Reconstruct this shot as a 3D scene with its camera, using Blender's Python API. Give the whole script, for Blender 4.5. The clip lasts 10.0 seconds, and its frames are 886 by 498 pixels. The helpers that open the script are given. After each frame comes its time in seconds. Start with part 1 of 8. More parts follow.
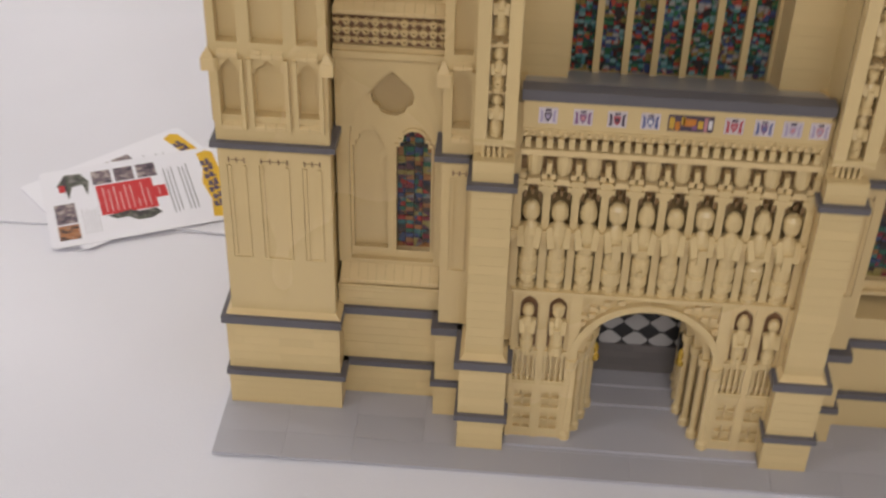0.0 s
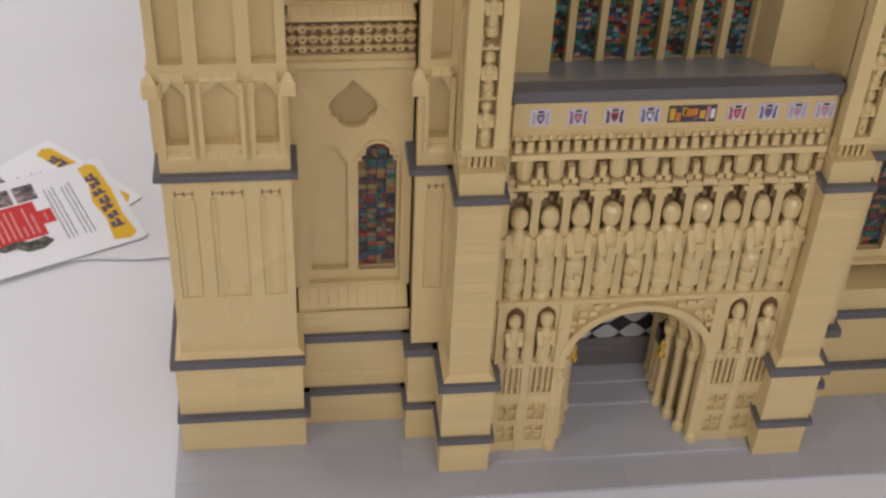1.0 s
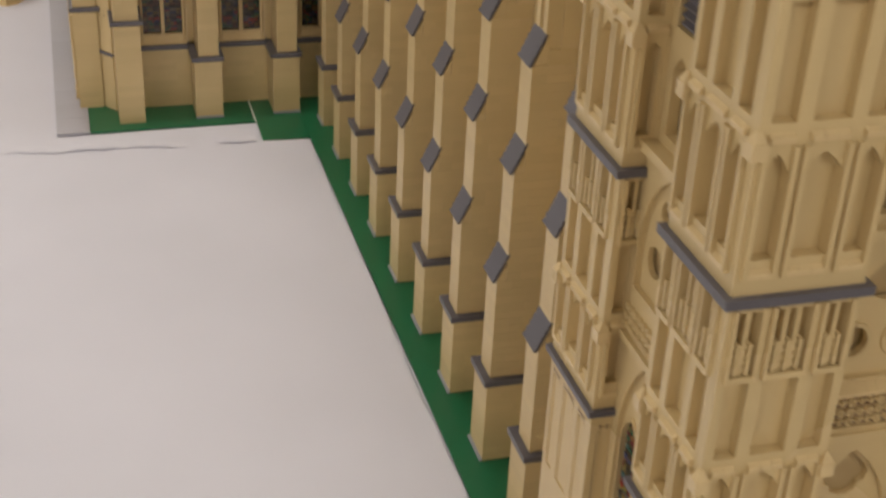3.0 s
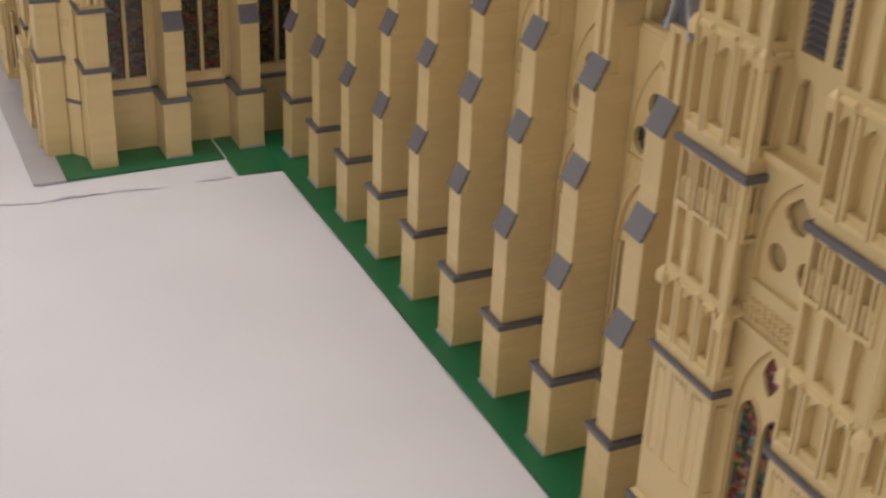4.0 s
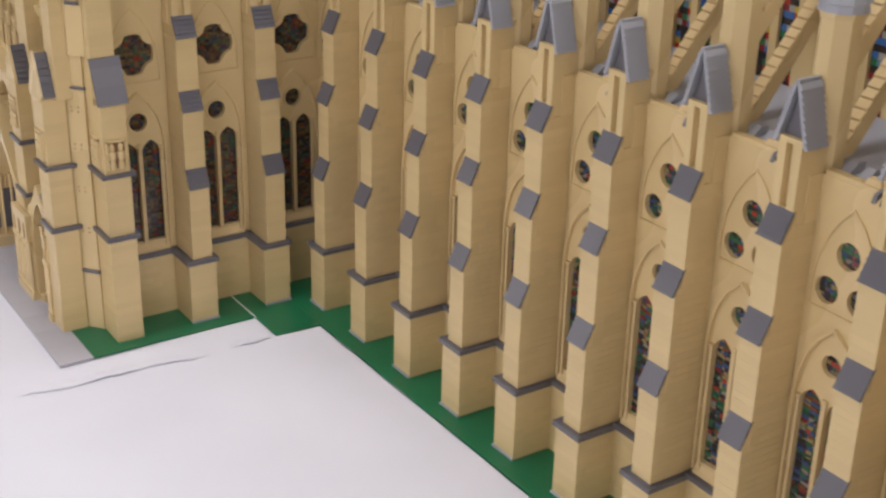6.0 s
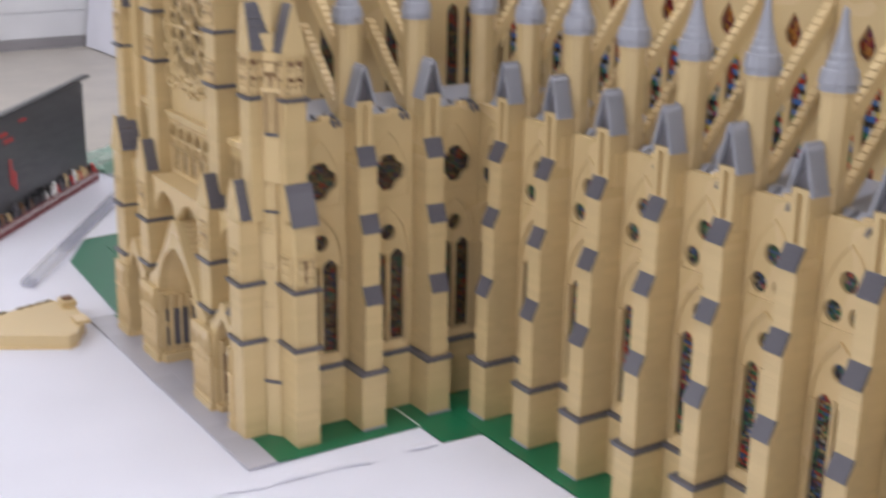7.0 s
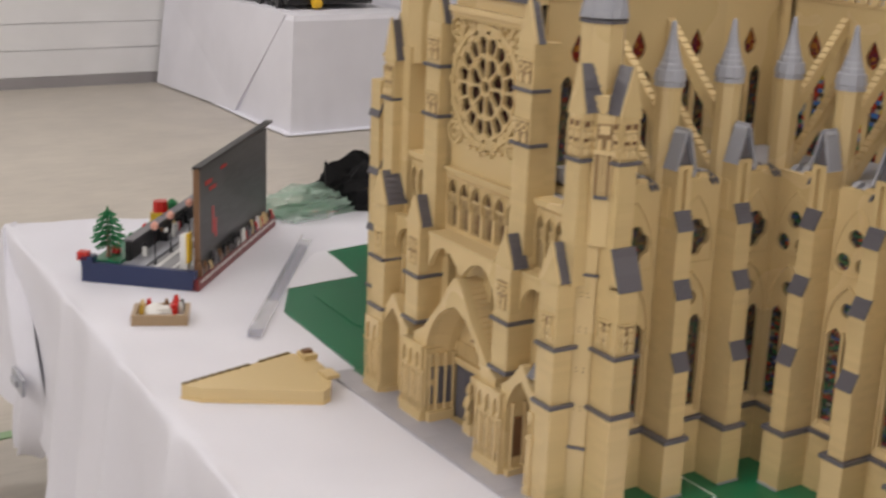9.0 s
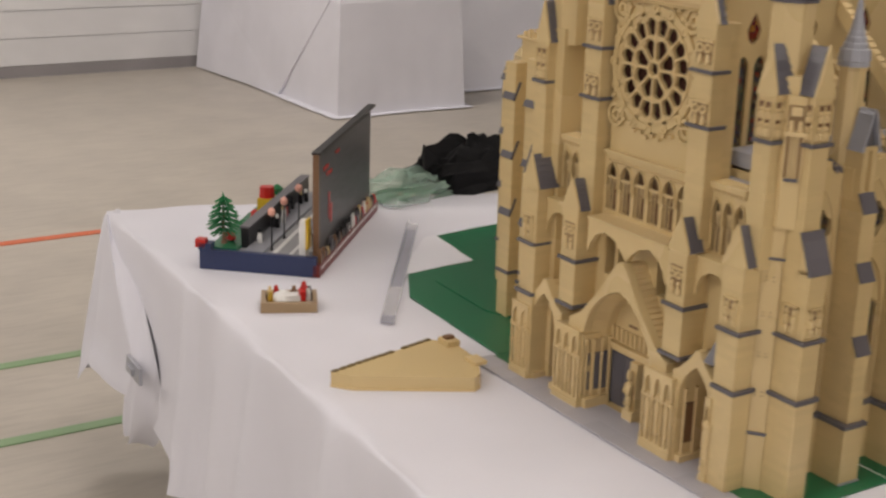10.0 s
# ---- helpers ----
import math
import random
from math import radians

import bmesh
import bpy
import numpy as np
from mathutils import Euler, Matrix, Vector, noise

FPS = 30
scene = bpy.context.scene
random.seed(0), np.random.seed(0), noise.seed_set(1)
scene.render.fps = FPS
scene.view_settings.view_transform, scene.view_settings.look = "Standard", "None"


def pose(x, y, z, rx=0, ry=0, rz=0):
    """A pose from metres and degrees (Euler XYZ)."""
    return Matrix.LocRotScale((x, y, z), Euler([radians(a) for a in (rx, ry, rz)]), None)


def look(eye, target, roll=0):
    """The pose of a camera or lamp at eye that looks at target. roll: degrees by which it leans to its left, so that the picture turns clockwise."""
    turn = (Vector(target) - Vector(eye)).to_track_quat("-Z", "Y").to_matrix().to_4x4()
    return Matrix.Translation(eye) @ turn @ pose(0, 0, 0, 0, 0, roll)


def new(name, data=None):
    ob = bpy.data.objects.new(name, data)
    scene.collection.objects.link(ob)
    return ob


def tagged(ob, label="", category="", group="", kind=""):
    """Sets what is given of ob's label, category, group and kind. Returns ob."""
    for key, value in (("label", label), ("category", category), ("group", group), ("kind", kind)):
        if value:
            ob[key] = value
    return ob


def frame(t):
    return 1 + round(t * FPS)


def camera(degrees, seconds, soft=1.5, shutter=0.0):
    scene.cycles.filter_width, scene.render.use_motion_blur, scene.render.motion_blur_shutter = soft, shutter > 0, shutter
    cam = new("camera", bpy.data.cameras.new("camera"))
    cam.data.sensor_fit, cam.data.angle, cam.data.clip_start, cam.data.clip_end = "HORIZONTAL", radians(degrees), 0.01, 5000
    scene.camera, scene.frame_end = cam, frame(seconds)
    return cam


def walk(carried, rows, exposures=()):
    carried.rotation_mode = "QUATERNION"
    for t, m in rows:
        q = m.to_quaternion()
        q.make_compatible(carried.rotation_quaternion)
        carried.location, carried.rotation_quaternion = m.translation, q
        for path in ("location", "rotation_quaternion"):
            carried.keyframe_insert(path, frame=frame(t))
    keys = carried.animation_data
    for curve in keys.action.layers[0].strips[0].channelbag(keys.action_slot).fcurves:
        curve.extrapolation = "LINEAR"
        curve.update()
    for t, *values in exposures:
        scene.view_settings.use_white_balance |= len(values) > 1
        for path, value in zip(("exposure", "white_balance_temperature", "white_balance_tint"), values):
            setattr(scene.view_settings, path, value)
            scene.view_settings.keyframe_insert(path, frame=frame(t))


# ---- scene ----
cam = camera(36.40, 10.0, soft=2.4, shutter=0.6)
PATH = [
    (0, (0.263, -0.8611, 0.8994), (0.2114, -0.0646, 0.297), 1.49),
    (0.5, (0.1959, -0.7635, 0.8616), (0.1958, 0.0133, 0.2318), -1.21),
    (1, (0.1104, -0.7395, 0.8847), (0.2169, 0.0254, 0.2494), 2.85),
    (1.5, (-0.0568, -0.7791, 0.8948), (0.121, -0.0179, 0.2711), 3.28),
    (2, (-0.1812, -0.7834, 0.9061), (0.0176, 0.0024, 0.3204), 4.47),
    (2.5, (-0.2847, -0.6805, 0.9421), (-0.0645, 0.132, 0.4024), 2.42),
    (2.7, (-0.3228, -0.618, 0.9444), (-0.0931, 0.2137, 0.4388), 2.27),
    (3.8, (-0.5844, -0.5549, 0.9757), (-0.2294, 0.2556, 0.5099), 2.91),
    (4, (-0.6728, -0.575, 0.9885), (-0.2881, 0.2209, 0.521), 2.58),
    (4.5, (-0.7639, -0.5643, 0.9918), (-0.3481, 0.2286, 0.5464), 3.58),
    (5, (-0.8434, -0.4972, 0.9968), (-0.3968, 0.3012, 0.5928), 2.95),
    (5.2, (-0.8554, -0.4356, 0.9821), (-0.396, 0.3568, 0.5809), 2.37),
    (6.3, (-1.023, -0.2732, 1.0217), (-0.4951, 0.4791, 0.6278), 1.87),
    (6.5, (-1.1001, -0.294, 1.0165), (-0.5654, 0.4697, 0.6549), 1.94),
    (7, (-1.2247, -0.3059, 1.0258), (-0.7108, 0.4966, 0.7226), 0.85),
    (7.5, (-1.3844, -0.241, 1.0763), (-0.8815, 0.5798, 0.8052), 2.69),
    (8, (-1.4339, -0.1067, 1.0587), (-0.9547, 0.7324, 0.8012), 0.72),
    (8.5, (-1.4959, -0.0243, 1.0389), (-1.0013, 0.801, 0.7664), 0.41),
    (9, (-1.6374, 0.0125, 1.0395), (-1.1206, 0.8231, 0.7642), 2.25),
    (9.5, (-1.7771, 0.064, 1.0761), (-1.2754, 0.8767, 0.7797), 1.45),
    (10, (-1.8611, 0.1867, 1.0288), (-1.3502, 0.9964, 0.7401), 1.63),
]
walk(cam, [(t, look(eye, target, roll)) for t, eye, target, roll in PATH],
     exposures=[(0.0, 0.03, 6400, 11), (1.0, 0.00, 6250, 11), (2.0, -0.14, 6500, 12), (2.5, -0.25, 6980, 12), (3.6, -0.15, 6600, 11), (4.5, -0.15, 6880, 12), (5.2, 0.04, 6860, 12), (6.5, 0.31, 5760, 14), (7.5, 0.29, 5760, 14), (8.0, 0.26, 6150, 13), (8.5, 0.20, 6250, 12), (9.0, 0.08, 6480, 12), (9.5, 0.08, 6500, 12), (10.0, -0.09, 6760, 13)])

# ------------------------------------------------------------------ light
world = bpy.data.worlds.new("hall_air")
scene.world = world
world.use_nodes = True
world.node_tree.nodes["Background"].inputs[0].default_value = (0.9, 0.95, 1.0, 1)
world.node_tree.nodes["Background"].inputs[1].default_value = 0.25


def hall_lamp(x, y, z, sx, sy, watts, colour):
    """An assumed ceiling panel of the hall, never in view, looking straight down. Metres."""
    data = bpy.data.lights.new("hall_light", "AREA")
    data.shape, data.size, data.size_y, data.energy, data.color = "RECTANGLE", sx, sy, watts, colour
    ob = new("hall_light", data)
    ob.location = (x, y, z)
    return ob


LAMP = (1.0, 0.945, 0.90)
# unseen panels; spots and watts set to give the soft hall light
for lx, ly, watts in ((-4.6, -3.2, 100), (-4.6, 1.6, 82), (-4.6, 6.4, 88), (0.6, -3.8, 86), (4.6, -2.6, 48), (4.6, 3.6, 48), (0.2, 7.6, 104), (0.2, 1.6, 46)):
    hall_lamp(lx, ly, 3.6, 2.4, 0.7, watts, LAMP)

# ------------------------------------------------------------------ materials


def material(name, colour, rough=0.35, metal=0.0, spread=0.06, grain=60.0, bump=0.04, spec=0.5, stains=0.05, by="object", coat=0.0):
    """Plastic, cloth or paint: colour varied from piece to piece, a fine grain, broad faint stains and a little relief."""
    m = bpy.data.materials.new(name)
    m.use_nodes = True
    nt = m.node_tree
    n, l = nt.nodes, nt.links
    b = n["Principled BSDF"]
    b.inputs["Roughness"].default_value = rough
    b.inputs["Metallic"].default_value = metal
    b.inputs["Specular IOR Level"].default_value = spec
    b.inputs["Coat Weight"].default_value = coat
    tc = n.new("ShaderNodeTexCoord")
    info = n.new("ShaderNodeNewGeometry") if by == "island" else n.new("ShaderNodeObjectInfo")
    rnd = info.outputs["Random Per Island" if by == "island" else "Random"]
    fine = n.new("ShaderNodeTexNoise")
    fine.inputs["Scale"].default_value = grain
    fine.inputs["Detail"].default_value = 4
    broad = n.new("ShaderNodeTexNoise")
    broad.inputs["Scale"].default_value = 3.1
    l.new(tc.outputs["Object"], fine.inputs["Vector"])
    l.new(tc.outputs["Object"], broad.inputs["Vector"])
    val = n.new("ShaderNodeMapRange")
    val.inputs[3].default_value, val.inputs[4].default_value = 1 - spread, 1 + spread
    l.new(rnd, val.inputs[0])
    st = n.new("ShaderNodeMapRange")
    st.inputs[1].default_value, st.inputs[2].default_value = 0.35, 0.65
    st.inputs[3].default_value, st.inputs[4].default_value = 1 - stains, 1 + stains
    l.new(broad.outputs["Fac"], st.inputs[0])
    mul = n.new("ShaderNodeMath")
    mul.operation = "MULTIPLY"
    l.new(val.outputs[0], mul.inputs[0])
    l.new(st.outputs[0], mul.inputs[1])
    hsv = n.new("ShaderNodeHueSaturation")
    hsv.inputs["Color"].default_value = (*colour, 1)
    l.new(mul.outputs[0], hsv.inputs["Value"])
    l.new(hsv.outputs["Color"], b.inputs["Base Color"])
    rr = n.new("ShaderNodeMapRange")
    rr.inputs[3].default_value, rr.inputs[4].default_value = rough * 0.9, min(1, rough * 1.12)
    l.new(broad.outputs["Fac"], rr.inputs[0])
    l.new(rr.outputs[0], b.inputs["Roughness"])
    if bump:
        bp = n.new("ShaderNodeBump")
        bp.inputs["Strength"].default_value = bump
        bp.inputs["Distance"].default_value = 0.002
        l.new(fine.outputs["Fac"], bp.inputs["Height"])
        l.new(bp.outputs["Normal"], b.inputs["Normal"])
    return m


def mosaic(name, colours, rough=0.12, patch=0.45, size=70.0):
    """Small translucent coloured pieces; neighbours tend to share a colour, in patches that differ from window to window."""
    m = bpy.data.materials.new(name)
    m.use_nodes = True
    nt = m.node_tree
    n, l = nt.nodes, nt.links
    b = n["Principled BSDF"]
    b.inputs["Roughness"].default_value = rough
    g = n.new("ShaderNodeNewGeometry")
    tc = n.new("ShaderNodeTexCoord")
    info = n.new("ShaderNodeObjectInfo")
    move = n.new("ShaderNodeVectorMath")
    move.operation = "ADD"
    l.new(tc.outputs["Object"], move.inputs[0])
    l.new(info.outputs["Random"], move.inputs[1])
    cells = n.new("ShaderNodeTexVoronoi")
    cells.inputs["Scale"].default_value = size
    l.new(move.outputs[0], cells.inputs["Vector"])
    sep = n.new("ShaderNodeSeparateColor")
    l.new(cells.outputs["Color"], sep.inputs[0])
    pick = n.new("ShaderNodeMix")
    pick.inputs[0].default_value = patch
    l.new(g.outputs["Random Per Island"], pick.inputs[2])
    l.new(sep.outputs[0], pick.inputs[3])
    spread = n.new("ShaderNodeMapRange")
    spread.inputs[1].default_value, spread.inputs[2].default_value = 0.25 * patch, 1 - 0.25 * patch
    l.new(pick.outputs[0], spread.inputs[0])
    ramp = n.new("ShaderNodeValToRGB")
    ramp.color_ramp.interpolation = "CONSTANT"
    el = ramp.color_ramp.elements
    while len(el) < len(colours):
        el.new(0.5)
    for i, c in enumerate(colours):
        el[i].position = i / len(colours)
        el[i].color = (*c, 1)
    l.new(spread.outputs[0], ramp.inputs[0])
    l.new(ramp.outputs[0], b.inputs["Base Color"])
    return m


TAN = material("tan_plastic", (0.632, 0.484, 0.243), 0.36, spread=0.035, grain=90, bump=0.0, stains=0.03, by="island")
TAN_BRICK = material("tan_plastic_brick", (0.632, 0.484, 0.243), 0.36, spread=0.035, grain=90, bump=0.0, stains=0.03)
TAN_SMOOTH = material("tan_plastic_smooth", (0.642, 0.492, 0.251), 0.27, spread=0.03, grain=90, bump=0.0, stains=0.03)
# the tan darkened in two steps, so the colour carries the shade of recesses
TAN_HALF_SHADE = material("mid_tan_plastic_back", (0.44, 0.32, 0.155), 0.4, spread=0.05, grain=80, bump=0.02)
TAN_DEEP_SHADE = material("dark_tan_plastic_back", (0.27, 0.17, 0.075), 0.4, spread=0.08, grain=80, bump=0.02)
TAN_PALE = material("tan_slopes_glossy", (0.68, 0.52, 0.274), 0.15, spread=0.04, grain=80, bump=0.0, stains=0.02, by="island")
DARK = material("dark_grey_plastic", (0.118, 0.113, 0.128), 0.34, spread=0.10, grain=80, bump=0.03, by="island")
GREY = material("light_grey_plastic", (0.34, 0.35, 0.39), 0.33, spread=0.07, grain=80, bump=0.03, by="island")
GREY_PLATE = material("light_grey_plastic_plate", (0.30, 0.305, 0.335), 0.36, spread=0.08, grain=80, bump=0.0)
GROUND_GREY = material("grey_plate_plastic", (0.43, 0.425, 0.465), 0.40, spread=0.04, grain=70, bump=0.05, by="island")
GROUND_GREY_TILE = material("grey_tile_plastic", (0.43, 0.425, 0.465), 0.36, spread=0.035, grain=70, bump=0.04)
GREEN = material("green_plate_plastic", (0.007, 0.145, 0.062), 0.34, spread=0.05, grain=70, bump=0.05)
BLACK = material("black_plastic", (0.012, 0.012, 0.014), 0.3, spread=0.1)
WHITE = material("white_plastic", (0.78, 0.78, 0.76), 0.3, spread=0.03, by="island")
GOLD = material("gold_plastic", (0.62, 0.40, 0.06), 0.25, metal=0.5)
NAVY = material("navy_plastic", (0.022, 0.035, 0.10), 0.33, spread=0.12, by="island")
RED = material("red_plastic", (0.50, 0.02, 0.015), 0.3, spread=0.1, by="island")
LEAF = material("green_leaf_plastic", (0.01, 0.16, 0.05), 0.35, spread=0.2, by="island")
BROWN = material("brown_plastic", (0.19, 0.10, 0.05), 0.4, spread=0.15, by="island")
CLOTH = material("white_tablecloth", (0.735, 0.735, 0.795), 0.9, spread=0.0, grain=420, bump=0.12, spec=0.15, stains=0.025)
PAPER = material("white_paper", (0.80, 0.80, 0.86), 0.55, spread=0.02, grain=250, bump=0.02, spec=0.3, stains=0.01)
FLOOR_MAT = material("beige_sports_floor", (0.47, 0.43, 0.37), 0.33, spread=0.0, grain=35, bump=0.02, spec=0.4, stains=0.06)
def streaked(m, low, high, scale):
    """Faint darker streaks along one direction, multiplied into the colour of a material."""
    n, l = m.node_tree.nodes, m.node_tree.links
    mp = n.new("ShaderNodeMapping")
    mp.inputs["Scale"].default_value = scale
    tex = n.new("ShaderNodeTexNoise")
    tex.inputs["Scale"].default_value = 1.0
    tex.inputs["Detail"].default_value = 6
    tex.inputs["Roughness"].default_value = 0.65
    rng = n.new("ShaderNodeMapRange")
    rng.inputs[1].default_value, rng.inputs[2].default_value = 0.38, 0.55
    rng.inputs[3].default_value, rng.inputs[4].default_value = low, high
    mix = n.new("ShaderNodeMath")
    mix.operation = "MULTIPLY"
    hsv = n["Hue/Saturation/Value"]
    l.new(n["Texture Coordinate"].outputs["Object"], mp.inputs["Vector"])
    l.new(mp.outputs[0], tex.inputs["Vector"])
    l.new(tex.outputs["Fac"], rng.inputs[0])
    l.new(hsv.inputs["Value"].links[0].from_socket, mix.inputs[0])
    l.new(rng.outputs[0], mix.inputs[1])
    l.new(mix.outputs[0], hsv.inputs["Value"])


streaked(FLOOR_MAT, 0.92, 1.015, (6, 42, 1))
WALL_MAT = material("white_wall_panels", (0.70, 0.70, 0.71), 0.6, spread=0.03, grain=30, bump=0.04, spec=0.25, stains=0.03)
CEIL_MAT = material("ceiling_white", (0.50, 0.50, 0.48), 0.8, spread=0.0)
GLASS_LOW = mosaic("stained_pieces_deep", [(0.03, 0.032, 0.03), (0.26, 0.03, 0.02), (0.04, 0.055, 0.12), (0.025, 0.10, 0.06), (0.05, 0.035, 0.025), (0.15, 0.025, 0.03), (0.03, 0.025, 0.02),
                                           (0.24, 0.11, 0.04), (0.05, 0.13, 0.13), (0.24, 0.19, 0.06), (0.02, 0.022, 0.035), (0.16, 0.15, 0.14), (0.09, 0.04, 0.05)])
GLASS_HIGH = mosaic("stained_pieces_bright", [(0.03, 0.03, 0.03), (0.42, 0.04, 0.02), (0.05, 0.035, 0.025), (0.05, 0.14, 0.38), (0.04, 0.03, 0.03), (0.52, 0.38, 0.05), (0.03, 0.15, 0.07), (0.06, 0.05, 0.045),
                                              (0.12, 0.22, 0.30), (0.03, 0.03, 0.04), (0.34, 0.33, 0.29), (0.22, 0.03, 0.03)], patch=0.0)
GLASS_WEST = mosaic("stained_pieces_west", [(0.05, 0.045, 0.045), (0.36, 0.045, 0.035), (0.09, 0.035, 0.03), (0.05, 0.17, 0.09), (0.10, 0.25, 0.26), (0.04, 0.09, 0.08), (0.20, 0.34, 0.34),
                                            (0.07, 0.10, 0.22), (0.46, 0.09, 0.06), (0.04, 0.12, 0.06), (0.36, 0.34, 0.32), (0.08, 0.06, 0.12), (0.28, 0.20, 0.07)], patch=0.6, size=95.0)
GLASS_NAVE = mosaic("stained_pieces_nave", [(0.04, 0.05, 0.04), (0.36, 0.05, 0.03), (0.03, 0.03, 0.03), (0.04, 0.13, 0.06), (0.05, 0.08, 0.18), (0.03, 0.028, 0.025), (0.28, 0.22, 0.10), (0.16, 0.06, 0.03), (0.20, 0.03, 0.035),
                                            (0.03, 0.09, 0.05), (0.24, 0.22, 0.18), (0.04, 0.035, 0.05)], patch=0.25)
GLASS_RED = mosaic("stained_pieces_red", [(0.16, 0.015, 0.01), (0.10, 0.012, 0.03), (0.30, 0.12, 0.02), (0.20, 0.02, 0.012), (0.12, 0.05, 0.02), (0.06, 0.01, 0.02)])
GLASS_DARK = mosaic("stained_pieces_dim", [(0.036, 0.029, 0.026), (0.189, 0.036, 0.022), (0.043, 0.046, 0.072), (0.043, 0.080, 0.051), (0.131, 0.087, 0.036), (0.072, 0.055, 0.043), (0.029, 0.025, 0.022), (0.116, 0.094, 0.072), (0.087, 0.043, 0.029)])

# ------------------------------------------------------------------ builders (lengths in decimetres)
UNIT = 0.1
STUD, BRICK = 0.08, 0.096


class Geo:
    """Vertices and faces in decimetres."""

    def __init__(self):
        self.v, self.f, self.laid = [], [], False

    def add(self, verts, faces):
        k = len(self.v)
        self.v += [tuple(p) for p in verts]
        self.f += [tuple(k + i for i in face) for face in faces]
        return self

    def box(self, x0, x1, y0, y1, z0, z1):
        return self.add([(x, y, z) for z in (z0, z1) for y in (y0, y1) for x in (x0, x1)],
                        [(0, 2, 3, 1), (4, 5, 7, 6), (0, 1, 5, 4), (2, 6, 7, 3), (0, 4, 6, 2), (1, 3, 7, 5)])

    def prism(self, loop, axis, a0, a1):
        """A flat loop of (p, q) drawn out along an axis; p, q are the two other axes in x, y, z order."""
        n = len(loop)

        def at(p, q, a):
            return {"x": (a, p, q), "y": (p, a, q), "z": (p, q, a)}[axis]
        area = sum(loop[i][0] * loop[(i + 1) % n][1] - loop[(i + 1) % n][0] * loop[i][1] for i in range(n))
        if (area < 0) != (axis == "y"):
            loop = loop[::-1]
        verts = [at(p, q, a0) for p, q in loop] + [at(p, q, a1) for p, q in loop]
        faces = [tuple(range(n))[::-1], tuple(range(n, 2 * n))] + [(i, (i + 1) % n, n + (i + 1) % n, n + i) for i in range(n)]
        if a1 < a0:
            faces = [f[::-1] for f in faces]
        return self.add(verts, faces)

    def bricks(self, x0, x1, y0, y1, z0, z1, seed=0, gap=0.0014, long=(2, 3, 4, 4, 6), course=BRICK):
        """A block laid in courses of bricks with fine open joints round a core."""
        self.laid = True
        r = random.Random(seed * 977 + int(x0 * 100) + int(y0 * 1000) + int(z0 * 77))
        c = min(0.002, (x1 - x0) / 4, (y1 - y0) / 4)
        self.box(x0 + c, x1 - c, y0 + c, y1 - c, z0, z1 - c)
        along_x = (x1 - x0) >= (y1 - y0)
        a0, a1 = (x0, x1) if along_x else (y0, y1)
        rows = max(1, round((z1 - z0) / course))
        h = (z1 - z0) / rows
        for i in range(rows):
            za, zb = z0 + i * h + gap / 2, z0 + (i + 1) * h - (gap / 2 if i < rows - 1 else 0)
            p = a0
            first = True
            while p < a1 - 1e-6:
                q = p + STUD * (r.choice(long) if not first or i % 2 else r.choice((1, 2, 3)))
                first = False
                if q > a1 - STUD * 0.9:
                    q = a1
                pa, pb = p + (gap / 2 if p > a0 else 0), q - (gap / 2 if q < a1 else 0)
                if along_x:
                    self.box(pa, pb, y0, y1, za, zb)
                else:
                    self.box(x0, x1, pa, pb, za, zb)
                p = q
        return self

    def frustum(self, cx, cy, z0, z1, r0, r1, n=8, turn=0.0):
        ang = [turn + 2 * math.pi * i / n for i in range(n)]
        verts = [(cx + r0 * math.cos(a), cy + r0 * math.sin(a), z0) for a in ang] + [(cx + r1 * math.cos(a), cy + r1 * math.sin(a), z1) for a in ang]
        return self.add(verts, [tuple(range(n))[::-1], tuple(range(n, 2 * n))] + [(i, (i + 1) % n, n + (i + 1) % n, n + i) for i in range(n)])

    def lathe(self, cx, cy, profile, n=12, turn=0.0):
        """Rings of (radius, z), closed at both ends."""
        verts, faces = [], []
        for r, z in profile:
            verts += [(cx + r * math.cos(turn + 2 * math.pi * i / n), cy + r * math.sin(turn + 2 * math.pi * i / n), z) for i in range(n)]
        for k in range(len(profile) - 1):
            faces += [(k * n + i, k * n + (i + 1) % n, (k + 1) * n + (i + 1) % n, (k + 1) * n + i) for i in range(n)]
        faces += [tuple(range(n))[::-1], tuple(range((len(profile) - 1) * n, len(profile) * n))]
        return self.add(verts, faces)

    def panel(self, axis, a, thick, outer, holes=()):
        """A slab in the plane axis = a, drawn out by thick (either sign), with holes right through it. Loops are (p, q)."""
        def at(p, q, d):
            return {"x": (d, p, q), "y": (p, d, q), "z": (p, q, d)}[axis]
        loops = [list(outer)] + [list(h) for h in holes]
        tris = _tess([[Vector((p, q, 0)) for p, q in lp] for lp in loops])
        flat = [pt for lp in loops for pt in lp]
        n = len(flat)
        verts = [at(p, q, a) for p, q in flat] + [at(p, q, a + thick) for p, q in flat]
        faces = []
        for t in tris:
            (ax, ay), (bx, by), (cx, cy) = flat[t[0]], flat[t[1]], flat[t[2]]
            t = tuple(t) if (bx - ax) * (cy - ay) - (cx - ax) * (by - ay) > 0 else tuple(t)[::-1]
            front, back = t, tuple(n + i for i in t[::-1])
            if (axis == "y") != (thick > 0):
                front, back = front[::-1], back[::-1]
            faces += [front, back]
        k = 0
        for lp in loops:
            m = len(lp)
            faces += [(k + i, k + (i + 1) % m, n + k + (i + 1) % m, n + k + i) for i in range(m)]
            k += m
        return self.add(verts, faces)

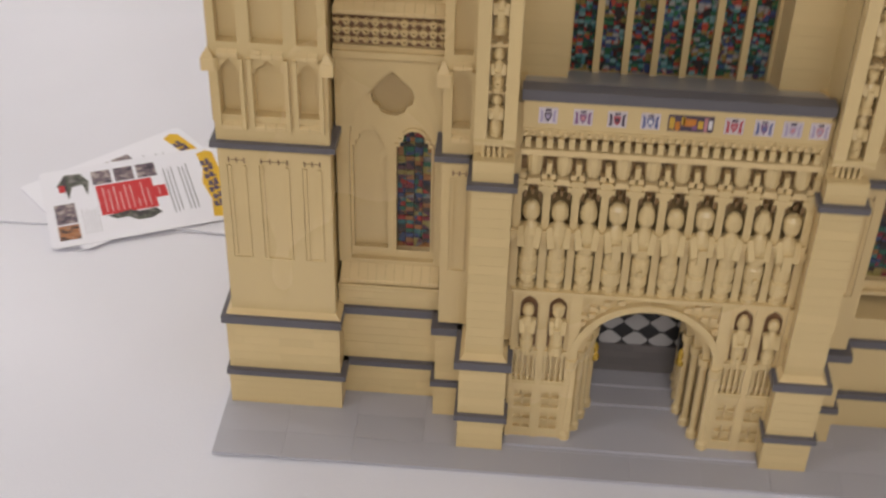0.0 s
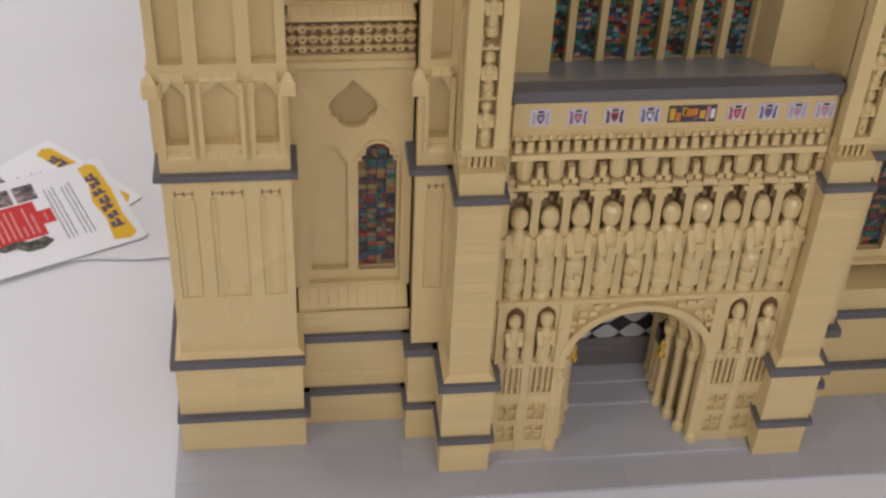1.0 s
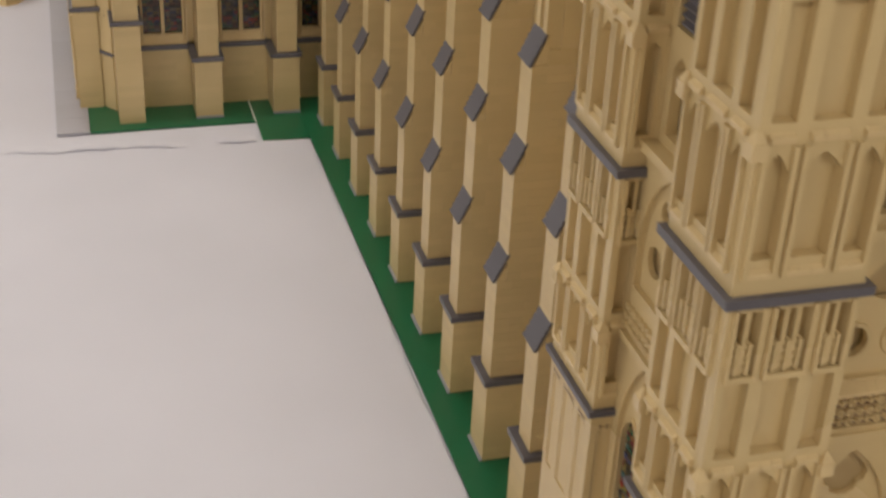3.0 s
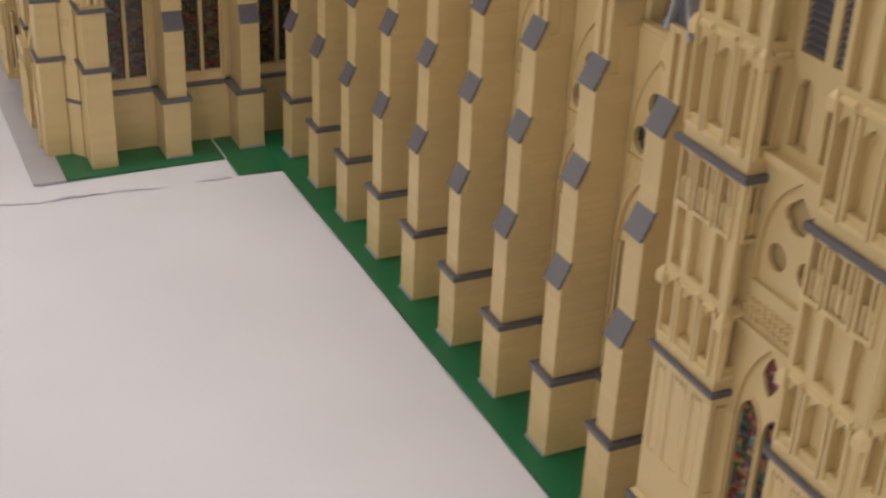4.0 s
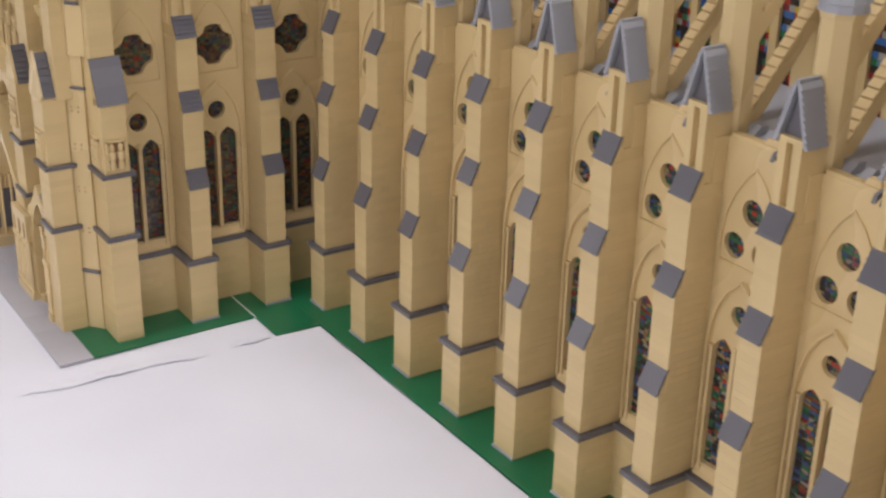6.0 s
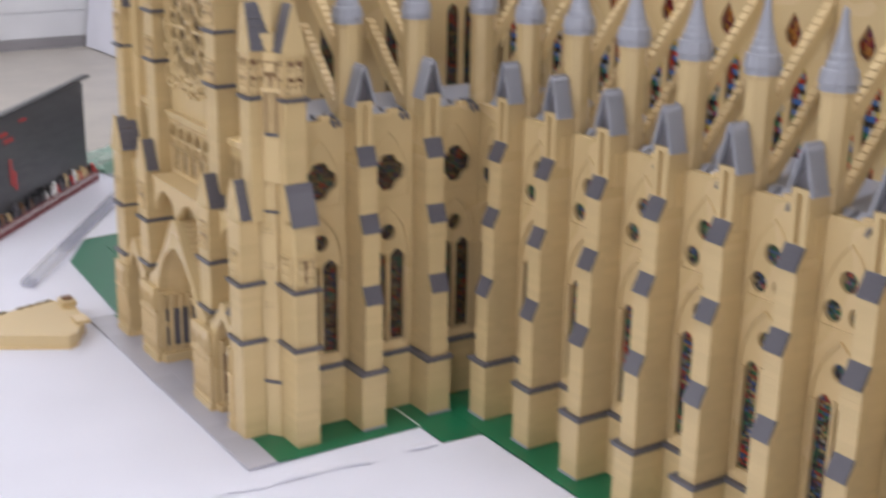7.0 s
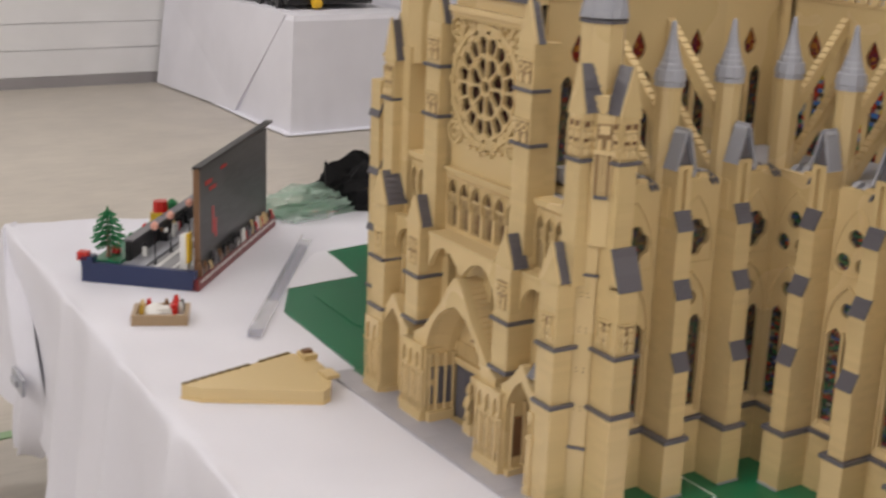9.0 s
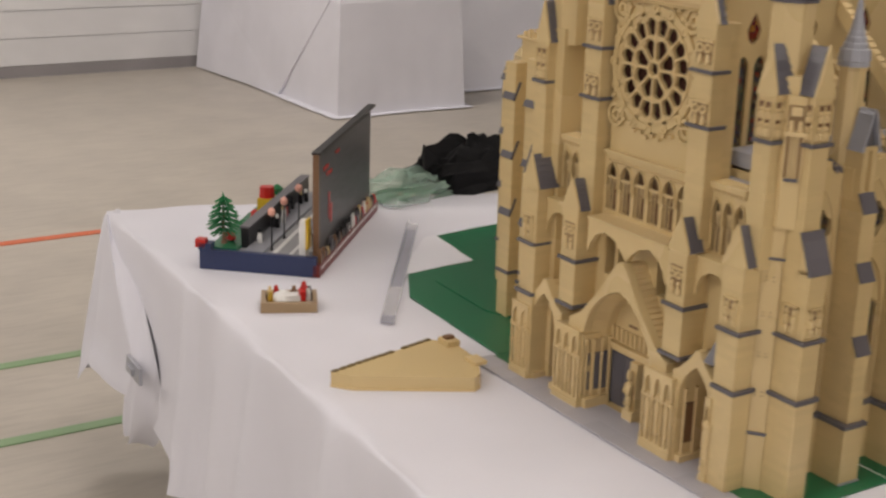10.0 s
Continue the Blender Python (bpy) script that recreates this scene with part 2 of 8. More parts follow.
    def moved(self, f):
        self.v = [tuple(f(*p)) for p in self.v]
        return self

    def flipped(self, c):
        """Mirrored across the plane x = c."""
        g = Geo()
        g.v = [(2 * c - x, y, z) for x, y, z in self.v]
        g.f = [face[::-1] for face in self.f]
        return g

    def join(self, other):
        return self.add(other.v, other.f)

    def mesh(self, name, mat, smooth=False):
        me = bpy.data.meshes.new(name)
        me.from_pydata([(x * UNIT, y * UNIT, z * UNIT) for x, y, z in self.v], [], self.f)
        me.validate()
        bm = bmesh.new()
        bm.from_mesh(me)
        bmesh.ops.recalc_face_normals(bm, faces=bm.faces)
        bm.to_mesh(me)
        bm.free()
        if smooth:
            for p in me.polygons:
                p.use_smooth = True
        me.materials.append(mat)
        return me


from mathutils.geometry import tessellate_polygon as _tess


def thing(name, label, category, base=(0, 0, 0), group="", kind=""):
    """An empty at the base of a thing; its parts are given in world lengths."""
    ob = new(name)
    ob.location = Vector(base) * UNIT
    ob.empty_display_size = 0.05
    return tagged(ob, label, category, group, kind)


# joined repeats that are built one object a piece, with the name of one piece
SINGLE = {"sill": "sill_tile", "dentils": "dentil", "pegs": "peg",
          "merlons": "merlon", "pilasters": "pilaster", "lattice": "lattice_ring",
          "flyer_coping": "coping_tile", "arcading": "arcade_shaft", "gutter": "gutter_tile", "eaves": "eaves_block",
          "checked_edge": "check_tile", "peg_holes": "peg_hole", "chequer": "diamond_tile", "gallery_arch": "gallery_shaft"}
BRICK_BUDGET = 300
laid_on, box_meshes = {}, {}


def islands(geo):
    """The separate pieces of a geometry."""
    root = list(range(len(geo.v)))

    def find(i):
        while root[i] != i:
            root[i] = root[root[i]]
            i = root[i]
        return i
    for f in geo.f:
        a = find(f[0])
        for i in f[1:]:
            root[find(i)] = a
    made = {}
    for f in geo.f:
        g, index = made.setdefault(find(f[0]), (Geo(), {}))
        for i in f:
            if i not in index:
                index[i] = len(g.v)
                g.v.append(geo.v[i])
        g.f.append(tuple(index[i] for i in f))
    return [g for g, _ in made.values()]


def box_mesh(name, g, mat):
    """Box-like pieces of one size share a mesh, drawn round its centre. Returns the mesh and the centre."""
    lo, hi = [min(p[i] for p in g.v) for i in range(3)], [max(p[i] for p in g.v) for i in range(3)]
    c = [(a + b) / 2 for a, b in zip(lo, hi)]
    key = (name, mat.name, len(g.v), *(tuple(round(p[i] - c[i], 3) for i in range(3)) for p in g.v))
    if key not in box_meshes:
        h = Geo()
        h.v, h.f = [(p[0] - c[0], p[1] - c[1], p[2] - c[2]) for p in g.v], g.f
        box_meshes[key] = h.mesh(name, mat)
    return box_meshes[key], c


def pieces(name, geos, mat, parent, off):
    for g in geos:
        me, c = box_mesh(name, g, mat)
        o = new(name, me)
        o.parent = parent
        o.location = Vector(c) * UNIT - off


def part(name, geo, mat, parent, label="", smooth=False, kind=""):
    off = Vector((0, 0, 0))
    p = parent
    while p is not None:
        off += p.location
        p = p.parent
    if isinstance(geo, Geo) and name in SINGLE:
        return pieces(SINGLE[name], islands(geo), mat, parent, off)
    if isinstance(geo, Geo) and geo.laid:
        top = parent
        while top.parent is not None:
            top = top.parent
        own = islands(geo)
        if parent.parent is None and laid_on.get(top.name, 0) + len(own) <= BRICK_BUDGET:
            laid_on[top.name] = laid_on.get(top.name, 0) + len(own)
            ob = new(name, own[0].mesh(name, mat))
            ob.parent, ob.location = parent, -off
            pieces("brick", own[1:], TAN_BRICK if mat is TAN else mat, ob, Vector((0, 0, 0)))
            return tagged(ob, label, kind=kind)
        kind = kind or "stuff"
    if name == "glass" and isinstance(geo, Geo) and len(geo.f) > 40:
        kind = "stuff"
    ob = new(name, geo.mesh(name, mat, smooth) if isinstance(geo, Geo) else geo)
    ob.parent = parent
    ob.location = -off
    return tagged(ob, label, kind=kind)


def shifted(ob, dx, dy, dz, parent=None):
    """Another piece on the same mesh, shifted in decimetres, with its own pieces."""
    o = ob.copy()
    scene.collection.objects.link(o)
    o.parent = parent or ob.parent
    o.location = ob.location + (Vector((dx, dy, dz)) * UNIT if parent is None or parent is ob.parent else Vector((0, 0, 0)))
    for c in list(ob.children):
        shifted(c, 0, 0, 0, o)
    return o


def solo(name, geo, mat, label, category, group="", smooth=False, base=(0, 0, 0), kind=""):
    g = geo.moved(lambda x, y, z: (x - base[0], y - base[1], z - base[2]))
    ob = new(name, g.mesh(name, mat, smooth))
    ob.location = Vector(base) * UNIT
    return tagged(ob, label, category, group, kind)


def lancet(c, w, z0, z1, tip=0.22, n=5):
    """A pointed opening: centre, width, foot, top."""
    h = w / 2
    zs = z1 - tip
    right = [(c - h + w * math.cos(a * math.pi / 3 / n), zs + tip * math.sin(a * math.pi / 3 / n) / math.sin(math.pi / 3)) for a in range(n)]
    left = [(2 * c - p, q) for p, q in right[::-1]]
    return [(c - h, z0), (c + h, z0)] + right + [(c, z1)] + left


def ring(c, z, r, n=14):
    return [(c + r * math.cos(2 * math.pi * i / n), z + r * math.sin(2 * math.pi * i / n)) for i in range(n)]


def stained(axis, a, c, w, z0, z1, cell=0.08, row=0.032, tip=0.0, seed=1, thick=0.03, across=None):
    """A light filled with small coloured pieces, one box each."""
    r = random.Random(seed)
    g = Geo()
    cols = max(1, round(w / cell))
    cw = w / cols
    rows = max(1, round((z1 - z0) / row))
    rh = (z1 - z0) / rows
    for i in range(rows):
        for j in range(cols):
            p0, q0 = c - w / 2 + j * cw, z0 + i * rh
            d = r.uniform(-0.006, 0.006)
            lo, hi = a + d, a + d + thick
            if axis == "y":
                g.box(p0 + 0.002, p0 + cw - 0.002, lo, hi, q0 + 0.001, q0 + rh - 0.001)
            else:
                g.box(lo, hi, p0 + 0.002, p0 + cw - 0.002, q0 + 0.001, q0 + rh - 0.001)
    return g

# ------------------------------------------------------------------ the hall
FLOOR_Z = -7.5
HX0, HX1, HY0, HY1, HZ1 = -60.0, 75.0, -50.0, 104.0, 42.0
floor = solo("floor", Geo().box(HX0, HX1, HY0, HY1, FLOOR_Z - 1.0, FLOOR_Z), FLOOR_MAT, "beige linoleum sports floor of the hall", "floor", kind="structure")
for nm, y0, wid, col, lab in (("orange_line", 61.3, 0.55, (0.62, 0.13, 0.04), "orange court line painted on the floor"),
                              ("green_line", 46.6, 0.5, (0.22, 0.36, 0.18), "pale green court line painted on the floor"),
                              ("green_line", 40.4, 0.5, (0.22, 0.36, 0.18), "pale green court line painted on the floor")):
    solo(nm, Geo().box(HX0, -3 if y0 < 50 else 60, y0 - wid / 2, y0 + wid / 2, FLOOR_Z, FLOOR_Z + 0.04),
         material(nm + "_paint", col, 0.4, spread=0.0, stains=0.08), lab, "floor line", kind="structure")
wall_far = thing("wall_north", "white painted hall wall of wide horizontal panels", "wall", kind="structure")
part("wall_core", Geo().box(HX0 - 2, HX1 + 2, HY1 + 0.14, HY1 + 2.0, FLOOR_Z, HZ1), WALL_MAT, wall_far)
z = FLOOR_Z + 0.9
hall_row = part("panel", Geo().box(HX0, HX1, HY1, HY1 + 0.13, z, z + 1.98), WALL_MAT, wall_far)
for i in range(1, 24):
    shifted(hall_row, 0, 0, i * 2.05)
part("skirting", Geo().box(HX0, HX1, HY1 + 0.05, HY1 + 0.13, FLOOR_Z, FLOOR_Z + 0.86), material("grey_skirting", (0.27, 0.255, 0.26), 0.5, spread=0), wall_far, "grey skirting band at the floor")
for nm, g in (("wall_south", Geo().box(HX0 - 2, HX1 + 2, HY0 - 2, HY0, FLOOR_Z, HZ1)), ("wall_west", Geo().box(HX0 - 2, HX0, HY0, HY1, FLOOR_Z, HZ1)),
              ("wall_east", Geo().box(HX1, HX1 + 2, HY0, HY1, FLOOR_Z, HZ1))):
    solo(nm, g, WALL_MAT, "plain white hall wall", "wall", kind="structure")
solo("ceiling", Geo().box(HX0 - 2, HX1 + 2, HY0 - 2, HY1 + 2, HZ1, HZ1 + 2), CEIL_MAT, "plain white hall ceiling", "ceiling", kind="structure")

# ------------------------------------------------------------------ the display table and its cloth
TY0, TY1, TX1 = -2.6, 38.2, 16.0


def edge_x(y):
    """The long edge of the table top."""
    return -7.0 - 0.053 * (TY1 - y)


def skewed(x, y, z):
    """The far end of the table is cut at a slant."""
    return (x, y if y < 20 else 20 + (y - 20) * (18.2 - 0.277 * (x + 7.0)) / 18.2, z)


table = thing("display_table", "long trestle table hidden under a white cloth", "table", (4, 18, FLOOR_Z))
part("table_top", Geo().prism([(edge_x(TY0) + 0.2, TY0 + 0.2), (TX1 - 0.2, TY0 + 0.2), (TX1 - 0.2, TY1 - 0.2), (edge_x(TY1) + 0.2, TY1 - 0.2)], "z", -0.35, -0.06).moved(skewed), BROWN, table)
table_leg = part("leg", Geo().box(-6.2, -5.8, 0.0, 0.4, FLOOR_Z, -0.34), BLACK, table)
for dx, dy in ((20.5, 0), (0, 18), (20.5, 18), (0, 34), (20.5, 27)):
    shifted(table_leg, dx, dy, 0)


def cloth_sheet():
    """The cloth: a flat top with shallow waves that falls over the edges in folds down to the floor."""
    g = Geo()
    r = random.Random(5)
    ph = [r.uniform(0, 6.28) for _ in range(8)]
    xs_n, ys = 70, 168
    ring_pts = []
    # the outline, walked once round, with arc length
    corners = [(edge_x(TY0), TY0), (edge_x(TY1), TY1), (TX1, TY1), (TX1, TY0)]
    outline = []
    for (ax, ay), (bx, by) in zip(corners, corners[1:] + corners[:1]):
        d = math.hypot(bx - ax, by - ay)
        k = int(d / 0.22)
        for i in range(k):
            outline.append((ax + (bx - ax) * i / k, ay + (by - ay) * i / k))
    n = len(outline)
    cx, cy = 4.0, 18.0
    s = 0.0
    levels = [(-0.25, 0.0), (0.0, 0.0), (0.06, -0.03), (0.1, -0.12), (0.12, -0.4), (0.16, -1.2), (0.2, -2.4), (0.24, -3.2), (0.27, -3.9), (0.30, -4.4), (0.33, -4.86)]
    for i, (x, y) in enumerate(outline):
        px, py = outline[i - 1]
        qx, qy = outline[(i + 1) % n]
        tx, ty = qx - px, qy - py
        d = math.hypot(tx, ty)
        nx, ny = -ty / d, tx / d
        s += math.hypot(x - px, y - py)
        near_corner = min(math.hypot(x - a, y - b) for a, b in corners)
        flare = max(0.0, 1 - near_corner / 2.6)
        for out, z in levels:
            depth = min(1.0, max(0.0, -z / 7.5))
            fold = (0.42 * math.sin(s * 0.55 + ph[0]) + 0.26 * math.sin(s * 1.35 + ph[1] + 0.8 * depth) + 0.09 * math.sin(s * 2.7 + ph[2] + 1.5 * depth) + 0.03 * math.sin(s * 4.1 + ph[2])) * depth ** 0.9
            fold += 0.0 if x > -6 else depth ** 0.55 * sum(h * math.exp(-((y - c + 0.5 * depth) / wd) ** 2) for c, wd, h in ((22.4, 0.3, 0.85), (21.3, 0.6, -0.4), (30.6, 0.35, 0.6), (29.4, 0.8, -0.3), (26.2, 0.3, 0.35)))
            fold += flare * depth * (0.7 if y > TY1 - 0.3 else 0.1)
            if z < -4:
                z -= 0.10 * math.sin(s * 0.8) + 0.06 * math.sin(s * 2.3 + 1.0) + (0.0 if y > TY1 - 0.3 else -0.3 + 0.09 * (35 - y) if y > 22 else 0.85)
            sag = 0.07 * math.sin(s * 1.2 + ph[3]) * (z > -0.5) * (z < 0)
            o = out + max(-0.02, fold + 0.25 * depth)
            g.v.append((x + nx * o, y + ny * o, z + sag))
    m = len(levels)
    for i in range(n):
        j = (i + 1) % n
        for k in range(m - 1):
            g.f.append((i * m + k, j * m + k, j * m + k + 1, i * m + k + 1))
    # the top
    base = len(g.v)
    nxn, nyn = 80, 150
    for b in range(nyn + 1):
        y = TY0 + 0.25 + (TY1 - TY0 - 0.5) * b / nyn
        x0 = edge_x(y) + 0.25
        for a in range(nxn + 1):
            x = x0 + (TX1 - 0.25 - x0) * a / nxn
            inner = min(1, min(a, nxn - a) / 3) * min(1, min(b, nyn - b) / 3)
            wv = 0.006 * (math.sin(x * 1.7 + ph[4] + 0.5 * math.sin(y * 0.8)) + math.sin(y * 1.3 + ph[5] + x * 0.4)) - 0.014
            g.v.append((x, y, wv * inner))
    for b in range(nyn):
        for a in range(nxn):
            k = base + b * (nxn + 1) + a
            g.f.append((k, k + 1, k + nxn + 2, k + nxn + 1))
    # the gathered corner: a pinched tail of cloth folded round and held by the clip
    spine = [(-7.14, 37.85, -0.08, 0.15), (-7.52, 36.0, -0.9, 0.75), (-7.80, 34.45, -1.8, 0.85), (-7.92, 33.55, -2.45, 0.62), (-7.95, 33.2, -2.85, 0.40), (-7.97, 33.4, -3.4, 0.70), (-7.97, 33.8, -4.2, 0.90), (-7.92, 34.25, -5.0, 0.78), (-7.85, 34.55, -5.45, 0.35)]
    base, m = len(g.v), 15
    for k, (x, y, z, w) in enumerate(spine):
        for i in range(m):
            u = i / (m - 1) * 2 - 1
            g.v.append((x - 0.13 * math.cos(u * 6.5 + 0.4 * k) * min(1, k / 2) + 0.42 * abs(u) ** 2, y + u * w, z + 0.16 * u + 0.05 * math.sin(u * 9 + k)))
    for k in range(len(spine) - 1):
        for i in range(m - 1):
            q = base + k * m + i
            g.f.append((q, q + 1, q + m + 1, q + m))
    return g


solo("tablecloth", cloth_sheet().moved(skewed), CLOTH, "white cloth over the table falling in folds to the floor", "tablecloth", smooth=True)


def sheet(name, loop, z, label, cat="paper sheet", mat=None, lift=0.012, waves=0.02, seed=1, lip=()):
    """A thin sheet of paper or cloth lying on the table with a faint ripple along its edges."""
    r = random.Random(seed)
    g = Geo()
    pts = []
    n = len(loop)
    for i in range(n):
        (ax, ay), (bx, by) = loop[i], loop[(i + 1) % n]
        k = max(1, int(math.hypot(bx - ax, by - ay) / 0.4))
        for j in range(k):
            pts.append((ax + (bx - ax) * j / k + r.uniform(-waves, waves), ay + (by - ay) * j / k + r.uniform(-waves, waves)))
    g.prism(pts, "z", z, z + lift)
    if not lip:
        return solo(name, g, mat or CLOTH, label, cat)
    t = thing(name, label, cat, (*loop[0], z))
    part("sheet", g, mat or CLOTH, t)
    g = Geo()
    # low creases in the sheet, steep on one side, dying away at both ends
    for run in lip:
        pts = []
        for (ax, ay), (bx, by) in zip(run, run[1:]):
            k = max(2, int(math.hypot(bx - ax, by - ay) / 0.08))
            pts += [(ax + (bx - ax) * j / k, ay + (by - ay) * j / k) for j in range(k)]
        pts.append(run[-1])
        base, k = len(g.v), len(pts) - 1
        for j, (x, y) in enumerate(pts):
            h = 0.06 * min(1.0, 5 * j / k + 0.05, 5 * (k - j) / k + 0.05) * (0.8 + 0.3 * math.sin(x * 5.1 + 1) + 0.12 * math.sin(x * 13.0))
            yy = y + 0.02 * math.sin(x * 6.3) + 0.01 * math.sin(x * 17)
            z0 = z + lift + 0.001
            g.v += [(x, yy + 0.015, z0), (x, yy - 0.03 * h / 0.06, z0 + h * 0.7), (x, yy + 0.02, z0 + h), (x, yy + 0.09, z0 + h * 0.55), (x, yy + 0.26, z0)]
        for j in range(k):
            for i in range(4):
                q = base + j * 5 + i
                g.f.append((q, q + 5, q + 6, q + 1))
    part("crease", g, mat or CLOTH, t, "low crease in the cloth")
    return t


sheet("cloth_overlay", [(-6.9, 15.05), (-4.16, 15.0), (-2.5, 15.08), (-0.86, 15.18), (-0.86, 14.69), (-0.05, 14.63), (-0.05, 4.0), (-0.06, 3.3), (-5.2, 3.2), (-8.6, 3.4), (-8.05, 15.0)], 0.0,
      "second white cloth laid over the first beside the model", "tablecloth", waves=0.03, lift=0.02, seed=3, lip=[[(-6.45, 14.98), (-6.0, 14.90), (-5.55, 14.74)], [(-4.98, 14.90), (-4.0, 14.77), (-3.2, 14.80), (-2.0, 14.65)], [(-1.6, 14.72), (-0.9, 14.67)]])
sheet("paper_sheet", [(-2.45, 29.2), (-0.3, 29.42), (0.02, 31.8), (-0.35, 31.78), (-1.4, 30.6)], 0.034, "white paper sheet lying over the edge of the green plate", mat=PAPER, seed=4)

# ------------------------------------------------------------------ base plates
west_base = thing("baseplate", "light grey tiled plate under the west towers", "baseplate", (3.82, 2, 0))
part("plate", Geo().box(0.0, 7.64, -0.05, 4.02, 0.0, 0.016), GROUND_GREY, west_base)
paving = Geo()
for i in range(12):
    for j in range(13):
        x0, y0 = i * 7.64 / 12, -0.05 + j * 4.02 / 13
        if j < 4 or i == 0 or i == 11:
            paving.box(x0 + 0.001, x0 + 7.64 / 12 - 0.001, y0 + 0.001, y0 + 4.02 / 13 - 0.001, 0.016, 0.026)
pieces("tile", islands(paving), GROUND_GREY_TILE, west_base, west_base.location)
nave_base = thing("baseplate", "green plate under the nave", "baseplate", (3.8, 9.4, 0))
part("plate", Geo().box(0.0, 7.64, 4.025, 16.6, 0.0, 0.03), GREEN, nave_base)
part("plate", Geo().box(-0.79, -0.004, 14.70, 16.6, 0.0, 0.03), GREEN, nave_base)
north_base = thing("baseplate", "green plate with a grey paved strip under the transept", "baseplate", (-2, 19.6, 0))
part("plate", Geo().box(-3.56, -0.81, 15.50, 23.6, 0.0, 0.03), GREEN, north_base)
part("paved_strip", Geo().box(-4.10, -3.563, 15.50, 23.65, 0.0, 0.024), GROUND_GREY, north_base)
paving = Geo()
for i in range(13):
    y0 = 15.5 + i * 8.15 / 13
    paving.box(-4.10, -3.565, y0 + 0.002, y0 + 8.15 / 13 - 0.002, 0.024, 0.033)
pieces("tile", islands(paving), GROUND_GREY_TILE, north_base, north_base.location)
part("white_edge", Geo().box(-0.812, -0.792, 15.48, 16.5, 0.0, 0.04), WHITE, north_base)
part("plate", Geo().box(-0.8, 7.64, 16.61, 23.6, 0.0, 0.03), GREEN, north_base)
east_base = thing("baseplate", "green plate under the east chapels", "baseplate", (0, 28, 0))
part("upper_plate", Geo().prism([(-1.2, 23.64), (2.0, 23.64), (2.0, 29.0), (-0.5, 29.15), (-2.06, 28.36), (-2.18, 26.0)], "z", 0.031, 0.05), GREEN, east_base)
part("plate", Geo().prism([(-3.45, 23.62), (7.64, 23.62), (7.64, 32.5), (1.5, 32.0), (-0.02, 31.78), (-2.35, 29.22), (-3.2, 27.7)], "z", 0.0, 0.03), GREEN, east_base)

# ------------------------------------------------------------------ west towers
XC = 3.82


def facing(g, side, u0, plane):
    """Sets a face pattern drawn as (u, out, z) on the west (out = -y) or the north (out = -x) side."""
    if side == "west":
        g.moved(lambda u, o, z: (u0 + u, plane - o, z))
    else:
        g.moved(lambda u, o, z: (plane - o, u0 - u, z))
    return g


def niche_wall(W, z0, z1, slots, back):
    """A slab with pointed niches; slots are (centre, width, foot, top). Front at out = 0."""
    g = Geo()
    g.panel("y", 0.0, -back, [(0, z0), (W, z0), (W, z1), (0, z1)], [[(c - w / 2, a), (c + w / 2, a), (c + w / 2, b - 0.13), (c + w * 0.3, b - 0.06), (c, b), (c - w * 0.3, b - 0.06), (c - w / 2, b - 0.13)] if pt else [(c - w / 2, a), (c + w / 2, a), (c + w / 2, b), (c - w / 2, b)] for c, w, a, b, pt in slots])
    return g.moved(lambda u, o, z: (u, o, z))


def trefoil(c, w, z0, z1):
    """A light with square shoulders and a small round head."""
    h, k = w / 2, w * 0.32
    top = [(c + k * math.cos(a * math.pi / 8), z1 - k * 0.8 + k * 0.8 * math.sin(a * math.pi / 8)) for a in range(9)]
    return [(c - h, z0), (c + h, z0), (c + h, z1 - 0.16), (c + h * 0.82, z1 - 0.16), (c + h * 0.82, z1 - 0.11), (c + k, z1 - 0.11)] + top[1:-1] + [(c - k, z1 - 0.11), (c - h * 0.82, z1 - 0.11), (c - h * 0.82, z1 - 0.16), (c - h, z1 - 0.16)]


TIERS = ((3.2, 3.72, 3.08, True), (3.87, 4.5, 3.76, False), (5.42, 6.15, 5.3, True), (6.35, 7.1, 6.22, False), (7.45, 8.1, 7.3, True))


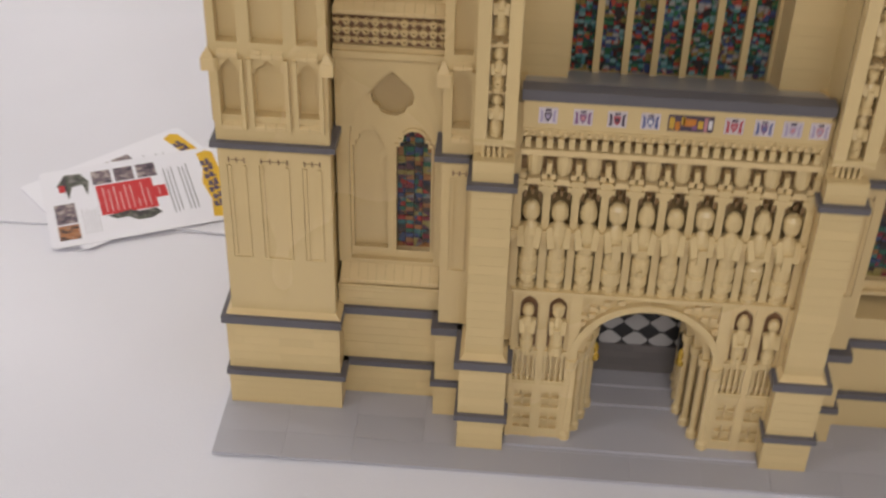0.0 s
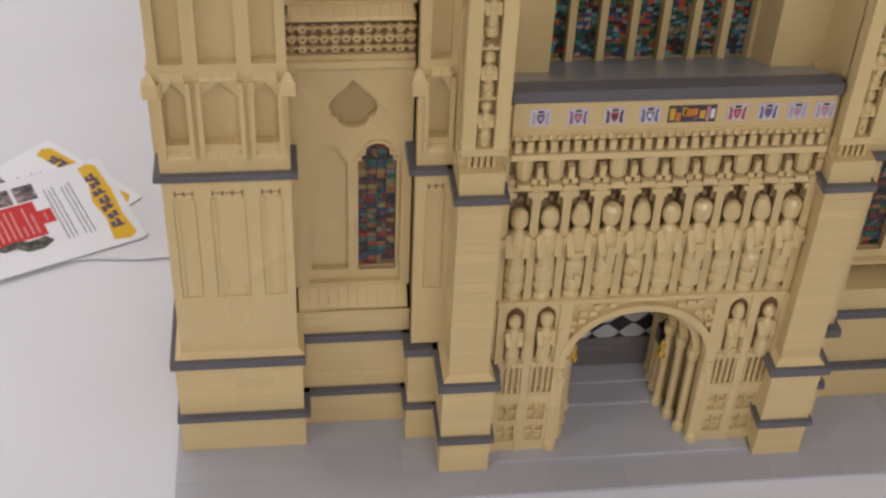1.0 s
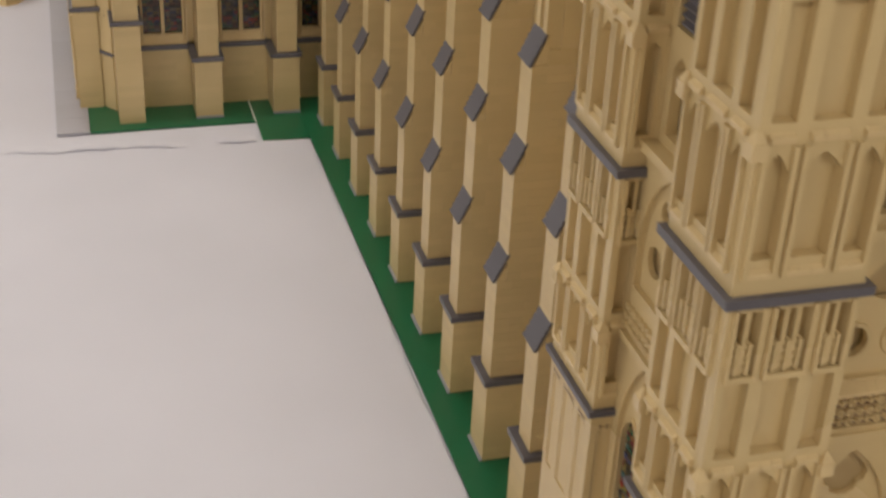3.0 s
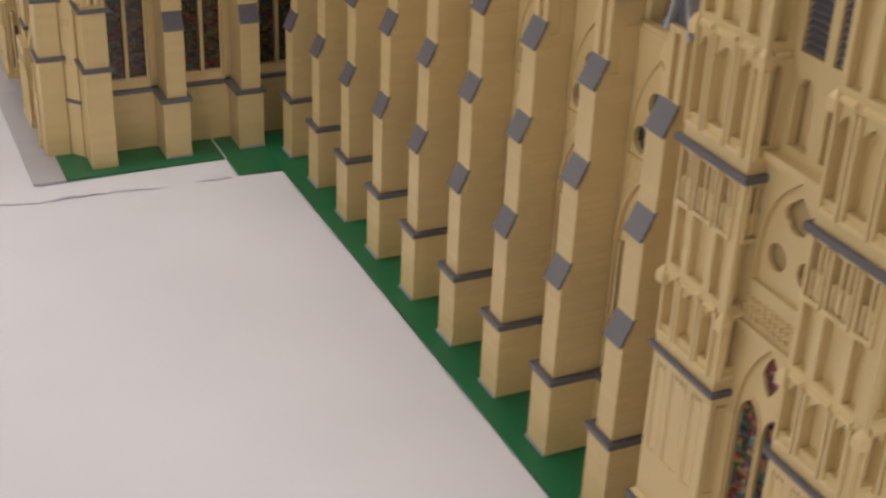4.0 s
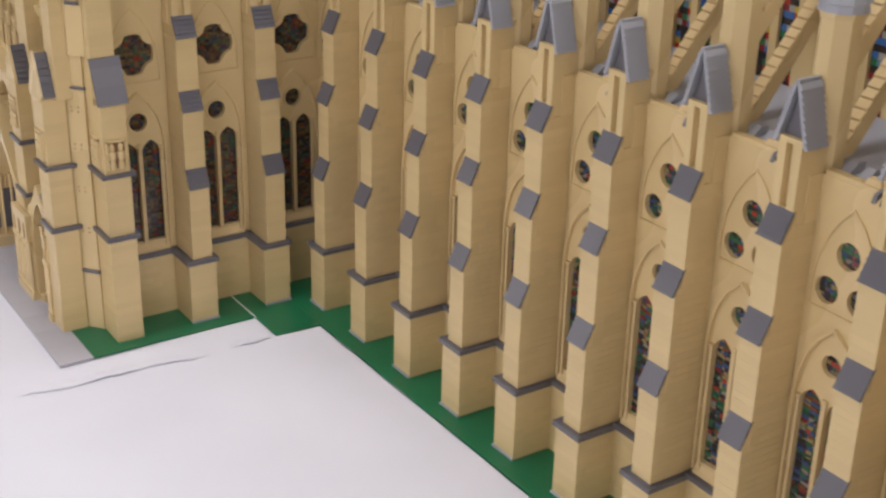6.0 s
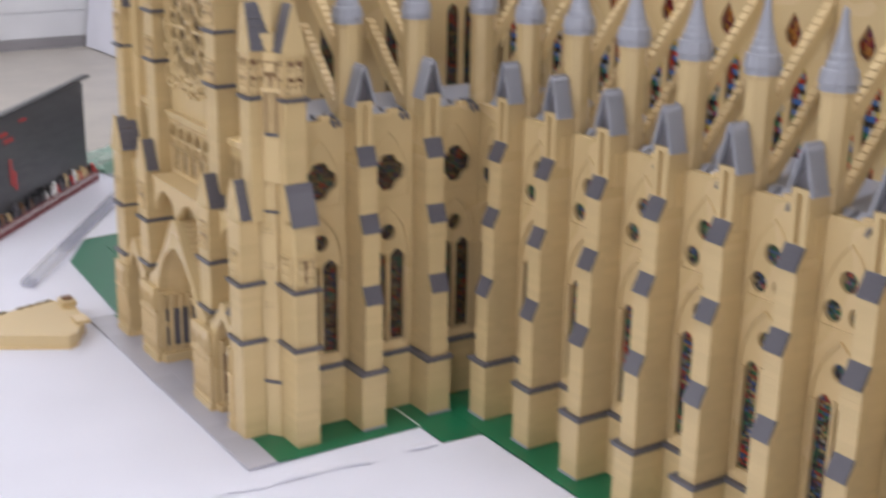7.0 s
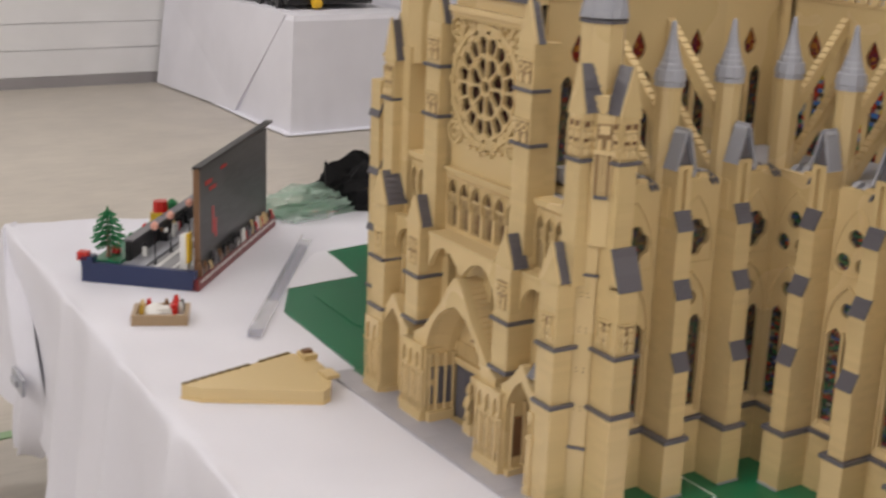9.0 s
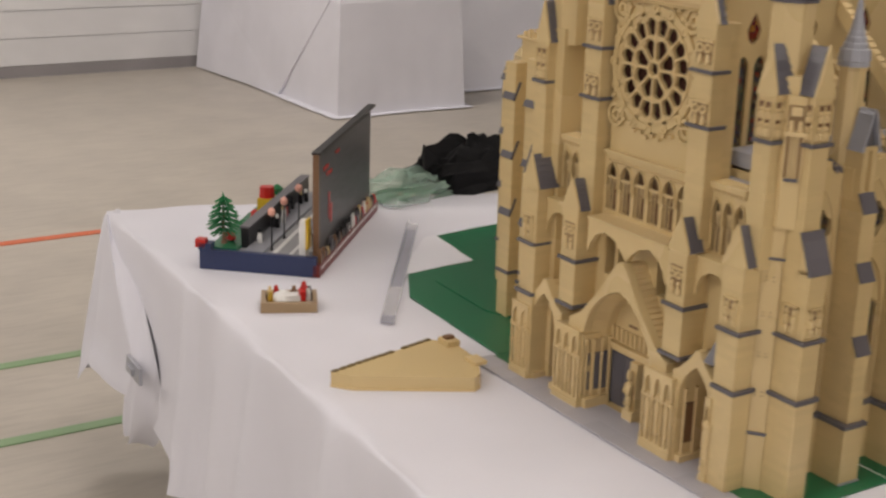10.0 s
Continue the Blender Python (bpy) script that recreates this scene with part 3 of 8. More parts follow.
def block_face(tower, side, u0, plane, W, cols, seed):
    """One outer face of a corner block: panels, niches, sills and lattice heads. u runs along the face."""
    # low panels between the second and third string course
    slots = [(c, w, 1.74, 2.72, False) for c, w in cols]
    part("panel_wall", facing(niche_wall(W, 1.14, 2.902, slots, 0.102), side, u0, plane), TAN_SMOOTH, tower)
    g, h = Geo(), Geo()
    for c, w in cols:
        n = 3 if w > 0.2 else 2
        for i in range(n + 1):
            x = c - w / 2 + 0.02 + (w - 0.04) * i / n
            h.box(x - 0.006, x + 0.006, -0.012, 0.003, 2.735, 2.785)
        h.box(c - w / 2 + 0.02, c + w / 2 - 0.02, -0.012, 0.002, 2.757, 2.764)
        for s in (-1, 1):
            g.box(c + s * (w / 2 - 0.022) - 0.012, c + s * (w / 2 - 0.022) + 0.012, -0.02, -0.003, 1.74, 2.70)
    part("panel_back", facing(Geo().box(0.02, W - 0.02, -0.1, -0.014, 1.16, 2.86), side, u0, plane), TAN_SMOOTH, tower)
    part("panel_head", facing(h, side, u0, plane), BROWN, tower)
    part("panel_frame", facing(g, side, u0, plane), TAN_SMOOTH, tower)
    tops = [2.953, 3.76, 5.168, 6.22, 7.3, 8.5]
    for k, (a, b, s, pt) in enumerate(TIERS):
        lo, hi = tops[k], tops[k + 1]
        if k == 1:
            hi = 5.102
        slots = [(c, w, a, b, pt) for c, w in cols]
        if k == 1:
            slots += [(c, w, 4.55, 5.04, False) for c, w in cols]
        part("niche_wall", facing(niche_wall(W, lo, hi, slots, 0.10), side, u0, plane), TAN_SMOOTH, tower)
        for c, w in cols:
            g = Geo()
            n = max(2, round(w / STUD))
            for i in range(n):
                p, q = c - w / 2 + i * w / n + 0.001, c - w / 2 + (i + 1) * w / n - 0.001
                g.add([(p, -0.09, a - 0.12), (q, -0.09, a - 0.12), (q, 0.035, a - 0.12), (p, 0.035, a - 0.12), (p, -0.09, a), (q, -0.09, a), (q, 0.035, a - 0.085), (p, 0.035, a - 0.085)],
                      [(0, 1, 2, 3), (4, 7, 6, 5), (0, 4, 5, 1), (3, 2, 6, 7), (1, 5, 6, 2), (0, 3, 7, 4)])
            part("sill", facing(g, side, u0, plane), TAN_PALE, tower)
        if k == 1:
            g = Geo()
            for c, w in cols:
                n = 3 if w > 0.2 else 2
                for i in range(1, n):
                    x = c - w / 2 + w * i / n
                    g.box(x - 0.014, x + 0.014, -0.075, -0.005, 4.555, 5.035)
                for i in range(n):
                    x = c - w / 2 + w * (i + 0.5) / n
                    for zz in (4.575, 4.635, 4.695, 4.755):
                        g.box(x - w / n * 0.36, x + w / n * 0.36, -0.05, -0.01, zz, zz + 0.022)
                    g.box(x - 0.013, x + 0.013, -0.045, 0.012, 4.56, 4.80)
                g.box(c - w / 2 - 0.01, c + w / 2 + 0.01, -0.02, 0.03, 4.505, 4.55)
                for s in (-1, 1):
                    g.box(c + s * (w / 2 + 0.016) - 0.014, c + s * (w / 2 + 0.016) + 0.014, 0.0, 0.028, 4.51, 5.07)
            part("lattice", facing(g, side, u0, plane), TAN_SMOOTH, tower)
        if k in (0, 2, 4):
            g = Geo()
            for c, w in cols:
                g.box(c - w / 2 - 0.035, c - w / 2 + 0.0, 0.0, 0.035, a - 0.12, hi - 0.02)
                g.box(c + w / 2, c + w / 2 + 0.035, 0.0, 0.035, a - 0.12, hi - 0.02)
            part("mullion_frame", facing(g, side, u0, plane), TAN_SMOOTH, tower)


def string_course(loop_boxes, z0, z1, out, tower, mat=None, name="string_course"):
    g = Geo()
    for x0, x1, y0, y1 in loop_boxes:
        g.box(x0 - out, x1 + out, y0 - out, y1 + out, z0, z1)
    return part(name, g, mat or DARK, tower)


def west_tower(tower):
    # corner blocks and cores
    blocks = {"corner": (0.12, 1.07, 0.68, 1.66), "rear": (0.15, 1.07, 2.59, 3.57)}
    for nm, (x0, x1, y0, y1) in blocks.items():
        part("base_wall", Geo().bricks(x0 - 0.07, x1 + 0.04, y0 - 0.05, y1 + 0.04, 0.03, 0.40, seed=1), TAN, tower)
        part("plinth_wall", Geo().bricks(x0 - 0.06, x1 + 0.03, y0 - 0.03, y1 + 0.03, 0.46, 1.03, seed=2), TAN, tower)
        part("block_core", Geo().box(x0 + 0.09, x1 - 0.02, y0 + 0.09, y1 - 0.02, 1.1, 8.5), TAN_SMOOTH, tower)
        string_course([(x0, x1, y0, y1)], 0.40, 0.46, 0.085, tower)
        g = Geo().box(x0 - 0.09, x1 + 0.06, y0 - 0.09, y1 + 0.06, 1.03, 1.11)
        part("string_course", g, DARK, tower)
        g = Geo()
        g.add([(x0 - 0.05, y0 - 0.05, 1.11), (x1 + 0.05, y0 - 0.05, 1.11), (x1 + 0.05, y1 + 0.05, 1.11), (x0 - 0.05, y1 + 0.05, 1.11),
               (x0, y0, 1.15), (x1, y0, 1.15), (x1, y1, 1.15), (x0, y1, 1.15)], [(3, 2, 1, 0), (4, 5, 6, 7), (0, 1, 5, 4), (1, 2, 6, 5), (2, 3, 7, 6), (3, 0, 4, 7)])
        part("weathering", g, TAN_PALE, tower)
        string_course([(x0, x1, y0, y1)], 2.90, 2.955, 0.05, tower)
        string_course([(x0, x1, y0, y1)], 5.10, 5.17, 0.055, tower)
        string_course([(x0, x1, y0, y1)], 7.28, 7.37, 0.06, tower)
        for zz in (3.68, 6.18):
            for kx, ky in ((x0, y0), (x1, y0), (x0, y1)):
                part("corner_knob", Geo().box(kx - 0.055, kx + 0.055, ky - 0.055, ky + 0.055, zz - 0.05, zz + 0.06).frustum(kx, ky, zz + 0.06, zz + 0.13, 0.07, 0.02, 4, 0.785), TAN_PALE, tower)
        cols = [(0.155, 0.17), (0.475, 0.26), (0.795, 0.17)]
        block_face(tower, "west", x0, y0, x1 - x0, [(c * (x1 - x0) / 0.95, w) for c, w in cols], 1)
        block_face(tower, "north", y1, x0, y1 - y0 - 0.102, [(c * (y1 - y0 - 0.06) / 0.95, w) for c, w in cols], 2)
    # narrow block beside the porch
    x0, x1, y0, y1 = 2.0, 2.32, 0.68, 1.7
    part("base_wall", Geo().bricks(x0 - 0.03, x1, y0 - 0.04, y1, 0.03, 0.40, seed=3), TAN, tower)
    part("plinth_wall", Geo().bricks(x0 - 0.02, x1, y0 - 0.02, y1, 0.46, 1.03, seed=4), TAN, tower)
    part("block_core", Geo().box(x0 + 0.02, x1, y0 + 0.09, y1, 1.1, 8.5), TAN_SMOOTH, tower)
    for za, zb in ((0.40, 0.46), (1.03, 1.11), (2.90, 2.955), (5.10, 5.17)):
        part("string_course", Geo().box(x0 - 0.06, x1 + 0.0, y0 - 0.06, y1, za, zb), DARK, tower)
    block_face(tower, "west", x0, y0, x1 - x0, [(0.15, 0.15)], 3)
    part("corner_knob", Geo().box(x0 - 0.05, x0 + 0.06, y0 - 0.055, y0 + 0.055, 3.6, 3.72).frustum(x0, y0, 3.72, 3.8, 0.07, 0.02, 4, 0.785), TAN_PALE, tower)

    # recessed wall of the west side
    a, b, w = 1.07, 2.0, 1.0
    part("base_wall", Geo().bricks(a, b, w - 0.12, w + 0.3, 0.03, 0.40, seed=5), TAN, tower)
    part("plinth_wall", Geo().bricks(a, b, w - 0.10, w + 0.3, 0.46, 1.03, seed=6), TAN, tower)
    part("string_course", Geo().box(a, b, w - 0.16, w + 0.2, 0.40, 0.46), DARK, tower)
    part("string_course", Geo().box(a, b, w - 0.16, w + 0.2, 1.03, 1.11), DARK, tower)
    part("recess_wall", Geo().bricks(a, b, w - 0.12, w + 0.3, 1.11, 1.36, seed=7), TAN, tower)
    g = Geo()
    for i in range(11):
        p, q = a + 0.02 + i * 0.081, a + 0.0995 + i * 0.081
        g.prism([(w + 0.1, 1.36), (w - 0.11, 1.36), (w - 0.11, 1.40), (w + 0.02, 1.52), (w + 0.1, 1.52)], "x", p, q)
    part("sill", g, TAN_PALE, tower)
    part("sill_ledge", Geo().box(a, b, w - 0.14, w + 0.1, 1.33, 1.36), TAN_SMOOTH, tower)
    # outer plane with the big pointed arch
    arch = [(1.18, 1.56), (1.92, 1.56), (1.92, 2.78), (1.905, 2.95), (1.86, 3.10), (1.79, 3.24), (1.70, 3.37), (1.55, 3.52), (1.40, 3.37), (1.31, 3.24), (1.24, 3.10), (1.195, 2.95), (1.18, 2.78)]
    part("arch_wall", Geo().panel("y", w, 0.05, [(a, 1.52), (b, 1.52), (b, 3.64), (a, 3.64)], [arch]), TAN_SMOOTH, tower)
    half = [(0.0, 3.47), (0.07, 3.40), (0.11, 3.36), (0.165, 3.30), (0.185, 3.24), (0.165, 3.17), (0.12, 3.15), (0.10, 3.09), (0.04, 3.06)]
    quat = [(1.55 + p, q) for p, q in half] + [(1.55 - p, q) for p, q in half[:0:-1]]
    left = trefoil(1.355, 0.30, 1.66, 2.90)
    right = trefoil(1.735, 0.30, 1.66, 2.92)
    part("tracery", Geo().panel("y", w + 0.05, 0.05, arch, [quat, left, right]), TAN_SMOOTH, tower)
    part("tracery_back", Geo().panel("y", w + 0.11, 0.04, arch, [right]), TAN_SMOOTH, tower)
    # darker sheet in the foil opening, shade put into its colour
    part("recess_back", Geo().box(1.34, 1.76, w + 0.104, w + 0.109, 3.0, 3.46), TAN_HALF_SHADE, tower)
    win = part("window", Geo().panel("y", w + 0.03, 0.03, trefoil(1.735, 0.33, 1.64, 2.95), [right]), TAN_SMOOTH, tower, "pointed window of stained pieces")
    part("glass", stained("y", w + 0.10, 1.735, 0.30, 1.66, 2.92, cell=0.075, row=0.048, seed=3), GLASS_LOW, win, "red, blue and green stained pieces")
    part("string_course", Geo().box(a, b, w - 0.05, w + 0.3, 3.64, 3.70), TAN_SMOOTH, tower)
    part("string_course", Geo().box(a, b, w - 0.02, w + 0.3, 3.70, 3.74), TAN_SMOOTH, tower)
    # lattice of ringed studs
    part("lattice_back", Geo().box(a, b, w + 0.02, w + 0.3, 3.74, 4.0), BROWN, tower)
    g = Geo()
    for i in range(12):
        for j in range(3):
            cx, cz = a + 0.04 + i * 0.0777, 3.79 + j * 0.082
            r0 = 0.033 if (j == 1 or i in (1, 4, 7, 10)) else 0.022
            n = 8
            ro, ri = [(cx + r0 * math.cos(t * 0.785), cz + r0 * math.sin(t * 0.785)) for t in range(n)], [(cx + r0 * 0.5 * math.cos(t * 0.785), cz + r0 * 0.5 * math.sin(t * 0.785)) for t in range(n)]
            g.panel("y", w - 0.02, 0.05, ro, [ri])
            g.box(cx - 0.04, cx + 0.04, w + 0.0, w + 0.03, cz - 0.008, cz + 0.008)
    part("lattice", g, TAN_SMOOTH, tower)
    part("recess_wall", Geo().bricks(a, b, w, w + 0.3, 4.0, 4.06, seed=8), TAN, tower)
    g = Geo()
    for i in range(11):
        p, q = a + 0.02 + i * 0.081, a + 0.0995 + i * 0.081
        g.prism([(w + 0.1, 4.04), (w - 0.06, 4.04), (w - 0.06, 4.07), (w + 0.05, 4.15), (w + 0.1, 4.15)], "x", p, q)
    part("sill", g, TAN_PALE, tower)
    quat_up = [(p, 4.95 + (q - 3.26) * 0.86) for p, q in quat]
    belfry_arch = [(1.12, 4.16), (1.95, 4.16), (1.95, 4.55), (1.92, 4.75), (1.85, 4.95), (1.72, 5.12), (1.535, 5.27), (1.35, 5.12), (1.22, 4.95), (1.15, 4.75), (1.12, 4.55)]
    part("belfry_wall", Geo().panel("y", w, 0.05, [(a, 4.14), (b, 4.14), (b, 5.32), (a, 5.32)], [belfry_arch]), TAN_SMOOTH, tower)
    part("belfry_tracery", Geo().panel("y", w + 0.05, 0.05, belfry_arch, [ring(1.33, 4.45, 0.13), ring(1.74, 4.45, 0.13), quat_up]), TAN_SMOOTH, tower)
    for cx in (1.33, 1.74):
        g = Geo()
        outer = ring(cx, 4.45, 0.165, 16)
        g.panel("y", w + 0.03, 0.02, outer, [ring(cx, 4.45, 0.13, 16)])
        part("roundel", g, TAN_SMOOTH, tower)
    # belfry openings get their shade from this darker back
    part("belfry_back", Geo().box(a, b, w + 0.13, w + 0.3, 4.14, 8.5), TAN_HALF_SHADE, tower)
    part("cornice", Geo().box(a, b, w - 0.08, w + 0.3, 5.32, 5.40), TAN_SMOOTH, tower)
    louvres(tower, "west", a, b, w)

    # recessed wall of the north side
    a, b, w = 1.66, 2.59, 0.34
    part("base_wall", Geo().bricks(w - 0.1, w + 0.4, a, b, 0.03, 0.40, seed=9), TAN, tower)
    part("plinth_wall", Geo().bricks(w - 0.08, w + 0.4, a, b, 0.46, 1.03, seed=10), TAN, tower)
    part("string_course", Geo().box(w - 0.14, w + 0.3, a, b, 0.40, 0.46), DARK, tower)
    part("string_course", Geo().box(w - 0.14, w + 0.3, a, b, 1.03, 1.11), DARK, tower)
    part("recess_wall", Geo().bricks(w, w + 0.4, a, b, 1.11, 1.56, seed=11), TAN, tower)
    mid = 2.115
    arch_n = [(p - 1.55 + mid, q if q < 2.7 else 2.78 + (q - 2.78) * 1.18) for p, q in arch]
    part("arch_wall", Geo().panel("x", w, 0.05, [(a, 1.52), (b, 1.52), (b, 3.72), (a, 3.72)], [arch_n]), TAN_SMOOTH, tower)
    drop = [(mid, 3.58), (mid - 0.10, 3.42), (mid - 0.12, 3.32), (mid - 0.06, 3.20), (mid, 3.14), (mid + 0.06, 3.20), (mid + 0.12, 3.32), (mid + 0.10, 3.42)]
    l1, l2 = lancet(mid - 0.185, 0.31, 1.66, 3.0, 0.26), lancet(mid + 0.185, 0.31, 1.66, 3.0, 0.26)
    part("tracery", Geo().panel("x", w + 0.05, 0.04, arch_n, [l1, l2, drop]), TAN_SMOOTH, tower)
    for cy, sd in ((mid - 0.185, 4), (mid + 0.185, 5)):
        win = part("window", Geo().panel("x", w + 0.03, 0.03, lancet(cy, 0.34, 1.64, 3.03, 0.28), [lancet(cy, 0.31, 1.66, 3.0, 0.26)]), TAN_SMOOTH, tower)
        part("glass", stained("x", w + 0.08, cy, 0.32, 1.66, 3.02, cell=0.08, row=0.048, seed=sd), GLASS_LOW, win)
    part("glass", stained("x", w + 0.08, mid, 0.26, 3.12, 3.6, cell=0.065, row=0.05, seed=6), GLASS_RED, tower)
    belfry_n = [(p - 1.535 + mid, q) for p, q in belfry_arch]
    part("recess_wall", Geo().box(w, w + 0.1, a, b, 3.72, 4.14), TAN_SMOOTH, tower)
    part("belfry_wall", Geo().panel("x", w, 0.05, [(a, 4.14), (b, 4.14), (b, 5.32), (a, 5.32)], [belfry_n]), TAN_SMOOTH, tower)
    part("belfry_tracery", Geo().panel("x", w + 0.05, 0.05, belfry_n, [ring(mid - 0.2, 4.47, 0.13), ring(mid + 0.2, 4.47, 0.13), [(p - 1.535 + mid, q) for p, q in quat_up]]), TAN_SMOOTH, tower)
    # same shade-toned back behind the north openings
    part("recess_back", Geo().box(w + 0.12, w + 0.16, a, b, 4.14, 5.32), TAN_HALF_SHADE, tower)
    part("lattice", lattice_x(w, a, b, 3.76, 4.04), TAN_SMOOTH, tower)
    part("string_course", Geo().box(w - 0.05, w + 0.3, a, b, 3.68, 3.74), TAN_SMOOTH, tower)
    part("cornice", Geo().box(w - 0.07, w + 0.3, a, b, 5.32, 5.40), TAN_SMOOTH, tower)
    part("belfry_back", Geo().box(w + 0.18, w + 0.4, a, b, 1.03, 8.5), TAN_SMOOTH, tower)
    louvres(tower, "north", a, b, w + 0.06)
    part("recess_jamb", Geo().box(0.342, 0.75, 2.58, 2.675, 1.2, 8.5).box(0.20, 0.75, 2.672, 2.69, 1.2, 8.5), TAN_SMOOTH, tower)
    part("tower_core", Geo().box(1.0, 2.3, 1.45, 3.5, 0.03, 8.5), TAN_SMOOTH, tower)
    part("tower_core", Geo().box(0.95, 1.1, 1.3, 3.4, 0.03, 8.5), TAN_SMOOTH, tower)


def lattice_x(w, a, b, z0, z1):
    g = Geo()
    for i in range(11):
        for j in range(3):
            cy, cz = a + 0.05 + i * 0.083, z0 + 0.045 + j * 0.085
            g.panel("x", w - 0.03, 0.04, ring(cy, cz, 0.033, 8), [ring(cy, cz, 0.016, 8)])
    return g


def louvres(tower, side, a, b, w):
    """The upper belfry stage: a pair of louvred lights between shafts."""
    W = b - a
    g = niche_wall(W, 5.40, 8.5, [(W * 0.28, 0.3, 6.3, 7.5, True), (W * 0.72, 0.3, 6.3, 7.5, True), (W * 0.28, 0.24, 5.48, 6.12, True), (W * 0.72, 0.24, 5.48, 6.12, True)], 0.09)
    part("belfry_wall", facing(g, side, a if side == "west" else b, w), TAN_SMOOTH, tower)
    for c in (0.28, 0.72):
        for i in range(18):
            g = Geo()
            zz = 6.32 + i * 0.066
            g.add([(W * c - 0.14, -0.08, zz + 0.045), (W * c + 0.14, -0.08, zz + 0.045), (W * c + 0.14, -0.02, zz), (W * c - 0.14, -0.02, zz),
                   (W * c - 0.14, -0.08, zz + 0.06), (W * c + 0.14, -0.08, zz + 0.06), (W * c + 0.14, -0.02, zz + 0.015), (W * c - 0.14, -0.02, zz + 0.015)],
                  [(3, 2, 1, 0), (4, 5, 6, 7), (0, 1, 5, 4), (2, 3, 7, 6), (1, 2, 6, 5), (3, 0, 4, 7)])
            part("slat", facing(g, side, a if side == "west" else b, w), DARK, tower)
        g = Geo().box(W * c - 0.16, W * c + 0.16, -0.115, -0.095, 6.25, 7.5)
        part("louvre_back", facing(g, side, a if side == "west" else b, w), BLACK, tower)


tower_l = thing("cathedral_tower", "tan toy brick cathedral tower with niches and dark string courses", "tower model", (1.2, 2.1, 0.03), group="west towers of the model")
west_tower(tower_l)
tower_r = thing("cathedral_tower", "tan toy brick cathedral tower with niches and dark string courses", "tower model", (2 * XC - 1.2, 2.1, 0.03), group="west towers of the model")


def mirror_mesh(me):
    m2 = me.copy()
    m2.transform(Matrix.Diagonal((-1, 1, 1, 1)))
    m2.transform(Matrix.Translation((2 * XC * UNIT, 0, 0)))
    m2.flip_normals()
    return m2


def mirror_parts(src, dst):
    for c in list(src.children):
        if c.name.startswith("brick"):
            continue
        o = part(c.name.split(".")[0], mirror_mesh(c.data), None, dst)
        mirror_parts(c, o)


mirror_parts(tower_l, tower_r)

# ------------------------------------------------------------------ west porch between the towers
porch = thing("cathedral_porch", "tan toy brick cathedral porch with a round arch and statue niches", "porch model", (XC, 0.8, 0.03))


def porch_buttress(px0, px1):
    """One of the two square buttresses that flank the porch."""
    m = (px0 + px1) / 2
    part("base_wall", Geo().bricks(px0, px1, 0.23, 0.8, 0.03, 0.40, seed=20), TAN, porch)
    part("string_course", Geo().box(px0 - 0.03, px1 + 0.03, 0.19, 0.8, 0.40, 0.46), DARK, porch)
    part("plinth_wall", Geo().bricks(px0, px1, 0.24, 0.8, 0.46, 1.03, seed=21), TAN, porch)
    part("string_course", Geo().box(px0 - 0.045, px1 + 0.045, 0.18, 0.8, 1.03, 1.11), DARK, porch)
    s0, s1 = m - 0.165, m + 0.165
    g = Geo().add([(px0, 0.22, 1.11), (px1, 0.22, 1.11), (px1, 0.8, 1.11), (px0, 0.8, 1.11), (s0, 0.28, 1.15), (s1, 0.28, 1.15), (s1, 0.8, 1.15), (s0, 0.8, 1.15)],
                  [(3, 2, 1, 0), (4, 5, 6, 7), (0, 1, 5, 4), (1, 2, 6, 5), (2, 3, 7, 6), (3, 0, 4, 7)])
    part("weathering", g, TAN_PALE, porch)
    part("shaft", Geo().bricks(s0, s1, 0.28, 0.9, 1.15, 2.90, seed=22, long=(2, 4, 4, 6)), TAN, porch)
    part("string_course", Geo().box(s0 - 0.04, s1 + 0.04, 0.235, 0.9, 2.90, 2.955), DARK, porch)
    part("shaft", Geo().bricks(s0, s1, 0.29, 0.9, 2.955, 3.12, seed=23), TAN, porch)
    part("shaft_core", Geo().box(s0, s1, 0.42, 1.2, 3.12, 6.5), TAN_SMOOTH, porch)
    g = Geo()
    for i in range(5):
        g.box(s0 + 0.06 + i * 0.045, s0 + 0.085 + i * 0.045, 0.36, 0.44, 3.14, 3.30)
    g.box(s0, s1, 0.29, 0.44, 3.30, 3.36).box(s0, s1, 0.29, 0.44, 3.12, 3.15)
    for px in (s0 + 0.05, s1 - 0.05):
        g.box(px - 0.05, px + 0.05, 0.29, 0.44, 3.36, 6.5)
    part("pilasters", g, TAN_SMOOTH, porch)
    for k, zz in enumerate((3.38, 3.78, 4.28, 4.78, 5.28)):
        part("canopy", Geo().box(m - 0.085, m + 0.085, 0.34, 0.44, zz + 0.36, zz + 0.385).box(m - 0.02, m + 0.02, 0.33, 0.44, zz + 0.385, zz + 0.41), TAN_PALE, porch)


PY_CHEEK = 0.445
porch_buttress(2.225, 2.645)
porch_buttress(2 * XC - 2.645, 2 * XC - 2.225)

for cx0, cx1 in ((2.59, 2.655), (2 * XC - 2.655, 2 * XC - 2.59)):
    part("porch_cheek", Geo().box(cx0, cx1, PY_CHEEK, 1.42, 1.19, 3.62), TAN_SMOOTH, porch)

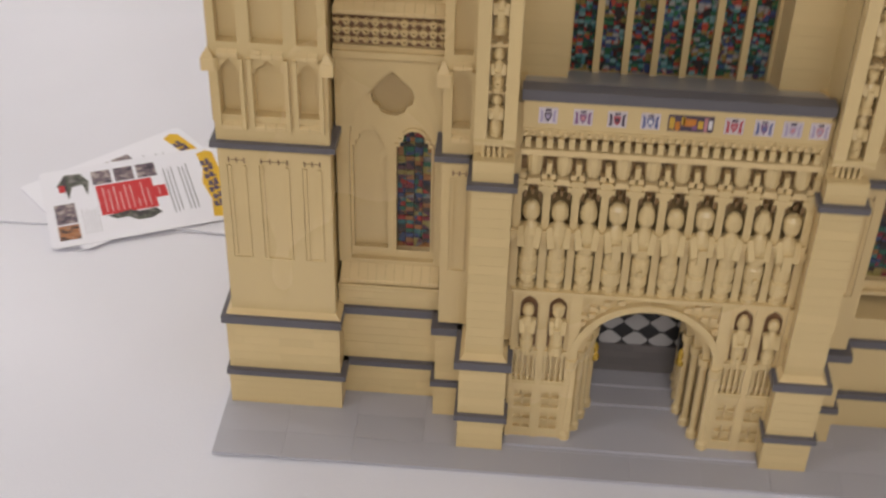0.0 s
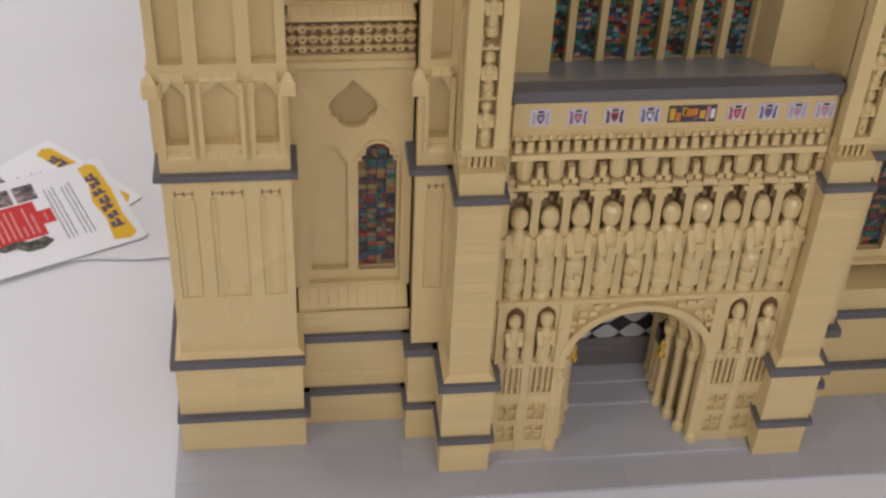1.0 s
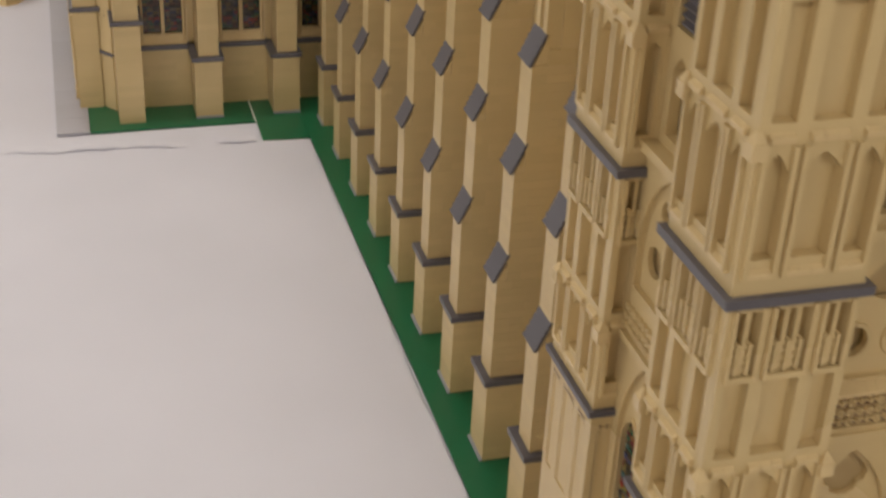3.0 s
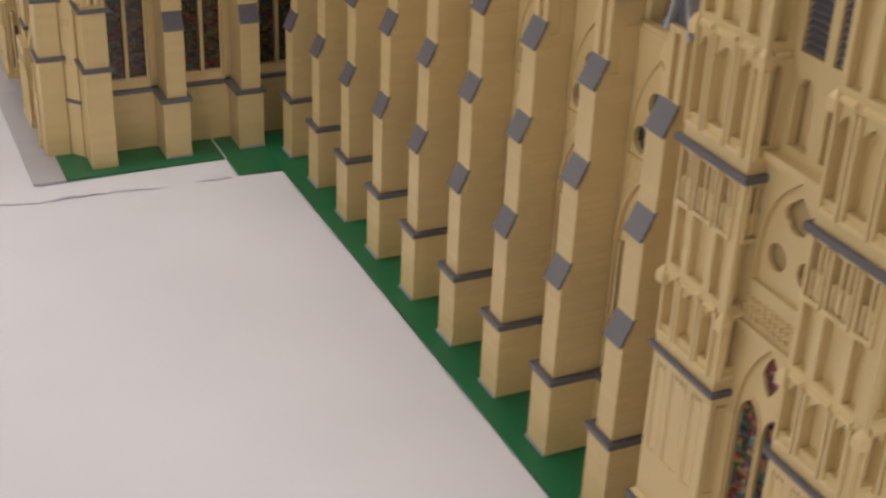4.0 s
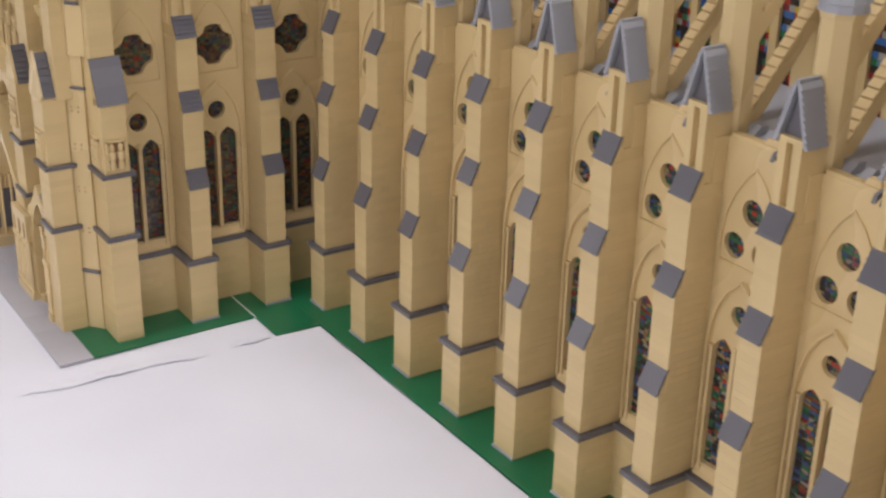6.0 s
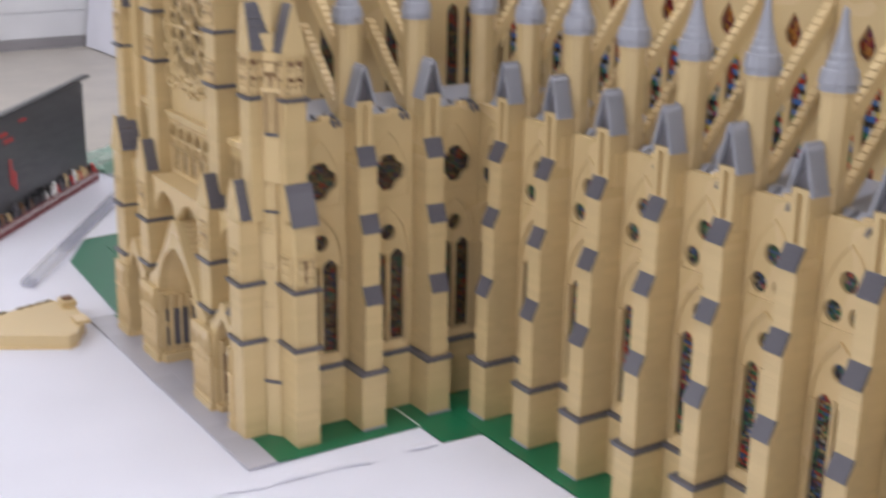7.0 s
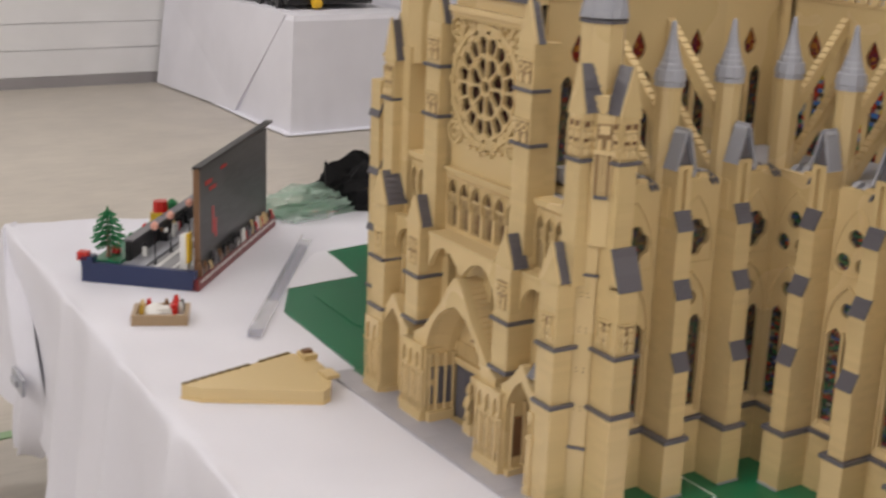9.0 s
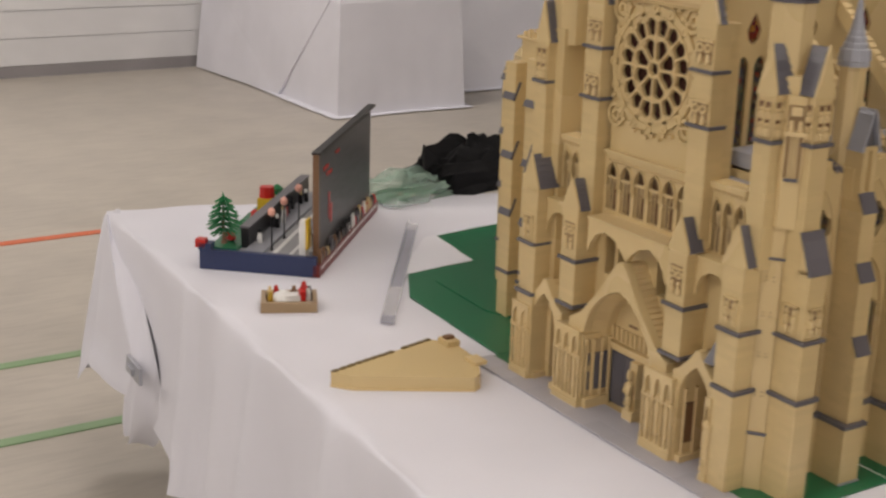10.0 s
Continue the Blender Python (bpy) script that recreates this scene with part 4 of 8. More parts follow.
PL, PR, PY = 2.645, 2 * XC - 2.645, 0.46
AC, AR, AS = 3.85, 0.60, 1.03     # porch arch: centre, radius, springing
arch_loop = [(AC - AR, 0.03), (AC + AR, 0.03)] + [(AC + AR * math.cos(i * math.pi / 16), AS + AR * math.sin(i * math.pi / 16)) for i in range(17)]
part("porch_wall", Geo().panel("y", PY, 0.10, [(PL, 0.03), (PR, 0.03), (PR, 1.76), (PL, 1.76)], [arch_loop]), TAN_SMOOTH, porch)
for k, (rad, dep, y) in enumerate(((0.64, 0.06, PY - 0.057), (0.56, 0.05, PY + 0.08), (0.50, 0.05, PY + 0.24), (0.44, 0.05, PY + 0.40))):
    g = Geo()
    n = 20
    outer = [(AC + (rad + 0.03) * math.cos(i * math.pi / n), AS + (rad + 0.03) * math.sin(i * math.pi / n)) for i in range(n + 1)]
    inner = [(AC + (rad - 0.035) * math.cos(i * math.pi / n), AS + (rad - 0.035) * math.sin(i * math.pi / n)) for i in range(n, -1, -1)]
    g.prism(outer + inner, "y", y, y + 0.07)
    part("arch_moulding", g, TAN_SMOOTH, porch)
    lining = [(AC - rad, 0.031), (AC + rad, 0.031)] + [(AC + rad * math.cos(i * math.pi / 16), AS + rad * math.sin(i * math.pi / 16)) for i in range(17)]
    part("arch_lining", Geo().panel("y", y + 0.072, 0.086, [(AC - 0.92, 0.03), (AC + 0.92, 0.03), (AC + 0.92, 1.74), (AC - 0.92, 1.74)], [lining]), TAN_SMOOTH, porch)
    for s in (-1, 1):
        c = Geo().lathe(AC + s * (rad - 0.005), y + 0.035, [(0.055, 0.04), (0.055, 0.12), (0.035, 0.15), (0.035, 0.9), (0.055, 0.94), (0.06, 1.03)], 10)
        part("column", c, TAN_SMOOTH, porch, smooth=False)
# the vaulted passage behind and its chequered screen
part("passage_wall", Geo().box(AC - 0.85, AC - 0.46, PY + 0.56, 1.95, 0.03, 1.54), TAN_SMOOTH, porch)
part("passage_wall", Geo().box(AC + 0.46, AC + 0.85, PY + 0.56, 1.95, 0.03, 1.54), TAN_SMOOTH, porch)
for s in (-1, 1):
    for yy in (1.06, 1.18, 1.30):
        part("column", Geo().lathe(AC + s * 0.44, yy, [(0.05, 0.06), (0.05, 0.14), (0.032, 0.17), (0.032, 1.1), (0.05, 1.16)], 10), TAN_SMOOTH, porch)
part("passage_roof", Geo().box(AC - 0.85, AC + 0.85, PY + 0.57, 1.95, 1.55, 1.75), BROWN, porch)
part("floor_slab", Geo().box(2.66, 4.98, 0.30, 0.9, 0.026, 0.05), GROUND_GREY, porch, "grey tiled porch floor")
part("floor_step", Geo().box(3.25, 4.45, 0.902, 1.15, 0.026, 0.075), GROUND_GREY, porch)
part("floor_step", Geo().box(3.25, 4.45, 1.152, 1.40, 0.026, 0.10), GROUND_GREY, porch)
part("screen_foot", Geo().bricks(3.3, 4.4, 1.36, 1.42, 0.10, 0.44, seed=31), material("dim_brown_grey_plastic", (0.15, 0.135, 0.13), 0.4, spread=0.08), porch, "dim grey wall below the chequered screen")
part("screen_board", Geo().box(3.3, 4.4, 1.38, 1.42, 0.44, 1.52), BLACK, porch, "black board behind the arch")
g = Geo()
for i in range(9):
    for j in range(9):
        if i % 2 == j % 2 == 0:
            cx, cz = 3.36 + i * 0.125, 0.50 + j * 0.11
            g.prism([(cx - 0.118, cz - 0.012), (cx - 0.02, cz - 0.098), (cx + 0.02, cz - 0.098), (cx + 0.118, cz - 0.012), (cx + 0.118, cz + 0.012), (cx + 0.02, cz + 0.098), (cx - 0.02, cz + 0.098), (cx - 0.118, cz + 0.012)], "y", 1.372, 1.379)
# white tiles toned grey, the passage shade is in their colour
part("chequer", g, material("pale_grey_tile", (0.42, 0.41, 0.41), 0.35, spread=0.05), porch, "white diamond tiles on a black ground")
for s in (-1, 1):
    part("lantern", Geo().box(AC + s * 0.42 - 0.05, AC + s * 0.42 + 0.05, 0.95, 1.05, 0.72, 0.9).frustum(AC + s * 0.42, 1.0, 0.9, 0.98, 0.06, 0.01, 6), BLACK, porch, "small black lantern on the passage wall")
    part("lantern_glow", Geo().lathe(AC + s * 0.40, 0.90, [(0.02, 0.62), (0.045, 0.65), (0.045, 0.69), (0.02, 0.72), (0.035, 0.74), (0.035, 0.8), (0.015, 0.83)], 8), GOLD, porch, "gold lamp piece")

# spandrels, niches and panels beside the arch
for s in (-1, 1):
    def mx(x, s=s):
        return x if s < 0 else 2 * AC - x
    xs = sorted((mx(2.70), mx(3.16)))
    x0, x1 = xs
    part("pilaster", Geo().box(min(mx(3.16), mx(3.26)), max(mx(3.16), mx(3.26)), PY - 0.05, PY, 0.03, 1.76), TAN_SMOOTH, porch)
    part("pilaster", Geo().box(min(mx(2.66), mx(2.70)), max(mx(2.66), mx(2.70)), PY - 0.05, PY, 0.03, 1.76), TAN_SMOOTH, porch)
    mid = (x0 + x1) / 2
    part("pilaster", Geo().box(mid - 0.035, mid + 0.035, PY - 0.05, PY, 0.03, 1.76), TAN_SMOOTH, porch)
    for c in ((x0 + mid) / 2 - 0.01, (x1 + mid) / 2 + 0.01):
        g = Geo().panel("y", PY - 0.035, 0.035, [(c - 0.105, 1.12), (c + 0.105, 1.12), (c + 0.105, 1.76), (c - 0.105, 1.76)], [lancet(c, 0.15, 1.14, 1.72, 0.10)])
        part("niche", g, TAN_SMOOTH, porch)
        part("niche_back", Geo().box(c - 0.09, c + 0.09, PY - 0.006, PY - 0.002, 1.13, 1.74), BROWN, porch)
        g = Geo()
        for i in range(4):
            g.box(c - 0.085 + i * 0.05, c - 0.065 + i * 0.05, PY - 0.045, PY, 0.76, 1.06)
        g.box(c - 0.105, c + 0.105, PY - 0.055, PY, 1.06, 1.12).box(c - 0.105, c + 0.105, PY - 0.055, PY, 0.72, 0.76)
        part("arcading", g, TAN_SMOOTH, porch)
        g = Geo().panel("y", PY - 0.04, 0.04, [(c - 0.105, 0.05), (c + 0.105, 0.05), (c + 0.105, 0.72), (c - 0.105, 0.72)], [[(c - 0.075, 0.16), (c + 0.075, 0.16), (c + 0.075, 0.36), (c - 0.075, 0.36)], [(c - 0.075, 0.42), (c + 0.075, 0.42), (c + 0.075, 0.62), (c - 0.075, 0.62)]])
        for zz in (0.26, 0.52):
            g.box(c - 0.075, c + 0.075, PY - 0.03, PY, zz - 0.01, zz + 0.01).box(c - 0.01, c + 0.01, PY - 0.03, PY, zz - 0.09, zz + 0.09)
        part("panel", g, TAN_SMOOTH, porch)
    r = random.Random(8 + s)
    for i in range(16):
        t = math.pi * (0.5 + s * (0.04 + 0.42 * i / 16))
        rad = 0.70 + r.uniform(0, 0.12)
        cx, cz = AC + rad * math.cos(t) * -1, AS + rad * math.sin(t)
        if cz < 1.70 and abs(cx - AC) < 0.60:
            part("spandrel_block", Geo().box(cx - 0.03, cx + 0.03, PY - 0.035, PY, cz - 0.02, cz + 0.025), TAN_PALE, porch)
part("cornice", Geo().box(PL, PR, PY - 0.07, PY + 0.1, 1.76, 1.80), TAN_SMOOTH, porch)

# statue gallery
# back toned down for the shade behind the statues
part("gallery_back", Geo().box(PL, PR, PY + 0.16, PY + 0.4, 1.76, 2.985), TAN_HALF_SHADE, porch)
NST = 10
pitch = (PR - PL) / NST
for i in range(NST + 1):
    x = PL + i * pitch
    g = Geo().box(x - 0.032, x + 0.032, PY - 0.03, PY + 0.13, 1.80, 2.80).box(x - 0.045, x + 0.045, PY - 0.055, PY + 0.13, 2.30, 2.37)
    g.box(x - 0.042, x + 0.02, PY - 0.065, PY + 0.0, 2.37, 2.43).box(x - 0.045, x + 0.045, PY - 0.05, PY + 0.13, 2.80, 2.83)
    g.box(x - 0.075, x + 0.075, PY - 0.06, PY + 0.13, 2.83, 2.875).box(x - 0.045, x + 0.045, PY - 0.055, PY + 0.13, 2.875, 2.93)
    part("mullion", g, TAN_SMOOTH, porch)
for i in range(NST):
    c = PL + (i + 0.5) * pitch
    g = Geo().box(c - 0.085, c + 0.085, PY + 0.05, PY + 0.155, 2.76, 2.985)
    for j in range(3):
        u = c - 0.062 + j * 0.062
        g.box(u - 0.014, u + 0.014, PY + 0.0, PY + 0.06, 2.72 + 0.03 * (j == 1), 2.80)
    part("crown", g, TAN_DEEP_SHADE, porch, "dark toothed crown over a statue")
    g = Geo().box(c - 0.072, c + 0.072, PY - 0.05, PY + 0.05, 2.885, 2.915).box(c - 0.05, c + 0.05, PY - 0.07, PY + 0.05, 2.915, 2.955)
    g.box(c - 0.105, c - 0.06, PY - 0.03, PY + 0.05, 2.93, 2.975).box(c + 0.06, c + 0.105, PY - 0.03, PY + 0.05, 2.93, 2.975)
    part("canopy", g, TAN_PALE, porch)
    part("pedestal", Geo().lathe(c, PY + 0.02, [(0.075, 1.80), (0.078, 1.84), (0.055, 1.86), (0.06, 1.93)], 10), TAN_SMOOTH, porch)
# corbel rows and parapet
# darker back paints the shade between corbels and dentils
part("corbel_back", Geo().box(PL, PR, PY + 0.03, PY + 0.4, 2.985, 3.41), TAN_DEEP_SHADE, porch)
for i in range(NST):
    x = PL + (i + 0.5) * pitch
    part("corbel", Geo().lathe(x, PY - 0.01, [(0.05, 2.985), (0.06, 3.01), (0.066, 3.08), (0.066, 3.17), (0.05, 3.19)], 10), TAN_SMOOTH, porch)
    part("corbel", Geo().box(x + pitch / 2 - 0.022, x + pitch / 2 + 0.022, PY - 0.05, PY + 0.03, 2.985, 3.09), TAN_SMOOTH, porch)
part("cornice", Geo().box(PL, PR, PY - 0.10, PY + 0.1, 3.195, 3.245), TAN_PALE, porch)
g = Geo()
for i in range(27):
    x = PL + 0.05 + i * (PR - PL - 0.1) / 26
    g.box(x - 0.024, x + 0.024, PY - 0.085, PY + 0.03, 3.255, 3.345)
part("dentils", g, TAN_SMOOTH, porch)
g = Geo()
for i in range(38):
    x = PL + 0.03 + i * (PR - PL - 0.06) / 37
    g.box(x - 0.013, x + 0.013, PY - 0.095, PY - 0.06, 3.37, 3.40)
part("pegs", g, TAN_PALE, porch)
part("parapet", Geo().box(PL, PR, PY - 0.06, PY + 0.12, 3.35, 3.68), TAN_SMOOTH, porch)
part("parapet_ledge", Geo().box(PL, PR, PY - 0.07, PY - 0.057, 3.40, 3.42), TAN_SMOOTH, porch)
part("coping", Geo().box(PL - 0.02, PR + 0.02, PY - 0.085, PY + 0.05, 3.68, 3.775), DARK, porch, "dark grey coping")
ARMS = material("printed_tile_lilac", (0.60, 0.54, 0.58), 0.3, spread=0.05)
INKS = {k: material("arms_print_" + k, c, 0.3, spread=0.0) for k, c in (("dark", (0.07, 0.05, 0.08)), ("red", (0.42, 0.05, 0.07)), ("rose", (0.50, 0.22, 0.25)), ("blue", (0.12, 0.14, 0.30)), ("gold", (0.58, 0.36, 0.05)),
                                                                   ("orange", (0.55, 0.20, 0.03)), ("pale", (0.70, 0.68, 0.70)), ("plum", (0.22, 0.10, 0.22)), ("lilac", (0.40, 0.34, 0.48)))}
ARMS_ROW = (("dark", "lilac"), ("plum", "rose"), ("red", "dark"), ("blue", "pale"), ("gold", "plum"), ("red", "rose"), ("plum", "blue"), ("lilac", "rose"), ("rose", "lilac"))
for i, (ka, kb) in enumerate(ARMS_ROW):
    u = (0.075, 0.193, 0.308, 0.42, 0.555, 0.70, 0.80, 0.895, 0.985)[i]
    x = PL + 0.02 + u * (PR - PL - 0.06)
    w = 0.175 if i == 4 else 0.074
    tile = part("arms_tile", Geo().box(x - w, x + w, PY - 0.068, PY - 0.06, 3.475, 3.615), ARMS if i != 4 else INKS["dark"], porch, "tile printed with a coat of arms")
    if i == 4:
        for k, (d, h, z0, z1) in enumerate(((-0.145, 0.02, 3.495, 3.595), (-0.10, 0.018, 3.485, 3.56), (-0.06, 0.014, 3.535, 3.605), (-0.01, 0.05, 3.525, 3.59), (0.03, 0.018, 3.49, 3.535), (0.075, 0.02, 3.505, 3.575), (0.115, 0.013, 3.485, 3.605), (0.15, 0.014, 3.505, 3.585))):
            part("print", Geo().box(x + d - h, x + d + h, PY - 0.0715, PY - 0.069, z0, z1), INKS[("gold", "orange", "gold", "orange", "plum", "gold", "rose", "pale")[k]], tile)
    else:
        shield = [(x - w * 0.38, 3.575), (x + w * 0.38, 3.575), (x + w * 0.34, 3.53), (x, 3.49), (x - w * 0.34, 3.53)]
        part("print", Geo().prism(shield, "y", PY - 0.0715, PY - 0.069), INKS[ka], tile)
        part("print", Geo().box(x - w * 0.2, x + w * 0.2, PY - 0.0735, PY - 0.072, 3.523, 3.56), INKS[kb], tile)
        for q in (-1, 1):
            part("print", Geo().prism([(x + q * w * 0.48, 3.495), (x + q * w * 0.82, 3.485), (x + q * w * 0.74, 3.555), (x + q * w * 0.86, 3.6), (x + q * w * 0.55, 3.585)], "y", PY - 0.0715, PY - 0.069), INKS[ka if i % 2 else kb], tile)
        part("print", Geo().box(x - w * 0.3, x + w * 0.3, PY - 0.0715, PY - 0.069, 3.587, 3.607), INKS["dark"], tile)
# roof of the porch and the great west window
part("porch_roof", Geo().prism([(PY + 0.1, 3.3), (PY + 0.052, 3.76), (1.42, 3.38), (1.42, 3.1)], "x", PL, PR), GREY, porch, "sloping grey roof of the porch")
WX0, WX1, WY = 2.98, 2 * XC - 2.98, 1.42
bays = [(WX0 + (i + 0.5) * (WX1 - WX0) / 7) for i in range(7)]
part("window_wall", Geo().panel("y", WY, 0.12, [(2.6, 3.2), (5.04, 3.2), (5.04, 6.5), (2.6, 6.5)], [lancet(c, 0.20, 3.36, 4.75, 0.14) for c in bays] + [lancet(c, 0.2, 4.9, 6.2, 0.14) for c in bays]), TAN_SMOOTH, porch)
for i in range(8):
    x = WX0 + i * (WX1 - WX0) / 7
    part("window_mullion", Geo().box(x - 0.028, x + 0.028, WY - 0.08, WY, 3.32, 6.3), TAN_SMOOTH, porch)
part("window_sill", Geo().box(WX0 - 0.1, WX1 + 0.1, WY - 0.10, WY, 3.28, 3.34), GREY, porch)
for i, c in enumerate(bays):
    part("glass", stained("y", WY + 0.06, c, 0.21, 3.34, 4.76, cell=0.053, row=0.035, seed=40 + i), GLASS_WEST, porch, "stained glass light of the west window")
    part("glass", stained("y", WY + 0.06, c, 0.21, 4.88, 6.2, cell=0.053, row=0.035, seed=60 + i), GLASS_WEST, porch)
    g = Geo()
    for k in range(6):
        r = 0.045
        g.panel("y", WY - 0.05, 0.05, ring(c + (0.06 if k % 2 else -0.06), 4.78 + 0.02 * k, 0.05, 8), [ring(c + (0.06 if k % 2 else -0.06), 4.78 + 0.02 * k, 0.025, 8)])
    part("tracery", g, TAN_SMOOTH, porch)
for x0, x1 in ((2.60, WX0), (WX1, 5.04)):
    part("window_pier", Geo().bricks(x0 if x0 < 3 else x0 + 0.0, x1, WY - 0.5, WY, 3.3, 6.5, seed=33), TAN, porch)
part("window_back", Geo().box(2.6, 5.04, WY + 0.13, WY + 0.3, 3.2, 6.5), BLACK, porch)


def statue(kind):
    """A small robed figure with a round head, one plain shape, foot at z = 0, 0.66 high."""
    g = Geo()
    head = [(0.022, 0.462), (0.045, 0.472), (0.058, 0.495), (0.060, 0.53), (0.052, 0.565), (0.032, 0.59), (0.006, 0.60)]
    if kind == 0:
        prof = [(0.068, 0), (0.068, 0.045), (0.056, 0.055), (0.056, 0.075), (0.068, 0.085), (0.068, 0.16), (0.058, 0.175), (0.060, 0.24), (0.068, 0.27), (0.068, 0.37), (0.052, 0.42), (0.030, 0.445)] + head
    elif kind == 1:
        prof = [(0.060, 0), (0.060, 0.06), (0.050, 0.07), (0.064, 0.10), (0.064, 0.19), (0.050, 0.205), (0.050, 0.225), (0.064, 0.24), (0.068, 0.36), (0.046, 0.425), (0.026, 0.45)] + head[:-2] + [(0.05, 0.575), (0.036, 0.60), (0.03, 0.62), (0.008, 0.625)]
    else:
        prof = [(0.070, 0), (0.070, 0.09), (0.055, 0.10), (0.055, 0.12), (0.066, 0.13), (0.060, 0.22), (0.046, 0.25), (0.064, 0.29), (0.066, 0.38), (0.040, 0.43), (0.024, 0.45)] + head[:-3] + [(0.064, 0.555), (0.062, 0.58), (0.04, 0.605), (0.01, 0.615)]
    g.lathe(0, 0, prof, 12)
    for s in (-1, 1):
        g.add([(s * 0.05, -0.03, 0.42), (s * 0.085, -0.03, 0.40), (s * 0.075, -0.085, 0.28), (s * 0.025, -0.085, 0.29), (s * 0.05, 0.03, 0.42), (s * 0.085, 0.03, 0.40), (s * 0.075, -0.03, 0.24), (s * 0.025, -0.03, 0.25)],
              [(0, 1, 2, 3), (7, 6, 5, 4), (0, 4, 5, 1), (1, 5, 6, 2), (2, 6, 7, 3), (3, 7, 4, 0)])
    if kind == 1:
        g.box(-0.016, 0.016, -0.095, -0.065, 0.10, 0.14).box(-0.03, 0.03, -0.088, -0.06, 0.29, 0.31)
    if kind == 2:
        g.box(-0.03, 0.03, -0.09, -0.06, 0.22, 0.34)
    return g


st = [statue(k).mesh("statue", TAN_SMOOTH) for k in range(3)]


def stand(k, x, y, z, s=1.0, turn=0, slim=1.0):
    ob = new("statue", st[k % 3])
    ob.location = Vector((x, y, z)) * UNIT
    ob.rotation_euler = (0, 0, radians(turn))
    ob.scale = (s * slim, s * slim, s)
    return tagged(ob, "small tan toy brick statue standing in a niche", "statue", "statues in the niches")


for i in range(NST):
    stand((0, 0, 1, 2, 1, 0, 2, 0, 1, 2)[i], PL + (i + 0.5) * pitch, PY - 0.02, 1.93, 1.30, (-6, 4, 0, 8, -3, 2, 6, -8, 3, 0)[i], 0.92)
for x, k in ((2.80, 0), (3.06, 2), (2 * AC - 3.06, 1), (2 * AC - 2.80, 0)):
    stand(k, x, PY - 0.05, 1.12, 0.88)
for m in (2.435, 2 * XC - 2.435):
    for i, zz in enumerate((3.37, 3.76, 4.26, 4.76, 5.26)):
        stand(i + (m > 3), m, 0.36, zz, 0.6, slim=1.25)

# ------------------------------------------------------------------ nave, north side
BP, BY1 = 1.345, 4.345            # bay pitch, first buttress
BW, WALL_X, CLER_X, EAVE = 0.46, 1.0, 2.45, 8.32


def shingled(ridge, eave, a0, a1, n, thick=0.03, axis="x"):
    """Overlapping courses of plates from eave (p, z) up to ridge (p, z), running along an axis."""
    (p0, z0), (p1, z1) = eave, ridge
    d = math.hypot(p1 - p0, z1 - z0)
    nx, nz = -(z1 - z0) / d, (p1 - p0) / d
    if nz < 0:
        nx, nz = -nx, -nz
    loop = [(p1, z1), (p0, z0)]
    for i in range(n):
        for t, h in ((i / n, thick * 1.25), ((i + 1) / n, thick * 0.6)):
            loop.append((p0 + (p1 - p0) * t + nx * h, z0 + (z1 - z0) * t + nz * h))
    return Geo().prism(loop, axis, a0, a1)


